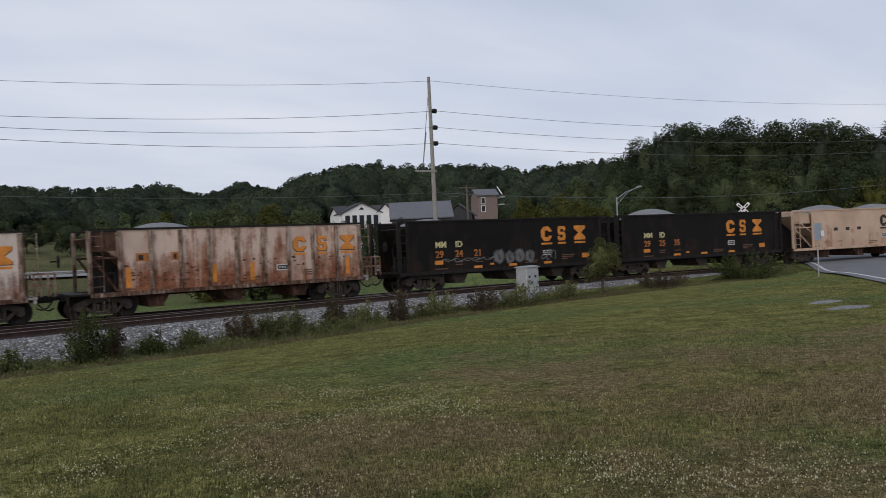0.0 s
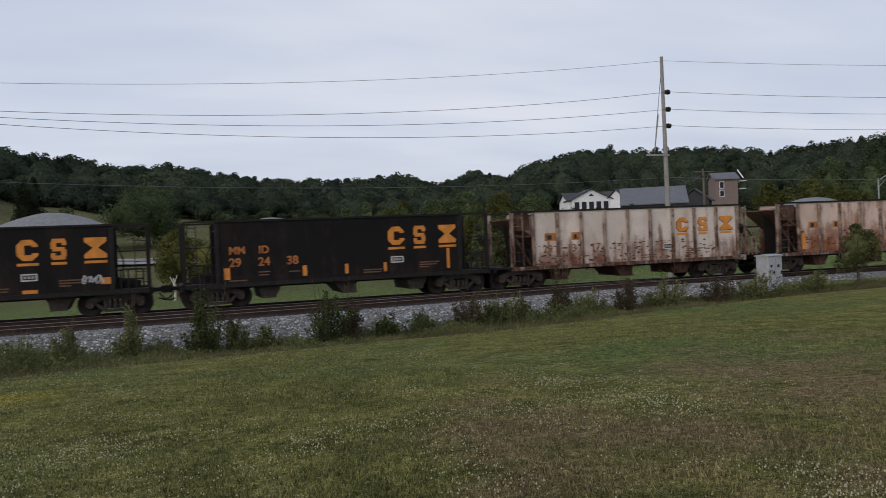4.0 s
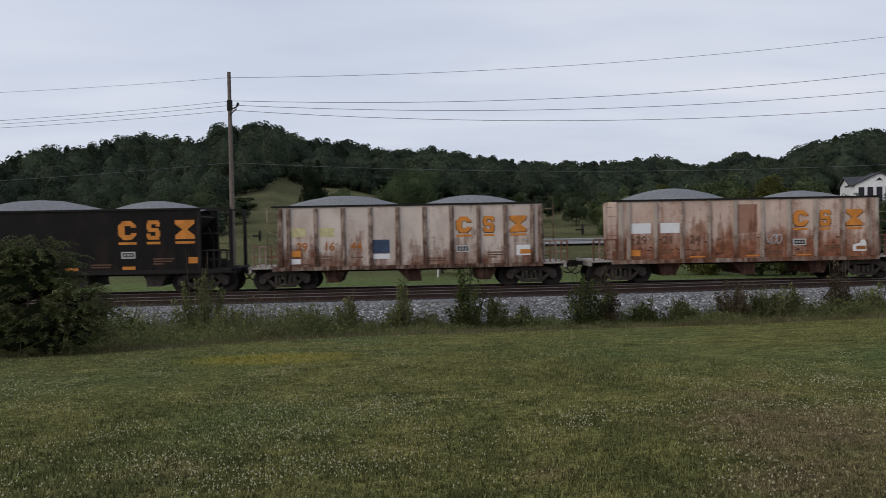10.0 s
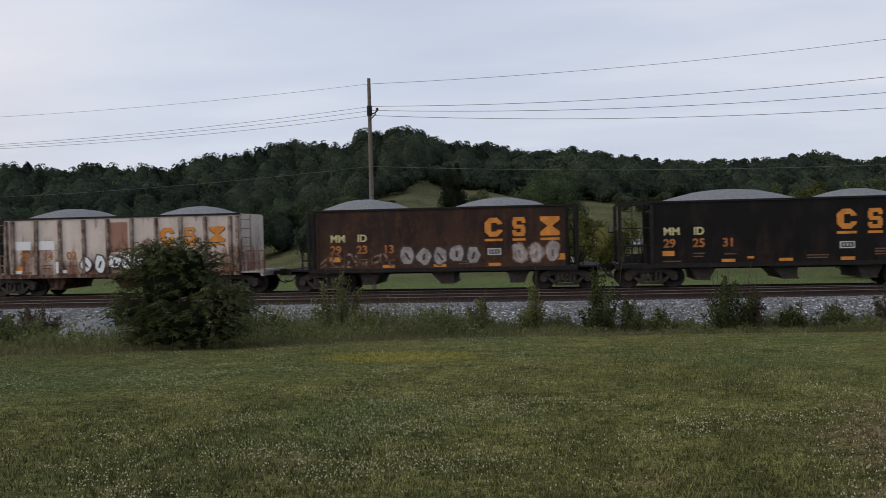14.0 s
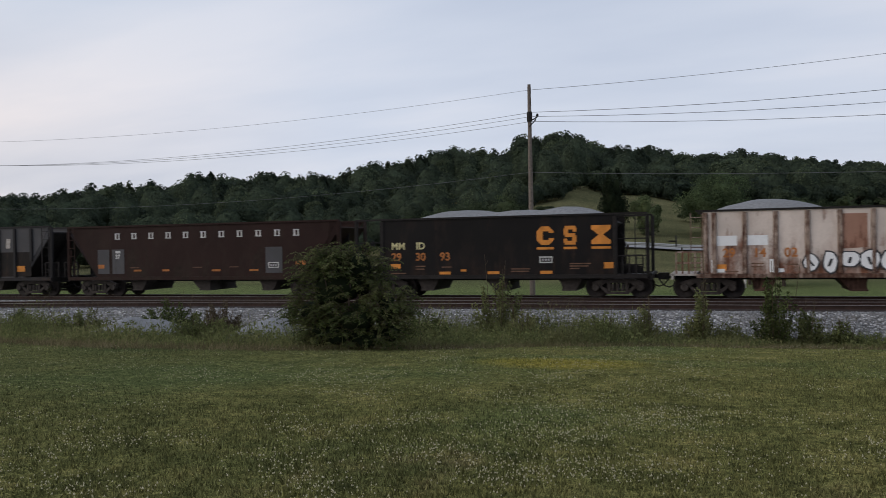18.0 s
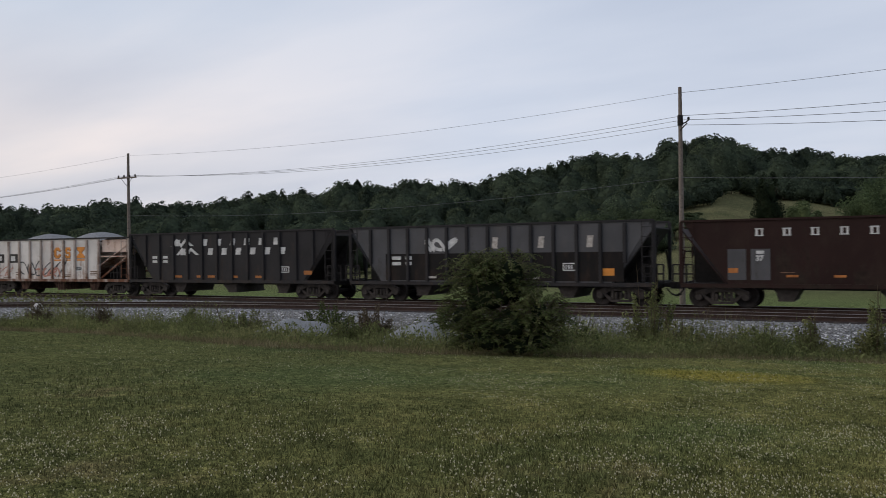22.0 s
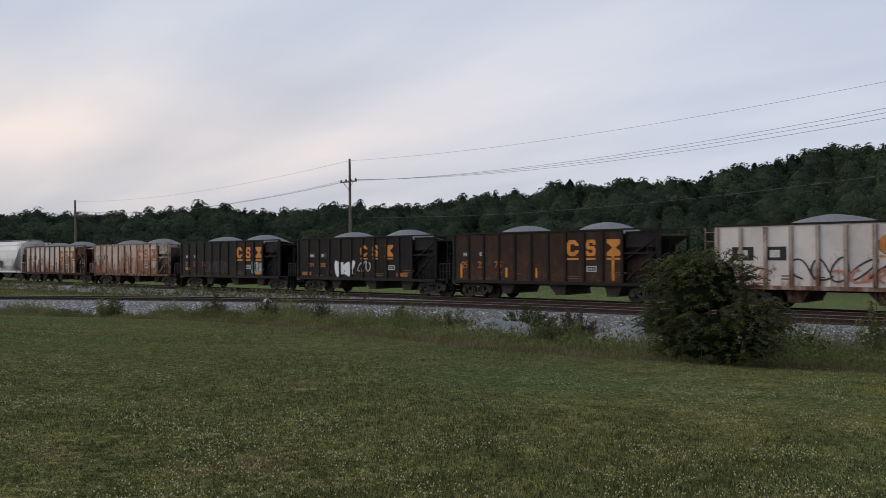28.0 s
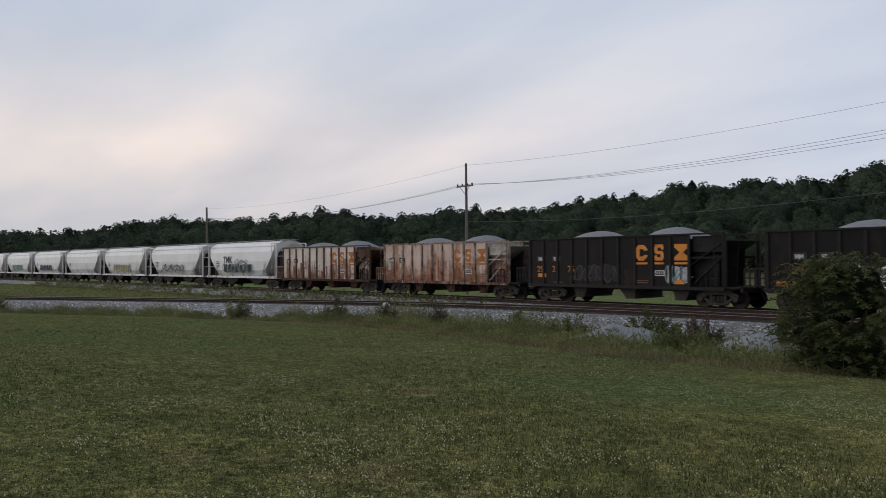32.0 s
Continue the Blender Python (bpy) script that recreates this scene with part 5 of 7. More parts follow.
    plate(c, -2.75, 1.15, 0.12, 0.5, ORANGE_DIM, Y - 0.004, "stripe")
    scribble(c, 4.0, 1.28, 0.7, 0.32, GRAFFITI, Y - 0.004, 9, 6, 0.05)
    part("ring_mark", Build().turned([(0.16, Y - 0.004), (0.16, Y + 0.002)], 14).turned([(0.09, Y - 0.006), (0.09, Y + 0.002)], 14, mat=1), [LETTER, BLACK], c, "pale ring mark", m=pose(-0.75, 0, 1.2))
    cars.append((-28.2, c))
    c = white_hopper("rusty pinkish-white hopper car with two blank white patches", RUSTY, RIB_PALE, ("29", "21", "24"), PRINT, humps=((-2.6, 2.4, 0.58), (0.4, 2.6, 0.03), (2.9, 2.0, 0.38)))
    for x in (-4.72, -3.52):
        plate(c, x, 2.08, 0.82, 0.42, SIGNWHITE, Y - 0.004, "white_patch", "fresh white paint patch")
    plate(c, -4.85, 1.16, 0.5, 0.24, ORANGE, Y, "reflector_stripe")
    for x in (-2.3, 0.0, 2.1):
        plate(c, x, 1.06, 0.6, 0.06, ORANGE, Y, "reflector_stripe")
    b = Build()
    b.prism([(4.42, 1.2), (5.06, 1.2), (5.06, 1.46), (4.98, 1.54), (4.92, 1.66), (4.76, 1.66), (4.72, 1.54), (4.42, 1.46)], Y - 0.004, Y)
    part("white_mark", b, SIGNWHITE, c)
    plate(c, 4.56, 1.26, 0.4, 0.15, ORANGE_DIM, Y - 0.006, "mark_centre")
    scribble(c, 0.85, 1.5, 0.6, 0.5, GRAFFITI, Y, 91, 3, 0.045)
    rust_panel(c, -0.52, 2.0, 1.0, 1.2, Y)
    for i in range(8):
        stain(c, -4.8 + 1.2 * i, 1.05, 1.0, 0.8, Y, 700 + i, 5)
    cars.append((-42.0, c))
    c = white_hopper("white hopper car with a dark blue patch and dark ribs", WHITE, RIB_RUST, ("29", "16", "44"), ORANGE_DIM, humps=((-2.7, 2.6, 0.52), (2.7, 2.3, 0.45)))
    plate(c, -1.62, 1.50, 0.86, 0.54, BLUEPATCH, Y - 0.004, "blue_patch", "dark blue paint patch")
    plate(c, -1.62, 1.26, 0.86, 0.2, SIGNWHITE, Y - 0.004, "white_patch")
    for x in (-4.75, -3.6):
        plate(c, x, 2.2, 0.62, 0.36, CREAM, Y, "patch")
    plate(c, -4.85, 1.4, 0.5, 0.24, ORANGE, Y, "reflector_stripe")
    plate(c, -4.85, 1.1, 0.5, 0.22, SIGNWHITE, Y, "white_patch")
    plate(c, 4.4, 1.3, 0.75, 0.42, SIGNWHITE, Y, "white_mark")
    plate(c, 4.55, 1.36, 0.5, 0.18, ORANGE, Y - 0.006, "mark_centre")
    cars.append((-55.9, c))
    c = black_hopper("black hopper car with clean orange emblem, stone heaped above its sides", ("29", "25", "31"), humps=((-1.9, 2.9, 0.55), (3.0, 2.0, 0.42)))
    cars.append((-69.35, c))
    c = black_hopper("brownish-black hopper car covered in pale graffiti", ("29", "23", "13"), BROWNBLACK, sheet=(-5.4, 5.2), body=5.55, humps=((-3.4, 2.1, 0.55), (2.4, 2.2, 0.48)))
    bubble_tag(c, -1.7, 1.05, 3.4, 0.95, PALESPRAY, SPRAY_DARK, Y - 0.002, 12, 5)
    bubble_tag(c, 2.9, 1.05, 2.0, 1.05, PALESPRAY, RIB_RUST, Y - 0.002, 13, 3)
    scribble(c, -5.0, 1.05, 3.0, 0.6, RIB_RUST, Y - 0.004, 14, 6, 0.09)
    cars.append((-82.9, c))
    c = white_hopper("white hopper car with large outlined graffiti letters", WHITE, RIB_RUST, ("29", "14", "02"), ORANGE_DIM, humps=((-2.8, 2.2, 0.5), (3.1, 2.0, 0.46)))
    bubble_tag(c, -1.75, 1.05, 3.9, 0.85, SIGNWHITE, SPRAY_DARK, Y - 0.06, 31, 6)
    for x in (-4.95, -2.85):
        plate(c, x, 1.05, 0.14, 0.5, SIGNWHITE, Y, "white_mark")
        plate(c, x, 1.05, 0.5, 0.14, SIGNWHITE, Y - 0.004, "white_mark")
    rust_panel(c, -0.52, 1.9, 1.0, 1.3, Y)
    for x in (-4.75, -3.65):
        plate(c, x, 2.08, 0.75, 0.38, SIGNWHITE, Y, "patch")
    plate(c, -4.9, 1.12, 0.5, 0.24, ORANGE, Y, "reflector_stripe")
    cars.append((-96.95, c))
    c = black_hopper("black hopper car with yellow mark and orange emblem", ("29", "30", "93"), humps=((-1.6, 2.6, 0.42), (1.0, 2.4, 0.36), (2.9, 1.9, 0.44)))
    cars.append((-110.6, c))
    # three longer coal hoppers
    kw = dict(length=15.9, ends=("slope", "slope"), sheet=(-7.35, 7.35), body=7.45, taper=1.7, truck=5.95, chutes=(-3.6, 0.0, 3.6))
    c = open_hopper("dark red coal hopper car with wide-spaced pale letters", BOXRED, BOXRED, ribs=1, top=3.5, loaded=False, end_mat=BOXRED, **kw)
    for i in range(11):
        xl = -4.62 + 0.98 * i
        b = Build().box(xl, xl + 0.09, Y - 0.004, Y, 2.86, 3.12).box(xl + 0.2, xl + 0.27, Y - 0.004, Y, 2.86, 3.12)
        b.box(xl - 0.02, xl + 0.29, Y - 0.006, Y - 0.0005, 2.84, 2.88).box(xl - 0.02, xl + 0.29, Y - 0.006, Y - 0.0005, 3.10, 3.14)
        part("letter_bar", b, LETTER, c, "pale letter-sized slab mark")
    for x, w in ((-5.66, 0.68), (-4.80, 0.70), (3.72, 0.86)):
        plate(c, x, 1.15, w, 1.2, GREYSIDE, Y, "primer_panel", "grey primer panel")
    lettering(c, "37", -4.62, 1.90, 0.2, LETTER, Y - 0.005)
    plate(c, -4.6, 2.16, 0.28, 0.12, LETTER, Y - 0.006, "number_bar")
    data_plate(c, 3.86, 1.38, Y - 0.005)
    for x, z, w, h in ((-5.64, 1.42, 0.36, 0.19), (-3.54, 1.26, 0.42, 0.09), (-1.9, 1.26, 0.40, 0.09), (0.86, 1.24, 0.46, 0.10), (2.87, 1.24, 0.46, 0.09), (5.27, 1.5, 0.5, 0.2)):
        plate(c, x, z, w, h, ORANGE_DIM, Y - 0.005, "reflector_stripe")
    for x in (-3.75, -0.2, 1.8):
        plate(c, x, 1.42, 0.5, 0.04, PRINT, Y, "small_print", "faded line of tiny print")
    cars.append((-125.2, c))
    c = open_hopper("charcoal coal hopper car with a black painted-out lower side", GREYSIDE, CHARCOAL, ribs=14, top=3.6, loaded=False, **kw)
    plate(c, -5.4, 1.05, 11.6, 1.25, BLACK, Y, "black_band", "black paint covering old lettering")
    scribble(c, -3.2, 2.4, 1.5, 0.6, LETTER, Y - 0.004, 51, 3, 0.16, name="worn_letters", label="worn pale letters")
    for i in range(5):
        plate(c, 0.2 + 1.1 * i, 2.5, 0.26, 0.5, GREYSIDE if i % 2 else STEP, Y, "worn_letter", "worn letter-sized bar", slant=0.05)
    data_plate(c, 3.55, 1.5, Y - 0.005, 0.62, 0.34)
    for x, w in ((-5.05, 0.5), (-4.3, 0.34)):
        plate(c, x, 2.02, w, 0.16, LETTER, Y - 0.006, "number_bar")
        plate(c, x, 1.76, w, 0.16, LETTER, Y - 0.006, "number_bar")
    for x in (-3.2, -1.3, 1.9):
        plate(c, x, 1.15, 0.55, 0.1, STEP, Y - 0.006, "small_print")
    plate(c, 5.3, 1.3, 0.5, 0.3, ORANGE, Y - 0.006, "reflector_stripe")
    cars.append((-141.2, c))
    kw["length"] = 15.1
    kw.update(sheet=(-6.95, 6.95), body=7.1, truck=5.55)
    c = open_hopper("charcoal coal hopper car with two rows of pale letters", CHARCOAL, CHARCOAL, ribs=13, top=3.6, loaded=False, **kw)
    for row, (x, z, n) in enumerate(((-3.6, 2.86, 7), (-3.2, 2.36, 7))):
        for i in range(n):
            plate(c, x + (2.0 if i else 0.0) + 0.98 * max(0, i - 1), z, 0.34, 0.36, LETTER, Y, "letter_bar", "pale letter-sized bar", slant=0.06)
        b = Build()
        xx = x - 0.3
        b.prism([(xx, z), (xx + 0.45, z + 0.42), (xx + 0.75, z + 0.12), (xx + 1.1, z + 0.42), (xx + 1.7, z), (xx + 1.45, z), (xx + 1.1, z + 0.24), (xx + 0.78, z - 0.08), (xx + 0.45, z + 0.22), (xx + 0.2, z)],
                Y - 0.012, Y - 0.006)
        part("swoosh_mark", b, LETTER, c)
    for x in (-5.4, -4.6):
        plate(c, x, 1.85, 0.55, 0.6, DARKMARK, Y, "number_panel")
        for z in (1.95, 2.18):
            plate(c, x + 0.1, z, 0.34, 0.14, LETTER, Y - 0.006, "number_bar")
    for x in (-3.6, -2.0, -1.2, 0.4, 2.1):
        plate(c, x, 1.12, 0.5, 0.12, ORANGE_DIM, Y, "reflector_stripe")
    data_plate(c, 3.75, 1.4, Y, 0.56, 0.32)
    plate(c, 5.25, 1.3, 0.5, 0.2, ORANGE_DIM, Y, "reflector_stripe")
    cars.append((-156.75, c))
    # shorter hoppers with an open slope end
    kw = dict(length=13.9, sheet=(-6.45, 3.9), ends=("flush", "slope"), body=(-6.55, 5.65), ribs=10)
    c = white_hopper("off-white hopper car with thin black graffiti and a rusted end", WHITE_CLEAN, RIB_PALE, (), DARKMARK, end_mat=RUSTY, humps=((-2.0, 1.9, 0.42), (2.4, 1.7, 0.46)), **{**kw, "sheet": (-6.2, 4.0), "body": 6.35})
    for x in (-5.5, -4.2):
        plate(c, x, 2.0, 0.9, 0.55, DARKMARK, Y, "number_panel")
        plate(c, x + 0.25, 2.12, 0.4, 0.3, LETTER, Y - 0.006, "number_bar")
    scribble(c, -3.0, 1.1, 4.2, 1.1, SPRAY_DARK, Y, 61, 6, 0.07)
    scribble(c, -1.4, 1.1, 2.0, 0.6, SPRAY_PINK, Y - 0.004, 62, 4, 0.10)
    scribble(c, -6.0, 1.1, 2.2, 0.7, SPRAY_PINK, Y, 63, 4, 0.05)
    cars.append((-170.35, c))

    def b_end(label, paint, numbers, extra, x_emblem=0.81, x_num=-5.85, **marks):
        k = open_hopper(label, paint, GRIME if paint in (BLACK, BROWNBLACK) else (RIB_DARK if paint is WHITE else RIB_RUST), humps=((-2.6, 1.6, 0.42), (2.2, 1.5, 0.46)), end_mat={RUSTY: STEP, WHITE: RIB_DARK}.get(paint, GRIME),
                        rib_depth=0.06, **kw)
        hopper_marks(k, ORANGE if paint in (BLACK, BROWNBLACK) else ORANGE_DIM, LETTER, ORANGE_DIM, numbers, x_emblem=x_emblem, x_num=x_num, mark=False, orange=False, **marks)
        for i, word in enumerate(("MM", "ID")):
            plate(k, x_num + 1.12 * i, 2.2, 0.62, 0.32, DARKMARK, Y, "number_panel", "black panel with small pale letters")
            lettering(k, word, x_num + 0.13 + 1.12 * i, 2.27, 0.17, LETTER, Y - 0.006)
        # steel sheets close the sides of the sloped end behind its braces
        for y in (-1.12, 1.12):
            part("end_sheet", Build().box(3.88, 5.15, y - 0.02, y + 0.02, 1.02, 3.05), GRIME if paint is BLACK else paint, k)
        extra(k)
        return k

    def marks_75(k):
        plate(k, -5.95, 1.1, 0.14, 0.75, ORANGE, Y, "reflector_stripe")
        plate(k, 3.3, 1.08, 0.14, 1.25, ORANGE, Y, "reflector_stripe")
        plate(k, -2.9, 1.15, 0.14, 0.5, ORANGE, Y, "reflector_stripe")
        plate(k, -1.0, 1.15, 0.1, 0.5, ORANGE, Y, "reflector_stripe")

    def marks_85(k):
        scribble(k, -2.75, 1.1, 1.7, 0.9, SIGNWHITE, Y - 0.004, 71, 4, 0.2, fill=SIGNWHITE, label="solid white graffiti blocks")
        scribble(k, -0.55, 1.3, 0.9, 0.75, GRAFFITI, Y - 0.004, 72, 3, 0.09)
        for x in (-6.0, 2.6):
            plate(k, x, 1.1, 0.9, 0.22, ORANGE_DIM, Y, "reflector_stripe")

    def marks_76(k):
        scribble(k, -3.0, 1.1, 2.8, 1.0, SPRAY_DARK, Y - 0.004, 81, 6, 0.06, fill=CHARCOAL, label="dull grey graffiti")
        scribble(k, 2.6, 1.1, 1.2, 0.9, SPRAY_TEAL, Y - 0.004, 82, 3, 0.07, fill=GRAFFITI)
        plate(k, -5.8, 1.35, 0.6, 0.2, ORANGE, Y, "reflector_stripe")
        plate(k, 3.0, 1.1, 0.6, 0.22, ORANGE, Y - 0.008, "reflector_stripe")

    def marks_rust(k):
        plate(k, -6.0, 1.7, 0.3, 0.8, STEP, Y, "pale_panel")

    def marks_stripes(k):
        rng = random.Random(77)
        for i in range(10):
            z = 1.02 + 0.35 * rng.random()
            x = -6.05 + 1.0 * i + rng.uniform(0.0, 0.45)
            rust_panel(k, x, z, rng.uniform(0.16, 0.5), rng.uniform(0.3, 1.3), Y)
        for i in range(5):
            stain(k, -5.6 + 1.9 * i, 1.2, 1.6, 1.1, Y, 120 + i, 8)

    cars.append((-184.85, b_end("brown-black hopper car with orange outline stripes", BROWNBLACK, ("29", "22", "75"), marks_75)))
    cars.append((-198.3, b_end("black hopper car with solid white graffiti", BLACK, ("291", "285"), marks_85, -0.45, -5.3, tall=0.68, z_emblem=2.26, dx=1.06)))
    cars.append((-212.4, b_end("black hopper car with dull grey graffiti", BLACK, ("29", "21", "76"), marks_76)))
    cars.append((-226.2, b_end("pinkish rust-stained hopper car with a beige end", RUSTY, (), marks_rust)))
    cars.append((-240.1, b_end("off-white hopper car streaked with dark rust", WHITE, (), marks_stripes)))
    tags = [(SPRAY_TEAL, CHARCOAL, SPRAY_DARK), (SPRAY_DARK, GRAFFITI), (SPRAY_YELLOW, SPRAY_TEAL), None, (DARKMARK, BLUEPATCH), (SPRAY_TEAL, SPRAY_TEAL), None, None, None, None]
    for i, tag in enumerate(tags):
        cars.append((-254.1 - 13.95 * i, covered_hopper("pale grey covered hopper car" + (" with spray-painted graffiti" if tag else " with dusty sides"), 100 + i, tag)))
    return cars


TRAIN = make_train()


# ---- how the train runs ----
XS = np.linspace(-470, 160, 6301)
YS = np.array([track_y(x) for x in XS])
ARC = np.concatenate([[0], np.cumsum(np.hypot(np.diff(XS), np.diff(YS)))])
ARC -= np.interp(0.0, XS, ARC)


def run(t):
    """Metres that the train has come since the start."""
    return 5.45 * t + 0.011 * t * t


def on_track(s):
    x = float(np.interp(s, ARC, XS))
    a = math.atan2(track_y(x + 0.5) - track_y(x - 0.5), 1.0)
    return pose(x, track_y(x), 0.0, 0, 0, math.degrees(a))


# ---- single trees and bushes behind the track ----
def place_tree(name, b, r, h, w, mat, label, seed, top=None, **kw):
    """A tree at a bearing and distance; top: its height above the horizon in degrees, which sets its foot."""
    x, y = bearing(b, r)
    z = ground_z(x, y)
    if top is not None:
        h = max(2.0, EYE + r * math.tan(radians(top)) - z)
    return make_tree(name, x, y, h, w, mat, label, seed, z=z, **kw)


place_tree("round_tree", -0.05, 118, 9, 5.6, LEAF_DOME, "large round-crowned deciduous tree alone on the pasture", 1, top=4.5, n=15000, lobes=40, leaf=0.24, low=-0.1)
place_tree("cedar_tree", 6.95, 118, 9, 3.0, LEAF_CEDAR_AND_SHADE, "tall dark cedar standing on the pasture", 2, top=5.2, n=5000, lobes=22, leaf=0.28, low=-0.05, cone=0.5)
place_tree("small_tree", 4.75, 112, 6, 2.7, LEAF_THICKET, "small rounded tree on the pasture", 3, top=3.5, n=3000, leaf=0.28, low=0.0)
place_tree("yellowish_tree", -1.9, 62, 4, 2.1, LEAF_YELLOW, "yellowish-green young tree behind the track", 4, top=1.5, n=3600, leaf=0.19, low=0.0)
place_tree("yellowish_tree", -4.0, 60, 4, 2.0, LEAF_YELLOW, "yellowish-green young tree behind the track", 5, top=1.7, n=3600, leaf=0.19, low=0.0)
for i, (b, r, top, w) in enumerate(((-22.4, 62, 1.9, 1.9), (-23.9, 64, 2.55, 2.3), (-25.3, 63, 1.5, 1.8), (-21.0, 66, 1.2, 1.8), (-18.6, 80, 2.6, 3.2), (-20.6, 84, 3.1, 3.0), (-23.0, 86, 2.9, 3.2), (-26.4, 80, 2.5, 2.8), (-16.2, 96, 2.6, 3.2), (-17.6, 90, 2.9, 3.0), (-19.4, 94, 3.2, 3.6), (-21.6, 92, 3.4, 3.4), (-24.4, 90, 3.3, 3.4), (-26.0, 92, 3.0, 3.0),
                                     (-22.8, 56, 1.3, 1.7), (-24.7, 57, 1.7, 1.9), (-13.4, 110, 2.6, 2.6), (-15.0, 112, 2.9, 3.0), (-20.0, 57, 1.7, 2.1), (-27.6, 84, 2.1, 2.4), (-26.5, 57, 1.9, 1.9))):
    place_tree("bushy_tree", b, r, 4, w, LEAF_THICKET if i % 3 else LEAF_YELLOW, "leafy green tree in the thicket behind the track", 30 + i, top=top, n=4200, leaf=0.25, low=-0.1, group="trees behind the track")
for i, (b, r, top, w) in enumerate(((-42.3, 78, 2.9, 2.6), (-44.3, 80, 3.5, 3.0), (-45.9, 76, 2.5, 2.4), (-47.8, 78, 2.0, 2.2), (-64.2, 92, 3.6, 3.8), (-66.5, 90, 4.0, 3.6), (-62.0, 95, 2.9, 3.0))):
    place_tree("yellowish_tree", b, r, 5, w, LEAF_YELLOW, "yellowish-green leafy tree near the crossing", 50 + i, top=top, n=5200, leaf=0.24, low=0.0, group="yellowish trees near the crossing")
for i, (b, r, top, w) in enumerate(((-51.2, 112, 7.35, 5.4), (-53.4, 108, 7.4, 5.8), (-55.6, 110, 7.5, 5.8), (-58.2, 106, 6.9, 5.6), (-60.6, 110, 6.9, 5.4), (-63.0, 108, 6.3, 5.0), (-66.0, 104, 6.8, 5.4), (-49.2, 120, 5.6, 5.0))):
    place_tree("tall_tree", b, r, 12, w, LEAF_TREE, "tall dense dark green deciduous tree", 70 + i, top=top, n=15000, lobes=34, leaf=0.31, low=0.0, group="tall trees by the crossing")
for i, (b, r, top, w) in enumerate(((-50.2, 98, 4.6, 3.8), (-52.6, 96, 5.3, 4.2), (-55.2, 97, 4.7, 4.4), (-57.6, 95, 4.2, 4.0), (-60.2, 97, 5.0, 4.2), (-62.6, 95, 4.3, 3.8), (-48.0, 104, 4.4, 3.6), (-45.6, 108, 4.6, 3.4))):
    place_tree("leafy_tree", b, r, 9, w, (LEAF_DOME, LEAF_TREE, LEAF_DOME, LEAF_THICKET)[i % 4], "broad leafy tree before the tall trees", 170 + i, top=top, n=7000, lobes=26, leaf=0.27, low=0.0, group="leafy trees by the crossing")
for i, (b, r, top, w) in enumerate(((11.6, 128, 2.0, 3.2), (12.9, 112, 2.3, 3.2), (14.3, 118, 3.2, 4.0), (16.0, 112, 2.9, 4.2), (18.4, 120, 3.2, 4.5), (21.0, 114, 2.7, 4.0), (1.6, 140, 2.4, 2.6), (-6.4, 150, 2.45, 2.4), (-8.9, 140, 2.3, 3.0), (-11.4, 130, 2.7, 3.4), (-5.0, 160, 2.7, 2.6), (-7.7, 170, 2.8, 3.0), (-10.0, 165, 2.9, 3.0))):
    place_tree("field_tree", b, r, 6, w, LEAF_TREE, "leafy green tree at the edge of the pasture", 90 + i, top=top, n=2400, leaf=0.27, low=0.0, group="trees along the pasture")
# bare pale trunk
x, y = bearing(-1.58, 58)
b = Build()
b.tube([(0, 0, -0.3), (0.05, 0, 0.8), (-0.04, 0, 1.5)], [0.10, 0.08, 0.05], 7)
b.tube([(0.03, 0, 0.9), (-0.25, 0, 1.6)], [0.05, 0.025], 5)
b.tube([(0.0, 0, 1.1), (0.22, 0.1, 1.7)], [0.045, 0.02], 5)
thing("dead_trunk", "pale bleached dead tree trunk", "tree trunk", pose(x, y, ground_z(x, y)), shape=b, mats=DEADWOOD)


# ---- bushes on the near side ----
def near_line(x):
    return spur_y(x) if x < 34 else track_y(x)


EDGE = [(-72, 6.5), (-50, 6.0), (-42, 5.7), (-30, 9.0), (-22, 11.8), (-15, 13.3), (-10, 13.4), (-7, 11.2), (-4, 8.0), (-1, 6.0), (3, 5.2), (8, 5.2), (11, 6.2), (14, 6.6), (18, 6.0), (22, 5.6), (32, 5.4), (46, 5.2)]


def weed_edge(x):
    """Distance of the mown edge from the nearest track."""
    return table(EDGE, x, 1) + 0.35 * noise.noise((x * 0.6, 0, 0))


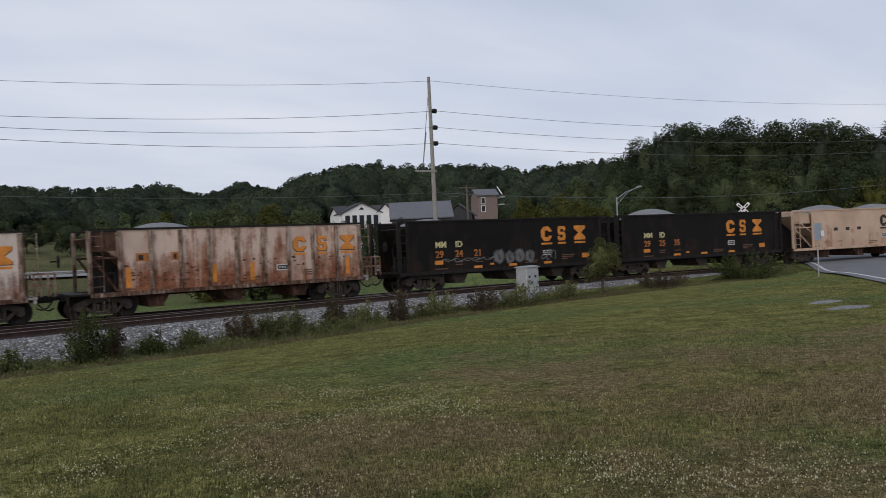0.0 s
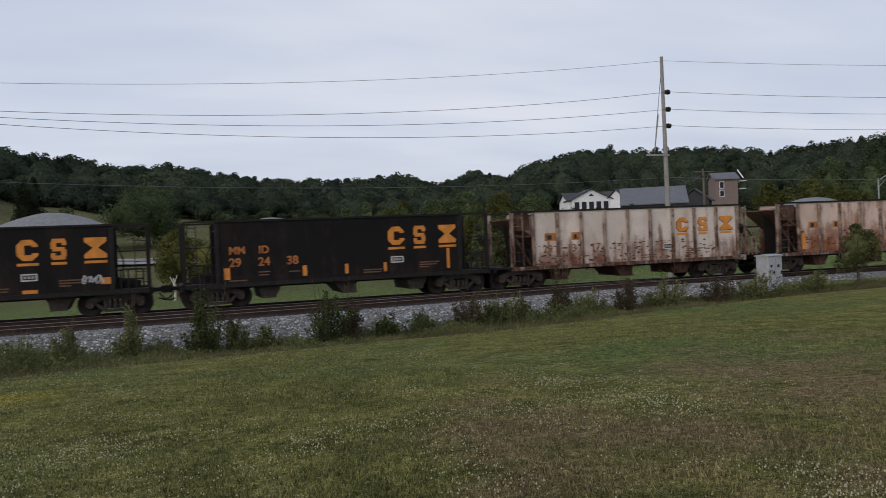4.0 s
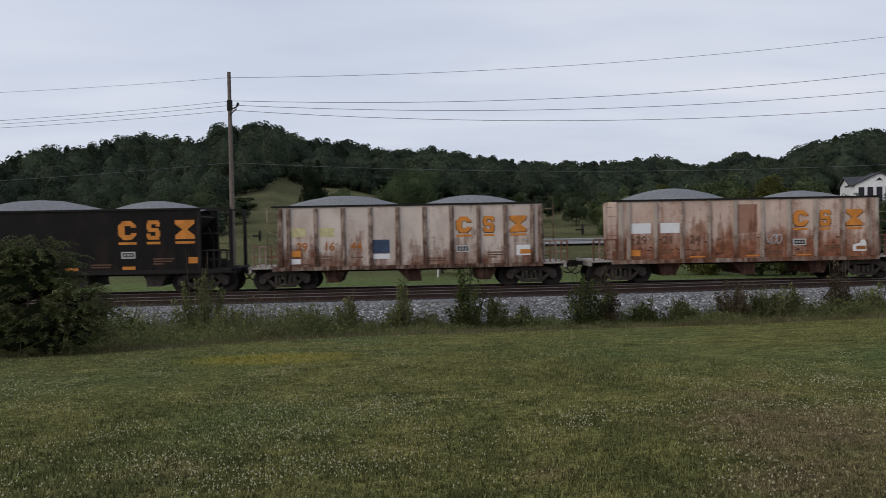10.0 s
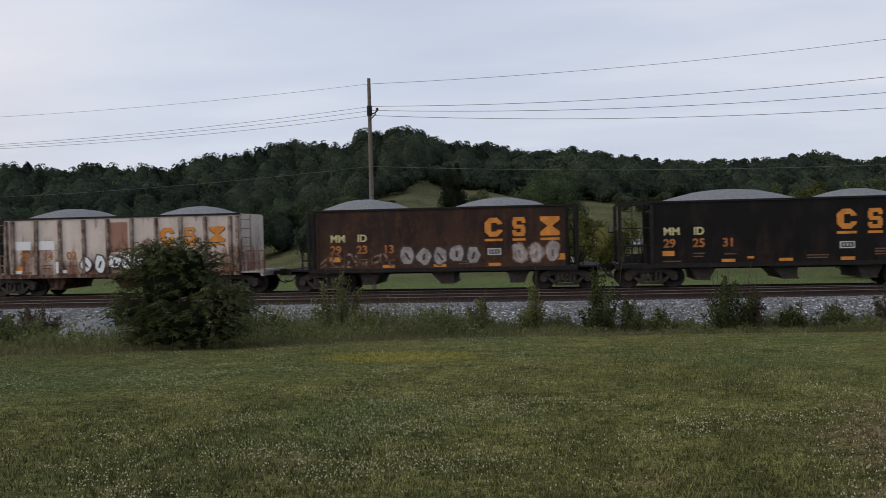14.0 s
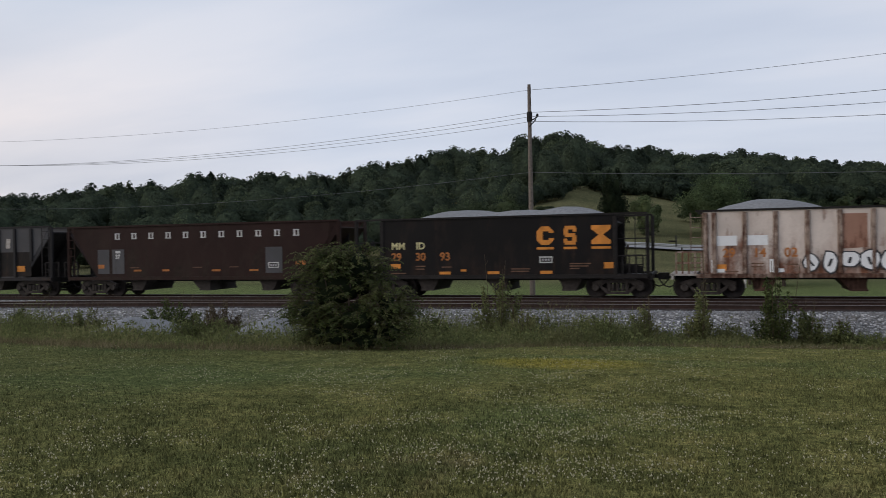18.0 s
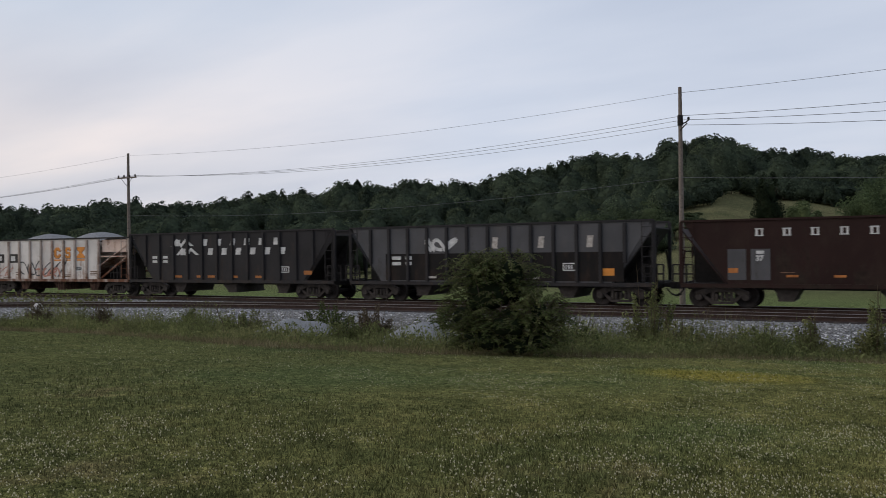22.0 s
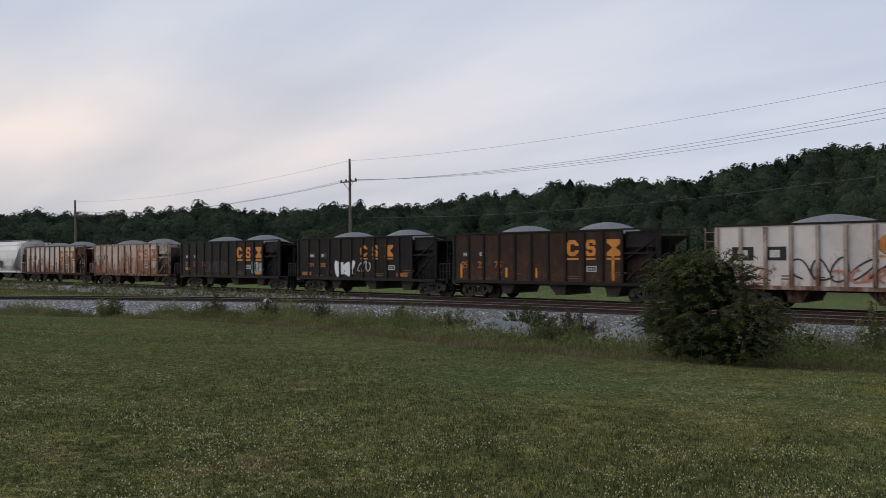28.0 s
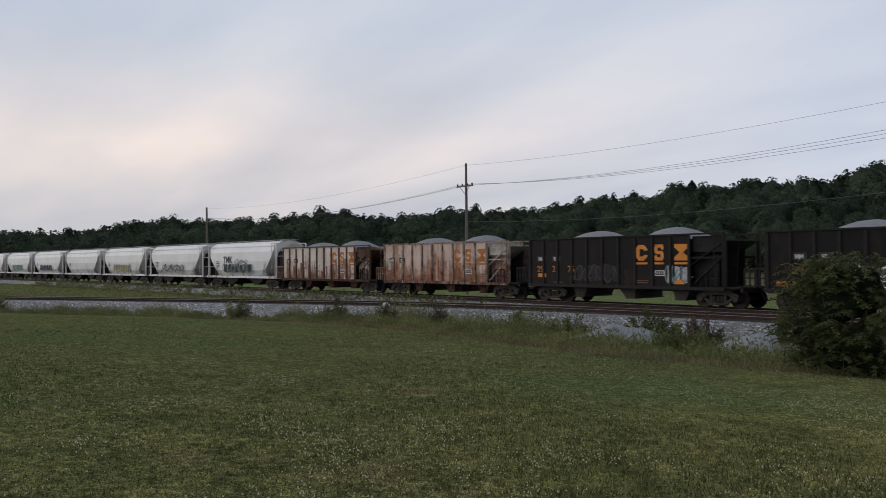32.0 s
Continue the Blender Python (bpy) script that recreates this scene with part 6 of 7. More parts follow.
def frond_bush(x, y, h, lobes, mat, tip_mat, label, seed, n=1500):
    """A dense bush of arching fronds, each a bent stalk with two rows of leaflets; lobes: (x, y, z, radius)."""
    rng = np.random.default_rng(seed)
    t = thing("bush", label, "bush", pose(x, y, ground_z(x, y) - 0.05))
    trunk = Build()
    for i in range(9):
        a = rng.uniform(0, 6.28)
        trunk.tube([(0.1 * math.cos(a), 0.1 * math.sin(a), -0.1), (0.35 * math.cos(a), 0.35 * math.sin(a), h * 0.35), (0.6 * math.cos(a), 0.6 * math.sin(a), h * 0.7)], [0.04, 0.03, 0.012], 5)
    part("trunk", trunk, BARK, t)
    stalks, green, pale = Build(), [], []
    for i in range(n):
        lx, ly, lz, lr = lobes[int(rng.integers(len(lobes)))]
        d = rng.normal(size=3)
        d[2] = abs(d[2]) * 1.2 - 0.55
        d /= np.linalg.norm(d)
        p0 = np.array([lx, ly, lz]) + d * lr * rng.uniform(0.50, 0.88)
        L = rng.uniform(0.36, 0.80)
        flat = np.array([d[0], d[1], 0]) / max(0.2, math.hypot(d[0], d[1]))
        u = np.linspace(0, 1, 13)
        rise = 0.55 + 0.7 * max(0, d[2])
        pts = p0 + np.outer(u, flat * 0.75 * L) + np.outer(rise * u - (rise * 0.75 + 0.1) * u * u, (0, 0, L))
        pts[:, 2] = np.maximum(pts[:, 2], 0.05)
        stalks.tube([pts[0], pts[6], pts[12]], [0.008, 0.006, 0.003], 3)
        side = np.array([-flat[1], flat[0], 0])
        s = rng.uniform(0.055, 0.095)
        for k in (-1, 1):
            a = pts[1:] - side * 0.0
            out = side * k * s * (1.05 - 0.6 * np.abs(u[1:, None] - 0.4)) + (0, 0, -0.35 * s) + rng.normal(size=(12, 3)) * 0.018
            w = np.gradient(pts, axis=0)[1:] * 0.42
            q = np.stack([a, a + out * 0.5 + w, a + out, a + out * 0.5 - w], 1).reshape(-1, 3)
            (pale if d[2] > 0.3 and rng.random() < 0.5 else green).append(q)
    part("stalk", stalks, BARK, t)
    part("foliage", leaf_mesh("foliage", np.concatenate(green), mat), None, t)
    part("pale_foliage", leaf_mesh("pale_foliage", np.concatenate(pale), tip_mat), None, t, "yellowish upper leaves")
    # cores in the dark cedar green: shade inside the bush put in as colour
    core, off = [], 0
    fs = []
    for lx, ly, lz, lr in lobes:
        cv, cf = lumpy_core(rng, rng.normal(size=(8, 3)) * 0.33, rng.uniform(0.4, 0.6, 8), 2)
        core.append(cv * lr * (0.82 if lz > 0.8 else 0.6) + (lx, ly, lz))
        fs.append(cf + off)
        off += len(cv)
    part("inner_foliage", mesh_np("inner_foliage", np.concatenate(core), np.concatenate(fs), LEAF_CEDAR_AND_SHADE), None, t)
    return t


x, y = bearing(25.9, 20.8)
frond_bush(x, y, 2.9, ((0, 0, 1.6, 1.05), (0.45, 0.1, 2.0, 0.75), (-0.5, 0, 1.9, 0.75), (-0.75, 0.1, 0.95, 0.75), (0.5, -0.2, 0.9, 0.85), (1.25, 0.1, 1.05, 0.62), (1.3, 0, 0.5, 0.6), (0, -0.3, 0.5, 0.8), (-0.2, 0, 2.05, 0.5), (-0.5, 0, 0.4, 0.7), (0.7, -0.2, 0.4, 0.75)),
           LEAF_BUSH, LEAF_TIP, "big ragged green bush with arching fronds beside the lawn", 201)


def weed_bush(x, c, h, w, mat, label, seed, leaf=0.10):
    """A many-stemmed weed or sapling: leafy upright shoots of uneven height from one root."""
    rng = np.random.default_rng(seed)
    y = near_line(x) - c
    t = thing("weed_bush", label, "bush", pose(x, y, ground_z(x, y) - 0.03), group="bushes beside the ballast")
    stems, vs = Build(), []
    h, w = h * 1.22, w * 1.3
    n = int(12 + 20 * w)
    for i in range(n):
        a = rng.uniform(0, 6.28)
        q = w * math.sqrt(rng.random())
        top = h * rng.uniform(0.45, 1.05) * (1 - 0.45 * (q / w) ** 2)
        tip = np.array([q * math.cos(a), q * math.sin(a), top])
        mid = tip * (0.72, 0.72, 0.5)
        stems.tube([(0.25 * tip[0], 0.25 * tip[1], 0), mid, tip], [0.012, 0.009, 0.004], 3)
        m = int(26 + 60 * top)
        u = rng.uniform(0.12, 1.02, m)
        p = np.outer((1 - u) ** 2, (0.25 * tip[0], 0.25 * tip[1], 0)) + np.outer(2 * u * (1 - u), mid) + np.outer(u ** 2, tip)
        d = rng.normal(size=(m, 3)) * (1, 1, 0.35)
        d /= np.linalg.norm(d, axis=1)[:, None]
        p += d * (0.05 + 0.11 * (1.3 - u[:, None]) * rng.uniform(0.4, 1.2, (m, 1)))
        vs.append(quads(rng, p, d * 0.4 + (0, 0, 0.8), leaf, 0.6, 0.5))
    part("stem", stems, BARK, t)
    part("foliage", leaf_mesh("foliage", np.concatenate(vs), mat), None, t)
    for i in range(int(rng.integers(2, 6))):
        a, q, top = rng.uniform(0, 6.28), w * rng.uniform(0.3, 1.2), h * rng.uniform(0.95, 1.3)
        x1, y1 = q * math.cos(a), q * math.sin(a)
        st = Build().tube([(x1 * 0.4, y1 * 0.4, 0), (x1 * 0.8, y1 * 0.8, top * 0.6), (x1, y1, top)], [0.011, 0.009, 0.006], 3)
        for j in range(4):
            z1, f = top * (0.55 + 0.11 * j), 0.8 + 0.05 * j
            e = rng.uniform(0, 6.28)
            st.tube([(x1 * f, y1 * f, z1), (x1 * f + 0.14 * math.cos(e), y1 * f + 0.14 * math.sin(e), z1 + 0.16)], [0.006, 0.004], 3)
        part("dry_stalk", st, LEAF_DRY, t, "bare brown stalk")
    return t


UPRIGHT, DRIED = "upright leafy weed bush beside the ballast", "brown dried weed bush beside the ballast"
for i, (x, c, h, w, mat, label) in enumerate((
        (-6.95, 4.9, 1.95, 0.72, LEAF_WEED, "leafy yellowish-green sapling among the weeds"),
        (-5.9, 5.6, 1.0, 0.7, LEAF_WEED, UPRIGHT), (-3.6, 5.4, 0.95, 0.8, LEAF_WEED, UPRIGHT), (-2.2, 4.7, 1.15, 0.35, LEAF_WEED, UPRIGHT),
        (-0.57, 4.6, 1.45, 0.34, LEAF_WEED, "thin upright weed bush beside the ballast"),
        (1.65, 4.4, 1.75, 0.55, LEAF_BUSH, "tall leafy weed bush with pale tops beside the ballast"), (2.6, 4.3, 1.0, 0.4, LEAF_WEED, UPRIGHT), (3.6, 4.2, 0.7, 0.4, LEAF_WEED, UPRIGHT),
        (5.72, 4.4, 1.7, 0.66, LEAF_BUSH, "dense dark weed bush beside the ballast"), (6.5, 4.3, 1.3, 0.35, LEAF_DRY, DRIED), (7.9, 4.2, 0.85, 0.35, LEAF_BUSH, UPRIGHT), (9.2, 4.2, 0.8, 0.4, LEAF_WEED, UPRIGHT),
        (10.95, 4.5, 1.35, 0.55, LEAF_DRY, DRIED), (12.0, 4.6, 1.0, 0.45, LEAF_BUSH, UPRIGHT), (12.9, 4.6, 1.2, 0.45, LEAF_WEED, UPRIGHT),
        (14.85, 4.7, 1.75, 0.4, LEAF_DRY, "tall bare brown stalks beside the ballast"), (16.2, 4.7, 1.0, 0.6, LEAF_WEED, UPRIGHT), (17.9, 4.8, 1.2, 0.5, LEAF_DRY, DRIED), (19.6, 5.0, 1.3, 0.8, LEAF_WEED, UPRIGHT),
        (22.0, 5.4, 1.1, 0.6, LEAF_DRY, DRIED), (24.2, 5.6, 1.0, 0.9, LEAF_WEED, UPRIGHT), (27.0, 5.4, 1.0, 0.7, LEAF_WEED, UPRIGHT),
        (34.0, 5.0, 1.0, 1.1, LEAF_DRY, DRIED), (40.4, 4.8, 1.5, 1.75, LEAF_BUSH, "wide green weed bush near the crossing"),
        (-9.2, 6.6, 1.0, 0.9, LEAF_BUSH, "low leafy growth beside the big bush"), (-13.6, 6.2, 1.1, 0.9, LEAF_BUSH, "low leafy growth beside the big bush"), (-15.5, 9.0, 0.8, 0.8, LEAF_WEED, "low leafy growth beside the big bush"),
        (-17.4, 5.0, 1.2, 0.6, LEAF_DRY, DRIED), (-19.5, 4.9, 1.3, 0.85, LEAF_BUSH, "low round green shrub at the foot of the ballast"), (-23.5, 5.2, 1.0, 0.8, LEAF_WEED, UPRIGHT), (-26.4, 4.6, 0.9, 0.35, LEAF_BUSH, UPRIGHT),
        (-31.0, 4.6, 1.0, 0.5, LEAF_DRY, DRIED), (-34.2, 4.6, 1.2, 0.45, LEAF_DRY, DRIED), (-37.3, 4.6, 1.3, 0.5, LEAF_DRY, DRIED), (-43.0, 5.0, 1.2, 0.7, LEAF_WEED, "tall brush beside the spur"), (-60.0, 6.0, 1.6, 1.2, LEAF_WEED, "tall brush beside the spur"))):
    weed_bush(x, c, h, w, mat, label, 300 + i)
x, y = bearing(-46.9, 41.0)
make_tree("weed_bush", x, y, 3.0, 1.15, LEAF_TIP, "small green tree-like bush beside the track", 390, n=4200, lobes=16, leaf=0.10, low=0.22, category="bush", group="bushes beside the ballast", stems=5, wild=0.7)


# ---- weeds, grass, clover, stones ----
# spilled gravel beside the ballast: bearing, distance, half width, half depth, height
APRONS = ((30.4, 28.0, 2.0, 3.4, 0.75), (39.6, 31.2, 1.9, 3.0, 0.75))


def weed_strip():
    """Rank weeds between the ballast and the mown lawn, tallest at the foot of the bank."""
    rng = np.random.default_rng(41)
    n = 150000
    x = rng.uniform(-72, 46, n)
    e = np.array([weed_edge(v) for v in x])
    u = rng.random(n) ** 1.25
    c = 3.3 + (e + rng.normal(0, 0.25, n) - 3.3) * u
    y = np.array([near_line(v) for v in x]) - c
    lump = np.array([noise.noise((a * 0.45, b * 0.6, 3.1)) + 0.7 * noise.noise((a * 1.6, b * 1.9, 9.0)) for a, b in zip(x, y)])
    keep = lump + rng.normal(0, 0.25, n) > -0.42
    for b, r, w, d, h in APRONS:
        ax, ay = bearing(b, r)
        keep &= (((x - ax) / (w * 0.95)) ** 2 + ((y - ay) / (d * 0.9)) ** 2 > 1) | (rng.random(n) < 0.06)
    x, y, c, u, lump, e = (v[keep] for v in (x, y, c, u, lump, e))
    n = len(x)
    z = np.array([ground_z(a, b) for a, b in zip(x, y)])
    wide = np.clip((e - 3.6) / 3.5, 0.25, 1)
    h = (0.36 + 0.95 * np.clip(lump + 0.35, 0, 1.3)) * rng.uniform(0.4, 1.1, n) * (1.15 - 0.72 * u) * wide
    h *= np.interp(x, [14, 22], [1.0, 0.5])
    h *= np.where((x > -24) & (x < -13) & (c < 9), 0.5, 1.0)
    p = np.stack([x, y, z + h * rng.uniform(0.1, 1, n)], 1)
    v = quads(rng, p, np.tile([0, -0.5, 0.8], (n, 1)), 0.11, 0.8, 0.5)
    tagged(new("weeds", leaf_mesh("weeds", v, LEAF_WEED)), "rank green weeds between the ballast and the lawn", "weeds", kind="stuff")
    blades(rng, x[:26000], y[:26000], z[:26000], h[:26000] * 1.4 + 0.05, 0.012, "tall_grass", LEAF_WEED, "tall uncut grass along the ballast", 2)
    m = 2600
    k = rng.integers(0, n, m)
    blades(rng, x[k], y[k] + 0.2, z[k], rng.uniform(0.4, 1.1, m) * wide[k], 0.010, "dry_stalks", LEAF_DRY, "brown dry weed stalks", 1)
    # a ragged dry fringe where the mower stops
    m = 22000
    x = rng.uniform(-60, 40, m)
    c = np.array([weed_edge(v) for v in x]) + rng.normal(0.35, 0.45, m)
    y = np.array([near_line(v) for v in x]) - c
    z = np.array([ground_z(a, b) for a, b in zip(x, y)])
    blades(rng, x, y, z, rng.uniform(0.06, 0.24, m), 0.008, "dry_fringe", DRYGRASS, "ragged dry grass along the edge of the lawn", 2)


def blades(rng, x, y, z, h, width, name, mat, label, per=3):
    """Leaning blades of grass, a pointed sliver each."""
    x, y, z, h = (np.repeat(a, per) for a in (x, y, z, h))
    n = len(x)
    a = rng.uniform(0, 6.283, n)
    x = x + rng.normal(0, 0.02, n)
    y = y + rng.normal(0, 0.02, n)
    lean = rng.uniform(0.1, 0.9, n) * h
    la = rng.uniform(0, 6.283, n)
    w = width * rng.uniform(0.6, 1.3, n)
    hh = h * rng.uniform(0.6, 1.1, n)
    v = np.stack([np.stack([x - np.cos(a) * w, y - np.sin(a) * w, z - 0.01], 1), np.stack([x + np.cos(a) * w, y + np.sin(a) * w, z - 0.01], 1),
                  np.stack([x + lean * np.cos(la), y + lean * np.sin(la), z + hh], 1)], 1).reshape(-1, 3)
    return tagged(new(name, mesh_np(name, v, np.arange(3 * n).reshape(-1, 3), mat)), label, "grass", kind="stuff")


weed_strip()


def far_weeds():
    """Low weeds over the ballast shoulder and between the tracks where they part."""
    rng = np.random.default_rng(59)
    n = 16000
    x = rng.uniform(-125, -36, n)
    yt, ys = np.array([track_y(v) for v in x]), np.array([spur_y(v) for v in x])
    gap = yt - ys
    y = np.where(rng.random(n) < 0.6, yt - rng.uniform(1.9, 4.2, n), ys + 2.2 + rng.random(n) * np.maximum(gap - 5, 0.2))
    keep = (gap > 4.6) & (np.array([noise.noise((a * 0.5, b * 0.7, 1.0)) for a, b in zip(x, y)]) > -0.25)
    x, y, yt = x[keep], y[keep], yt[keep]
    n = len(x)
    z = np.where(yt - y < 4.2, np.interp(yt - y, [1.7, 2.1, 3.5, 4.2], [-0.155, -0.20, -0.88, -0.95]), -0.7)
    h = rng.uniform(0.12, 0.5, n)
    p = np.stack([x, y, z + h * rng.uniform(0.2, 1, n)], 1)
    tagged(new("track_weeds", leaf_mesh("track_weeds", quads(rng, p, np.tile([0, -0.5, 0.8], (n, 1)), 0.2, 0.8, 0.5), LEAF_WEED)), "low weeds growing over the ballast between the tracks", "weeds", kind="stuff")


far_weeds()


def lawn_points(rng, n, r0, r1, power=1.0):
    b = np.radians(rng.uniform(-70, 86, n))
    r = r0 * (r1 / r0) ** (rng.uniform(0, 1, n) ** power)
    x, y = -r * np.sin(b), r * np.cos(b)
    keep = np.array([b_ < near_line(a) - weed_edge(a) + 0.1 and not on_road(a, b_) for a, b_ in zip(x, y)])
    x, y = x[keep], y[keep]
    z = np.array([ground_z(a, b_) for a, b_ in zip(x, y)])
    z = z + np.array([0.05 * noise.noise((a * 0.15, b_ * 0.15, 0)) for a, b_ in zip(x, y)])
    return x, y, z


ROAD = [(-14.0, -19.0), (8.0, -4.0), (27.0, 8.6), (40.0, 17.6), (52.0, 26.2), (61.5, 32.6), (74.0, 41.0), (95.0, 55.0)]


def on_road(x, y, half=3.7):
    for (ax, ay), (bx, by) in zip(ROAD, ROAD[1:]):
        d2 = (bx - ax) ** 2 + (by - ay) ** 2
        t = max(0, min(1, ((x - ax) * (bx - ax) + (y - ay) * (by - ay)) / d2))
        if (x - ax - t * (bx - ax)) ** 2 + (y - ay - t * (by - ay)) ** 2 < half * half:
            return True
    return False


def grow_lawn():
    rng = np.random.default_rng(43)
    x, y, z = lawn_points(rng, 140000, 5.0, 36.0, 1.0)
    r = np.hypot(x, y)
    lush = np.array([noise.noise((a * 0.22, b * 0.22, 5.0)) for a, b in zip(x, y)])
    h = (0.018 + 0.032 * np.clip(lush + 0.35, 0, 1)) * rng.uniform(0.6, 1.5, len(x))
    blades(rng, x, y, z, h, 0.0045 + 0.0002 * r.mean(), "lawn_grass", BLADE, "short mown lawn grass with uneven patches", 3)
    # clover in drifts
    x, y, z = lawn_points(rng, 120000, 5.0, 30.0, 0.9)
    drift = np.array([0.55 * noise.noise((a * 0.30, b * 0.30, 11.0)) + 0.7 * noise.noise((a * 1.1, b * 1.1, 2.0)) - 0.055 * max(0.0, a - 2) for a, b in zip(x, y)])
    keep = drift + rng.normal(0, 0.25, len(x)) > 0.24 + 0.012 * np.maximum(0, -x)
    x, y, z = x[keep], y[keep], z[keep]
    n = len(x)
    s = rng.uniform(0.004, 0.0085, n)
    hz = z + rng.uniform(0.05, 0.10, n)
    o = np.array([(1, 0, -0.5), (-0.5, 0.87, -0.5), (-0.5, -0.87, -0.5), (0, 0, 1.1)]) * 1.15
    v = (np.stack([x, y, hz], 1)[:, None, :] + o[None] * s[:, None, None]).reshape(-1, 3)
    f = np.array([(0, 1, 3), (1, 2, 3), (2, 0, 3), (1, 0, 2)])
    f = (f[None] + 4 * np.arange(n)[:, None, None]).reshape(-1, 3)
    tagged(new("clover_flowers", mesh_np("clover_flowers", v, f, CLOVER)), "small white clover blossoms scattered over the lawn", "flowers", kind="stuff")


grow_lawn()


def ballast_stones():
    rng = np.random.default_rng(47)
    n = 16000
    x = rng.uniform(-62, 42, n)
    c = rng.uniform(1.75, 3.7, n)
    y = np.array([near_line(v) for v in x]) - c
    z = np.interp(c, [1.75, 2.1, 3.5, 3.9], [-0.155, -0.20, -0.88, -1.3])
    s = rng.uniform(0.025, 0.065, n)
    o = np.array([(1, 0, 0), (0, 1, 0), (-1, 0, 0), (0, -1, 0), (0, 0, 0.8), (0, 0, -0.8)])
    o = o[None] * rng.uniform(0.6, 1.25, (n, 6, 1))
    a = rng.uniform(0, 6.28, n)
    ca, sa = np.cos(a)[:, None], np.sin(a)[:, None]
    q = np.stack([o[..., 0] * ca - o[..., 1] * sa, o[..., 0] * sa + o[..., 1] * ca, o[..., 2]], 2)
    v = (np.stack([x, y, z + 0.01], 1)[:, None, :] + q * s[:, None, None]).reshape(-1, 3)
    f = np.array([(0, 1, 4), (1, 2, 4), (2, 3, 4), (3, 0, 4), (1, 0, 5), (2, 1, 5), (3, 2, 5), (0, 3, 5)])
    f = (f[None] + 6 * np.arange(n)[:, None, None]).reshape(-1, 3)
    tagged(new("ballast_stones", mesh_np("ballast_stones", v, f, STONE)), "loose grey ballast stones on the bank", "stones", kind="stuff")


ballast_stones()


def heap(name, x, y, w, d, h, label, seed):
    b = Build()
    n, m = 14, 24
    v = [(0, 0, h)]
    for i in range(1, n + 1):
        for j in range(m):
            a, t = 6.283 * j / m, i / n
            k = 1 + 0.15 * noise.noise((math.cos(a) * 1.5, math.sin(a) * 1.5, seed))
            v.append((w * t * k * math.cos(a), d * t * k * math.sin(a), h * (1 - t ** 1.6) ** 1.3 + 0.16 * noise.noise((t * 3 * math.cos(a), t * 3 * math.sin(a), seed)) - 0.25 * (t > 0.99)))
    f = [(0, 1 + j, 1 + (j + 1) % m) for j in range(m)]
    f += [(1 + (i - 1) * m + j, 1 + i * m + j, 1 + i * m + (j + 1) % m, 1 + (i - 1) * m + (j + 1) % m) for i in range(1, n) for j in range(m)]
    thing(name, label, "mound", pose(x, y, ground_z(x, y) - 0.05), shape=b.add(v, f), mats=AGGREGATE, smooth=True, group="gravel mounds")


for (b, r, w, d, h), seed in zip(APRONS, (1, 2)):
    heap("spoil_mound", *bearing(b, r), w, d, h, "low heap of fine grey gravel spilled beside the ballast", seed)


# ---- road and crossing ----
def ribbon(line, offsets, lift):
    b = Build()
    rows = []
    for i, (x, y) in enumerate(line):
        ax, ay = line[max(0, i - 1)]
        bx, by = line[min(len(line) - 1, i + 1)]
        d = math.hypot(bx - ax, by - ay)
        nx, ny = -(by - ay) / d, (bx - ax) / d
        for o in offsets:
            px, py = x + nx * o, y + ny * o
            rows.append((px, py, max(ground_z(px, py), -0.2 if abs(py - track_y(px)) < 5 else -9) + lift))
    n = len(offsets)
    return b.add(rows, [(i * n + j, (i + 1) * n + j, (i + 1) * n + j + 1, i * n + j + 1) for i in range(len(line) - 1) for j in range(n - 1)])


def fine(line, step=1.2):
    out = []
    for (ax, ay), (bx, by) in zip(line, line[1:]):
        n = max(1, int(math.hypot(bx - ax, by - ay) / step))
        out += [(ax + (bx - ax) * i / n, ay + (by - ay) * i / n) for i in range(n)]
    return out + [line[-1]]


ROADLINE = fine(ROAD)
road = thing("road", "worn grey asphalt road leading over the crossing", "road", kind="structure", shape=ribbon(ROADLINE, (-3.5, -1.8, 0, 1.8, 3.5), 0.06), mats=ASPHALT, smooth=True)
part("edge_line", ribbon(ROADLINE[:-30], (2.95, 3.10), 0.066), PAINTLINE, road, "worn white edge line")
part("edge_line", ribbon(ROADLINE, (-3.10, -2.95), 0.066), PAINTLINE, road, "worn white edge line")
far = fine([(-16, 99), (8, 96), (34, 92), (60, 86)], 3)
road2 = thing("far_road", "pale road beyond the field", "road", kind="structure", shape=ribbon(far, (-2.6, 0, 2.6), 0.25), mats=PALEROAD, smooth=True)


def guard_rail():
    g = thing("guard_rail", "pale steel guard rail along the far road", "guard rail")
    line = [(x, y - 3.0) for x, y in far]
    b = Build()
    rows = []
    for x, y in line:
        z = ground_z(x, y) + 0.55
        rows += [(x, y, z), (x, y - 0.06, z + 0.1), (x, y, z + 0.17), (x, y - 0.06, z + 0.24), (x, y, z + 0.34)]
    b.add(rows, [(i * 5 + j, (i + 1) * 5 + j, (i + 1) * 5 + j + 1, i * 5 + j + 1) for i in range(len(line) - 1) for j in range(4)])
    part("beam", b, GALV, g)
    p = Build().box(-0.08, 0.08, 0.02, 0.2, -0.3, 0.85).mesh("guard_post", TIE)
    for x, y in line[::2]:
        part("post", p, None, g, m=pose(x, y, ground_z(x, y)))


guard_rail()


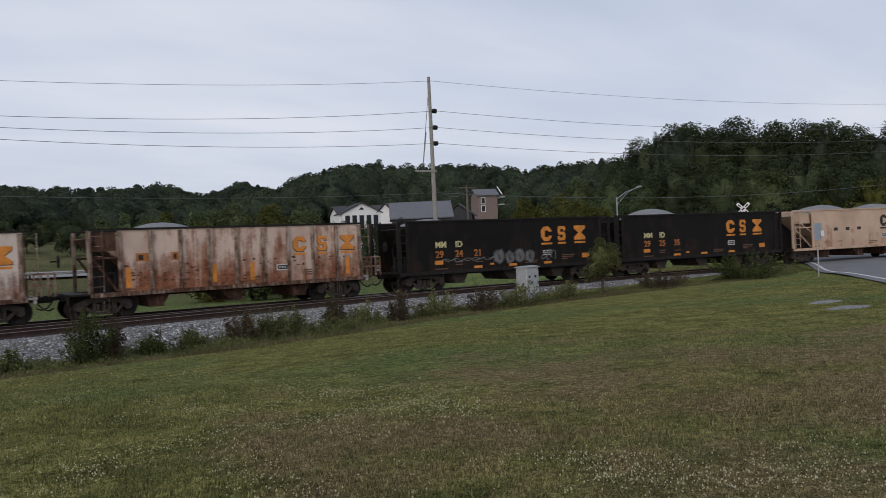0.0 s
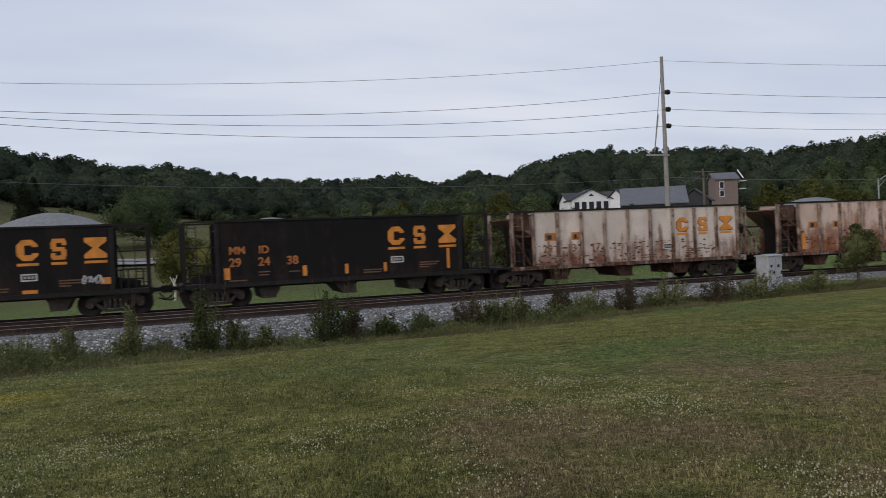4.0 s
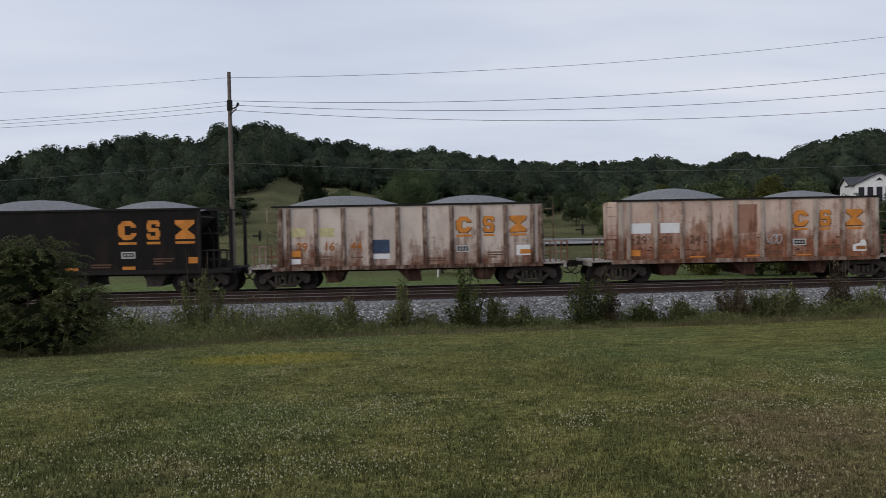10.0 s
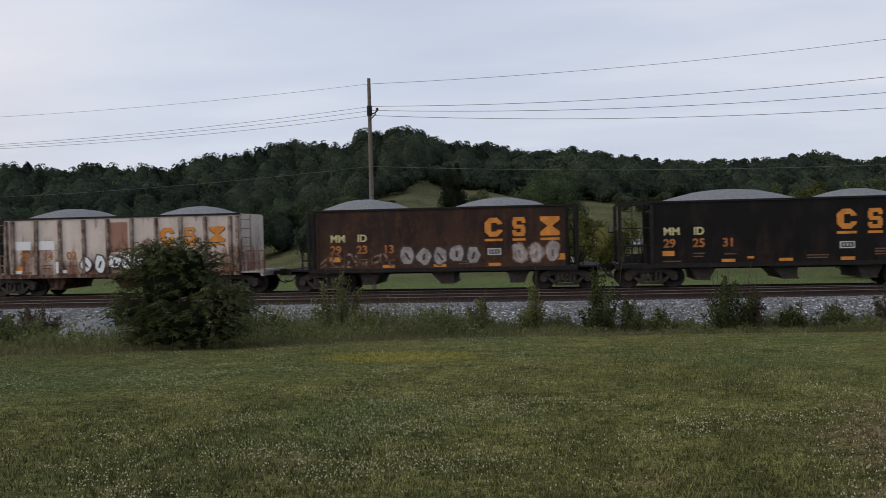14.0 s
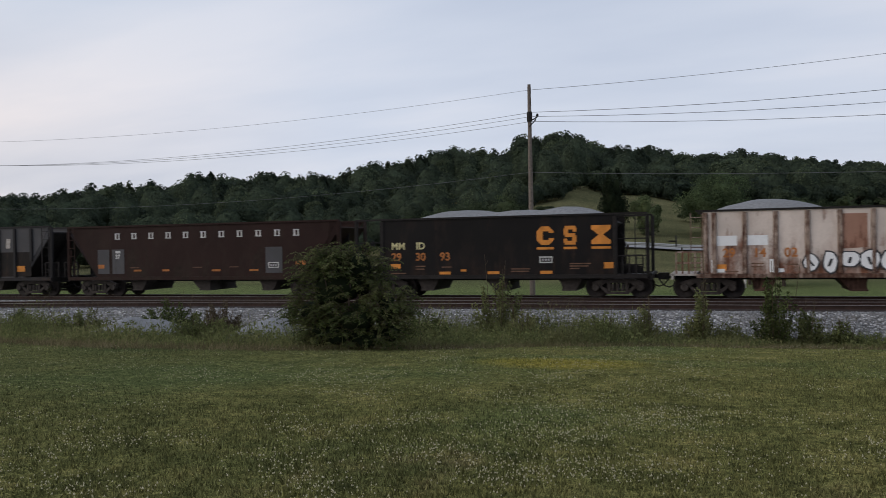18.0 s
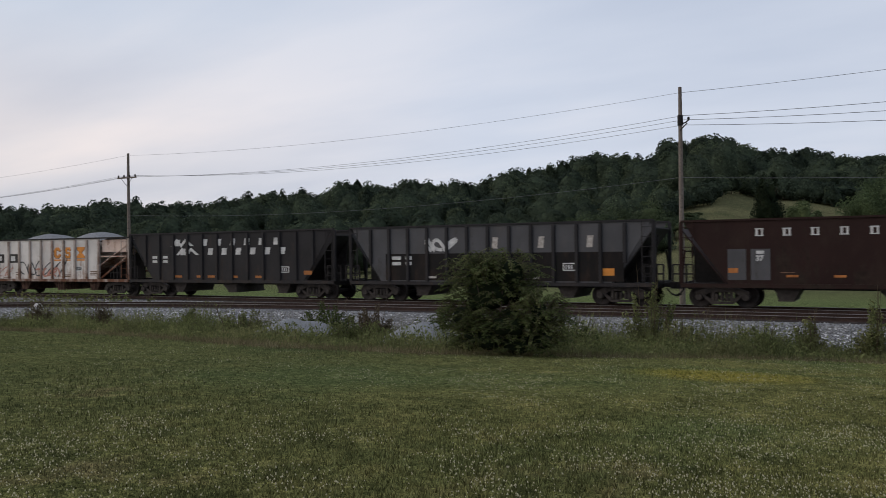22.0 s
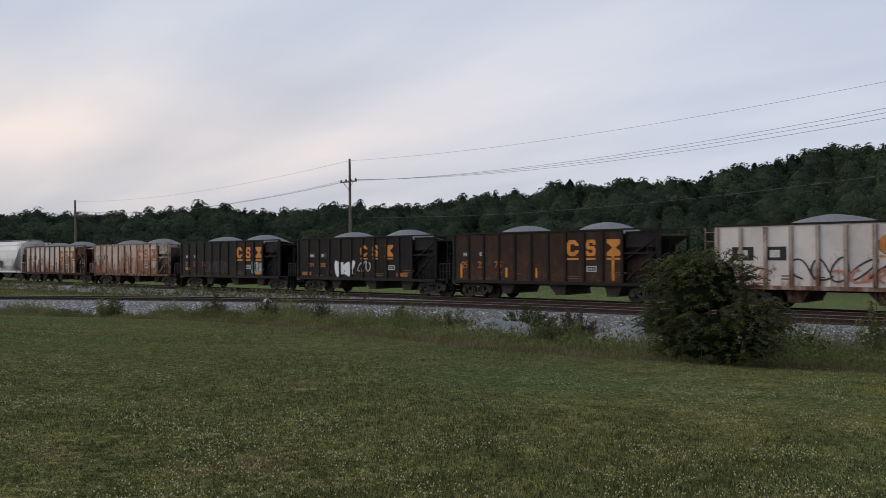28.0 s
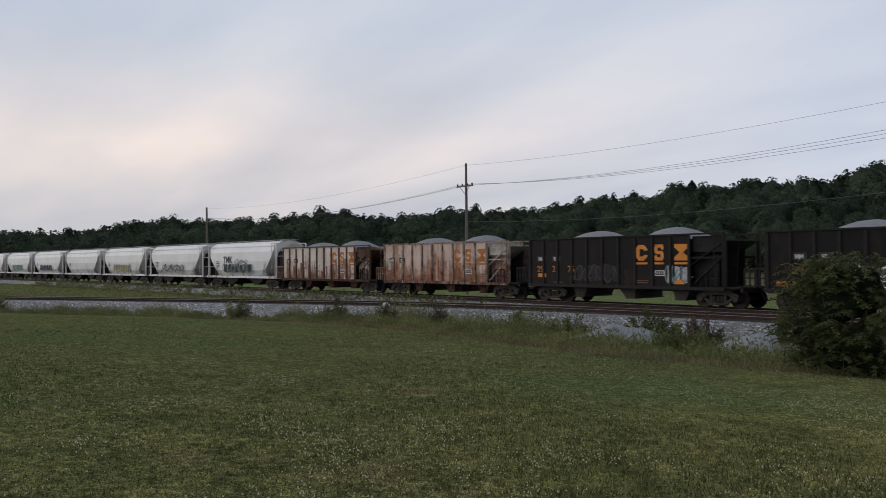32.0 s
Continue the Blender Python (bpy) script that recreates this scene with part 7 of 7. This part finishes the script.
def gravel_patch(x, y, w, d, seed):
    """A worn bare spot with a ragged outline that follows the ground."""
    b = Build()
    n, m = 28, 4
    v = [(x, y, ground_z(x, y) + 0.05 * noise.noise((x * 0.15, y * 0.15, 0)) + 0.03)]
    for i in range(1, m + 1):
        for j in range(n):
            a = 6.283 * j / n
            k = (1 + 0.55 * noise.noise((2 * math.cos(a), 2 * math.sin(a), seed)) + 0.25 * noise.noise((6 * math.cos(a), 6 * math.sin(a), seed))) * i / m
            px, py = x + w * k * math.cos(a), y + d * k * math.sin(a)
            v.append((px, py, ground_z(px, py) + 0.05 * noise.noise((px * 0.15, py * 0.15, 0)) + 0.03 - 0.035 * (i == m)))
    f = [(0, 1 + j, 1 + (j + 1) % n) for j in range(n)]
    f += [(1 + (i - 1) * n + j, 1 + i * n + j, 1 + i * n + (j + 1) % n, 1 + (i - 1) * n + (j + 1) % n) for i in range(1, m) for j in range(n)]
    thing("gravel_patch", "bare pale gravel patch in the lawn", "gravel", shape=b.add(v, f), mats=AGGREGATE, kind="structure")


gravel_patch(18.3, 9.7, 0.5, 0.4, 1)
gravel_patch(20.2, 11.3, 0.55, 0.35, 4)


# ---- poles and wires ----
def insulator_shape():
    return Build().turned([(0.03, 0), (0.09, 0.02), (0.05, 0.06), (0.10, 0.09), (0.05, 0.13), (0.09, 0.16), (0.03, 0.2)], 10, "x")


def utility_pole(x, y, top, mat, label, arms=(), side=(), bracket=(), lean=0.0, guy=False, r=0.15):
    z = ground_z(x, y) - 0.3
    p = thing("utility_pole", label, "utility pole", pose(x, y, 0), group="utility poles")
    b = Build()
    b.tube([(0, 0, z), (lean * 0.5, 0, (z + top) / 2), (lean, 0, top)], [r * 1.25, r, r * 0.72], 12)
    part("pole", b, mat, p)
    ins = shared("insulator", insulator_shape, GRIME)
    for zz in side:
        part("insulator", ins, None, p, "dark post insulator", m=pose(0.1, -0.02, zz) @ Matrix.Diagonal((1.9, 1.9, 1.9, 1)))
    for zz, half, count in arms:
        b = Build().box(-half, half, -0.22, -0.12, zz - 0.06, zz + 0.06)
        part("crossarm", b, POLEWOOD, p)
        for s in (-1, 1):
            part("arm_brace", Build().tube([(s * half * 0.6, -0.2, zz - 0.05), (0, -0.16, zz - 0.75)], 0.025, 5), GRIME, p)
        for i in range(count):
            part("insulator", ins, None, p, m=pose(-half + 0.12 + (2 * half - 0.24) * i / max(1, count - 1), -0.17, zz + 0.06, 0, -90, 0))
    for zz in bracket:
        b = Build().tube([(0, -0.1, zz - 0.1), (0.35, -0.12, zz + 0.0), (0.5, -0.12, zz + 0.12)], 0.045, 6)
        b.tube([(0, -0.1, zz - 0.45), (0.42, -0.12, zz - 0.05)], 0.035, 6)
        part("bracket", b, GRIME, p)
        part("insulator", ins, None, p, m=pose(0.5, -0.12, zz + 0.1, 0, -90, 0))
        part("bracket_collar", Build().tube([(0, 0, zz - 0.15), (0, 0, zz + 0.45)], r * 1.15, 10), GRIME, p)
    if guy:
        part("guy_strand", Build().tube([(lean, 0, top - 0.5), (-0.75, 0.3, top - 6.6), (-0.8, 0.3, top - 7.0)], 0.02, 4), WIRE, p)
        part("guy_guard", Build().tube([(-0.42, 0.15, top - 4.0), (-0.72, 0.28, top - 6.4)], 0.045, 5), POLEGREY, p)
        b = Build().box(-1.7, 0.15, -0.18, -0.08, top - 6.9, top - 6.78)
        part("side_arm", b, POLEGREY, p)
    return p


PA, PB, PC, PD, PE = (34.25, 48.0), (-10.69, 48.0), (-59.9, 50.0), (-131.6, 53.0), (84.0, 37.5)
utility_pole(*PA, 14.4, POLEGREY, "tall grey wooden utility pole with dark side insulators", side=(11.95, 10.75, 9.6), guy=True, lean=-0.1, r=0.155)
utility_pole(*PB, 11.85, POLEWOOD, "brown wooden utility pole with a bracket arm", bracket=(9.75,), r=0.14)
utility_pole(*PC, 11.55, POLEWOOD, "dark wooden utility pole with a crossarm", arms=((9.35, 1.2, 4),), r=0.145)
utility_pole(*PD, 11.5, POLEWOOD, "distant dark wooden utility pole", r=0.20)
utility_pole(*PE, 14.3, POLEGREY, "tall grey wooden utility pole beyond the crossing", side=(11.8, 10.6, 9.5), r=0.19)


def wire(p, q, sag, r, label="thin black overhead wire"):
    n = 18
    pts = []
    for i in range(n + 1):
        t = i / n
        pts.append((p[0] + (q[0] - p[0]) * t, p[1] + (q[1] - p[1]) * t, p[2] + (q[2] - p[2]) * t - 4 * sag * t * (1 - t)))
    thing("overhead_wire", label, "wire", shape=Build().tube(pts, r, 4), mats=WIRE, group="overhead wires")


def at_pole(p, z, dx=0.0):
    return (p[0] + dx, p[1] - 0.12, z)


def wires():
    for za, zb, zc, zd, ze, dx, sag, r in ((14.1, 11.5, 11.35, 11.3, 14.0, 0.0, 0.7, 0.011), (11.95, 10.15, 9.5, 9.75, 11.8, -1.0, 0.9, 0.014), (10.75, 9.9, 9.5, 9.75, 10.6, 0.35, 0.9, 0.014),
                                           (9.6, 9.6, 9.5, 9.75, 9.5, 1.0, 0.9, 0.014)):
        k = 1.0 if dx else 0.0
        wire(at_pole(PE, ze, 0.25 * k), at_pole(PA, za, 0.3 * k), sag * 0.8, r)
        wire(at_pole(PA, za, 0.3 * k), at_pole(PB, zb, 0.2 * k), sag, r)
        wire(at_pole(PB, zb, 0.2 * k), at_pole(PC, zc, dx), sag, r * 0.75)
        wire(at_pole(PC, zc, dx), at_pole(PD, zd, dx), sag * 1.5, r * 0.75)
    wire(at_pole(PE, 6.4), at_pole(PA, 6.0), 0.9, 0.018, "sagging black communication cable")
    wire(at_pole(PA, 6.0), at_pole(PB, 6.55), 0.6, 0.012, "sagging black communication cable")
    wire(at_pole(PB, 6.55), at_pole(PC, 6.0), 0.8, 0.010, "sagging black communication cable")


wires()
x, y = bearing(-37.85, 104)
utility_pole(x, y, EYE + 104 * math.tan(radians(3.95)), POLEWOOD, "short wooden pole with a crossarm among the houses", arms=((EYE + 104 * math.tan(radians(3.75)), 1.5, 3),), r=0.16)
wire((x, y, EYE + 104 * math.tan(radians(3.7))), at_pole(PA, 6.3), 0.8, 0.015)
x, y = bearing(14.9, 60)
thing("marker_post", "thin white marker post behind the track", "post", pose(x, y, ground_z(x, y)), shape=Build().tube([(0, 0, -0.2), (0, 0, 4.6)], 0.05, 8), mats=SIGNWHITE)


def street_lamp(b, r):
    x, y = bearing(b, r)
    z = ground_z(x, y)
    top = EYE + r * math.tan(radians(2.6)) - z
    s = thing("street_lamp", "grey street lamp with a long slanting arm", "street lamp", pose(x, y, z))
    part("post", Build().tube([(0, 0, -0.2), (0.0, 0, top)], [0.10, 0.07], 8), GALV, s)
    part("arm", Build().tube([(0, 0, top - 0.2), (1.2, -0.3, top + 0.55), (2.6, -0.6, top + 0.95)], 0.045, 6), GALV, s)
    part("arm", Build().tube([(0, 0, top - 0.8), (1.2, -0.3, top + 0.35), (2.0, -0.45, top + 0.75)], 0.03, 6), GALV, s)
    part("lamp_head", Build().prism([(2.4, top + 0.88), (3.1, top + 1.02), (3.15, top + 1.1), (2.9, top + 1.16), (2.4, top + 1.02)], -0.75, -0.5), GALV, s)


street_lamp(-48.2, 86)


def crossbuck(b, r):
    x, y = bearing(b, r)
    z = ground_z(x, y)
    c = EYE + r * math.tan(radians(1.35)) - z
    s = thing("crossbuck_sign", "white crossbuck sign on a post at the crossing", "railway sign", pose(x, y, z, 0, 0, b))
    part("post", Build().tube([(0, 0, -0.2), (0, 0, c + 0.2)], 0.06, 8), GALV, s)
    for k, a in enumerate((45, -45)):
        bl = Build().box(-0.62, 0.62, -0.02, 0.01, -0.115, 0.115)
        ob = part("blade", bl, SIGNWHITE, s, m=pose(0, -0.08 - 0.035 * k, c, 0, a, 0))
        for i in range(3):
            part("blade_bar", Build().box(-0.5 + 0.36 * i, -0.24 + 0.36 * i, -0.026, -0.02, -0.05, 0.05), DARKMARK, ob, "dark lettering bar")
    lamp = Build().turned([(0.18, 0.0), (0.19, 0.05), (0.12, 0.16)], 14, "y")
    for dx in (-0.45, 0.45):
        part("signal_lamp", lamp.mesh("signal_lamp", GRIME), None, s, m=pose(dx, -0.12, c - 1.0))
    part("lamp_bar", Build().box(-0.5, 0.5, -0.04, 0.04, c - 1.04, c - 0.96), GALV, s)


crossbuck(-56.35, 67)


def road_sign(b, r):
    x, y = bearing(b, r)
    z = ground_z(x, y)
    s = thing("road_sign", "road sign on a thin grey post, seen from behind", "road sign", pose(x, y, z, 0, 0, b + 62))
    top = EYE + r * math.tan(radians(0.2)) - z
    part("post", Build().tube([(0, 0, -0.3), (0, 0, top)], 0.035, 8), GALV, s)
    part("panel", Build().prism([(-0.30, top - 0.78), (0.30, top - 0.78), (0.34, top - 0.74), (0.34, top - 0.04), (0.30, top), (-0.30, top), (-0.34, top - 0.04), (-0.34, top - 0.74)], -0.05, -0.04), SIGNBACK, s)
    part("small_panel", Build().box(0.2, 0.5, -0.075, -0.065, top - 0.62, top - 0.36), SIGNWHITE, s, "small white plate")


road_sign(-60.65, 42)


def cabinet(b, r):
    x, y = bearing(b, r)
    z = ground_z(x, y)
    top = EYE + r * math.tan(radians(-1.93)) - z
    s = thing("signal_cabinet", "silver metal signal cabinet beside the track", "cabinet", pose(x, y, z, 0, 0, 8))
    w, d = 0.46, 0.34
    part("plinth", Build().box(-w - 0.06, w + 0.06, -d - 0.06, d + 0.06, -0.4, 0.12), AGGREGATE, s)
    k = 0.03
    part("body", Build().prism([(-w + k, -d), (w - k, -d), (w, -d + k), (w, d - k), (w - k, d), (-w + k, d), (-w, d - k), (-w, -d + k)], 0.12, top - 0.06, "z"), CABINET, s)
    part("lid", Build().prism([(-d - 0.05, top - 0.06), (d + 0.05, top - 0.06), (d + 0.05, top - 0.02), (0, top + 0.03), (-d - 0.05, top - 0.02)], -w - 0.05, w + 0.05, "x"), CABINET, s)
    for i, x0 in enumerate((-w + 0.04, 0.03)):
        dr = part("door", Build().box(x0, x0 + w - 0.07, -d - 0.025, -d - 0.002, 0.2, top - 0.14), CABINET, s)
        part("handle", Build().box(x0 + 0.30, x0 + 0.34, -d - 0.05, -d - 0.026, top * 0.5, top * 0.5 + 0.16), GRIME, dr)
        part("notice", Build().box(x0 + 0.08, x0 + 0.22, -d - 0.03, -d - 0.026, top * 0.68, top * 0.68 + 0.12), DARKMARK, dr)
        for j in range(4):
            part("vent_slat", Build().box(x0 + 0.1, x0 + 0.3, -d - 0.032, -d - 0.026, 0.28 + 0.05 * j, 0.30 + 0.05 * j), GRIME, dr)


cabinet(-41.7, 40.0)


# ---- houses beyond the track ----
def house(b, r, w, d, base, eave, ridge, wall, roof, label, turn=0.0, rows=(), gable=None, porch=False):
    """Walls, a pitched roof with eaves, windows; ridge along x."""
    x, y = bearing(b, r)
    h = thing("house", label, "house", pose(x, y, base, 0, 0, b + turn), group="houses")
    e, g = eave - base, ridge - base
    part("wall", Build().prism([(-d / 2, -1.0), (d / 2, -1.0), (d / 2, e), (0, g - 0.12), (-d / 2, e)], -w / 2, w / 2, "x"), wall, h)
    rf = Build()
    o = 0.35
    sl = (g - e) / (d / 2)
    rf.prism([(-d / 2 - o, e - o * sl), (0, g), (d / 2 + o, e - o * sl), (d / 2 + o, e - o * sl + 0.12), (0, g + 0.14), (-d / 2 - o, e - o * sl + 0.12)], -w / 2 - 0.3, w / 2 + 0.3, "x")
    part("roof", rf, roof, h)
    for xx, zz, ww, hh in rows:
        wi = part("window", Build().box(xx - ww / 2 - 0.08, xx + ww / 2 + 0.08, -d / 2 - 0.05, -d / 2 - 0.01, zz - hh / 2 - 0.08, zz + hh / 2 + 0.08), SIDING, h)
        part("pane", Build().box(xx - ww / 2, xx + ww / 2, -d / 2 - 0.065, -d / 2 - 0.05, zz - hh / 2, zz + hh / 2), GLASS, wi)
    if gable:
        gx, gw, gz = gable
        part("gable_wall", Build().prism([(gx - gw / 2, e - 2.0), (gx + gw / 2, e - 2.0), (gx + gw / 2, e), (gx, gz), (gx - gw / 2, e)], -d / 2 - 1.5, -d / 2 + 0.5), wall, h)
        part("gable_roof", Build().prism([(gx - gw / 2 - 0.3, e - 0.15), (gx, gz), (gx + gw / 2 + 0.3, e - 0.15), (gx + gw / 2 + 0.3, e - 0.02), (gx, gz + 0.16), (gx - gw / 2 - 0.3, e - 0.02)], -d / 2 - 1.8, 0), roof, h)
    if porch:
        for k in range(4):
            px = -w / 2 + w * (k + 0.5) / 4
            part("porch_post", Build().box(px - 0.1, px + 0.1, -d / 2 - 1.9, -d / 2 - 1.7, -1, e - 0.2), SIDING, h)
        part("porch_roof", Build().prism([(-d / 2 - 2.1, e - 0.4), (-d / 2, e - 0.1), (-d / 2, e + 0.05), (-d / 2 - 2.1, e - 0.25)], -w / 2, w / 2, "x"), roof, h)
    return h


def up(r, el):
    return EYE + r * math.tan(radians(el))


WHITE_HOUSE = house(-30.3, 118, 7.6, 7.0, 1.5, up(118, 2.22), up(118, 2.74), SIDING, ROOFDARK, "white-sided house with a gabled front and dark roof", 12,
      rows=((-2.6, 4.2, 0.9, 1.3), (-0.9, 4.2, 0.9, 1.3), (1.0, 4.2, 0.9, 1.3), (2.7, 4.2, 0.9, 1.3)), gable=(-0.9, 5.4, up(118, 2.86) - 1.5), porch=False)
# flat glass-dark panels stand in for the shade of the porch recess
for gx in (-2.9, -1.9, -0.9, 0.1, 1.1):
    part("porch_opening", Build().box(gx - 0.32, gx + 0.32, -5.06, -5.0, 2.2, up(118, 2.22) - 1.5 - 0.35), GLASS, WHITE_HOUSE, "dark panel standing for the shaded porch recess")
part("gable_window", Build().prism([(-1.3, up(118, 2.42) - 1.5), (-0.5, up(118, 2.42) - 1.5), (-0.9, up(118, 2.6) - 1.5)], -5.06, -5.0), GLASS, WHITE_HOUSE)
house(-32.2, 114, 1.6, 2.6, 1.5, up(114, 2.2), up(114, 2.86), SIDING, ROOFDARK, "narrow white gable end of a house with a dark roof", 70, rows=((0, 3.6, 0.6, 1.0),))
house(-34.5, 100, 7.0, 8.5, 1.0, up(100, 1.75), up(100, 2.85), ROOFDARK, ROOFGREY, "house with a wide slate-grey shingle roof", 2)
house(-37.3, 108, 2.0, 3.6, 1.0, up(108, 1.9), up(108, 2.6), ROOFDARK, ROOFDARK, "small dark gabled shed with pale trim", 80)
TOWER = house(-39.05, 132, 3.3, 4.4, 2.0, up(132, 3.16), up(132, 3.56), PINKBRICK, ROOFGREY, "tall narrow pinkish-brick house with a grey roof", 14,
              rows=((-0.7, up(132, 2.75) - 2, 0.55, 0.9), (-0.7, up(132, 2.2) - 2, 0.55, 0.9)))
part("gable_trim", Build().tube([(2.3, -2.9, up(132, 3.15) - 2), (2.3, 0, up(132, 3.75) - 2)], 0.09, 5), SIDING, TOWER, "white gable trim")
part("balcony", Build().box(1.98, 3.0, -2.0, 1.5, up(132, 2.5) - 2.1, up(132, 2.5) - 2), SIDING, TOWER)
part("balcony", Build().box(1.98, 3.0, -2.0, 1.5, up(132, 3.0) - 2.1, up(132, 3.0) - 2), SIDING, TOWER)


for i, (b, r, top, w) in enumerate(((-28.7, 96, 2.25, 1.6), (-30.7, 98, 2.45, 1.4), (-31.7, 94, 2.2, 1.7), (-32.9, 92, 2.3, 1.3), (-27.4, 96, 2.3, 1.8), (-35.9, 90, 1.9, 1.0), (-33.4, 70, 0.2, 1.4), (-29.9, 72, 0.6, 1.6))):
    place_tree("garden_shrub", b, r, 4, w, LEAF_TREE, "dark green shrub before the houses", 400 + i, top=top, n=1600, leaf=0.2, low=0.0, group="shrubs before the houses", category="shrub")


# ---- ties, the nearest of both tracks singly ----
def tie_pieces(track, fy, x0, x1):
    me = Build().prism([(-0.11, -0.33), (0.11, -0.33), (0.115, -0.165), (0.10, -0.15), (-0.10, -0.15), (-0.115, -0.165)], -1.3, 1.3).mesh("tie", TIE)
    x = x0
    rng = random.Random(3)
    while x < x1:
        a = math.degrees(math.atan2(fy(x + 0.5) - fy(x - 0.5), 1))
        part("tie", me, None, track, m=pose(x, fy(x) + rng.uniform(-0.06, 0.06), rng.uniform(-0.01, 0.006), 0, 0, a + rng.uniform(-1, 1)))
        x += 0.53


tie_pieces(MAIN, track_y, -60, 45)
tie_pieces(SPUR, spur_y, -78, 12)
x, y = -37.5, spur_y(-37.5) - 1.2
thing("pale_rock", "pale rock lying beside the spur", "rock", pose(x, y, -0.15), shape=Build().turned([(0.1, -0.05), (0.24, 0.02), (0.2, 0.14), (0.06, 0.2)], 7, "z"), mats=DEADWOOD)
x, y = -34.6, spur_y(-34.6) - 0.1
thing("pale_slab", "pale concrete slab lying between the rails", "slab", pose(x, y, -0.14, 0, 0, 20), shape=Build().box(-0.32, 0.32, -0.12, 0.12, 0, 0.1), mats=DEADWOOD)


def motions():
    """The train rolls east; its wheels turn with it."""
    for s0, car in TRAIN:
        walk(car, [(t, on_track(s0 + run(t))) for t in np.linspace(0, SECONDS, 33)])
    first = {}
    steps = np.linspace(0, SECONDS, 321)
    for k, w in ROLLING:
        if k not in first:
            x = w.location.x
            walk(w, [(t, pose(x, 0, WHEEL_R, 0, math.degrees(run(t) / WHEEL_R) % 360, 0)) for t in steps])
            first[k] = w.animation_data
        else:
            d = w.animation_data_create()
            w.rotation_mode = "QUATERNION"
            d.action = first[k].action
            d.action_slot = first[k].action_slot


motions()
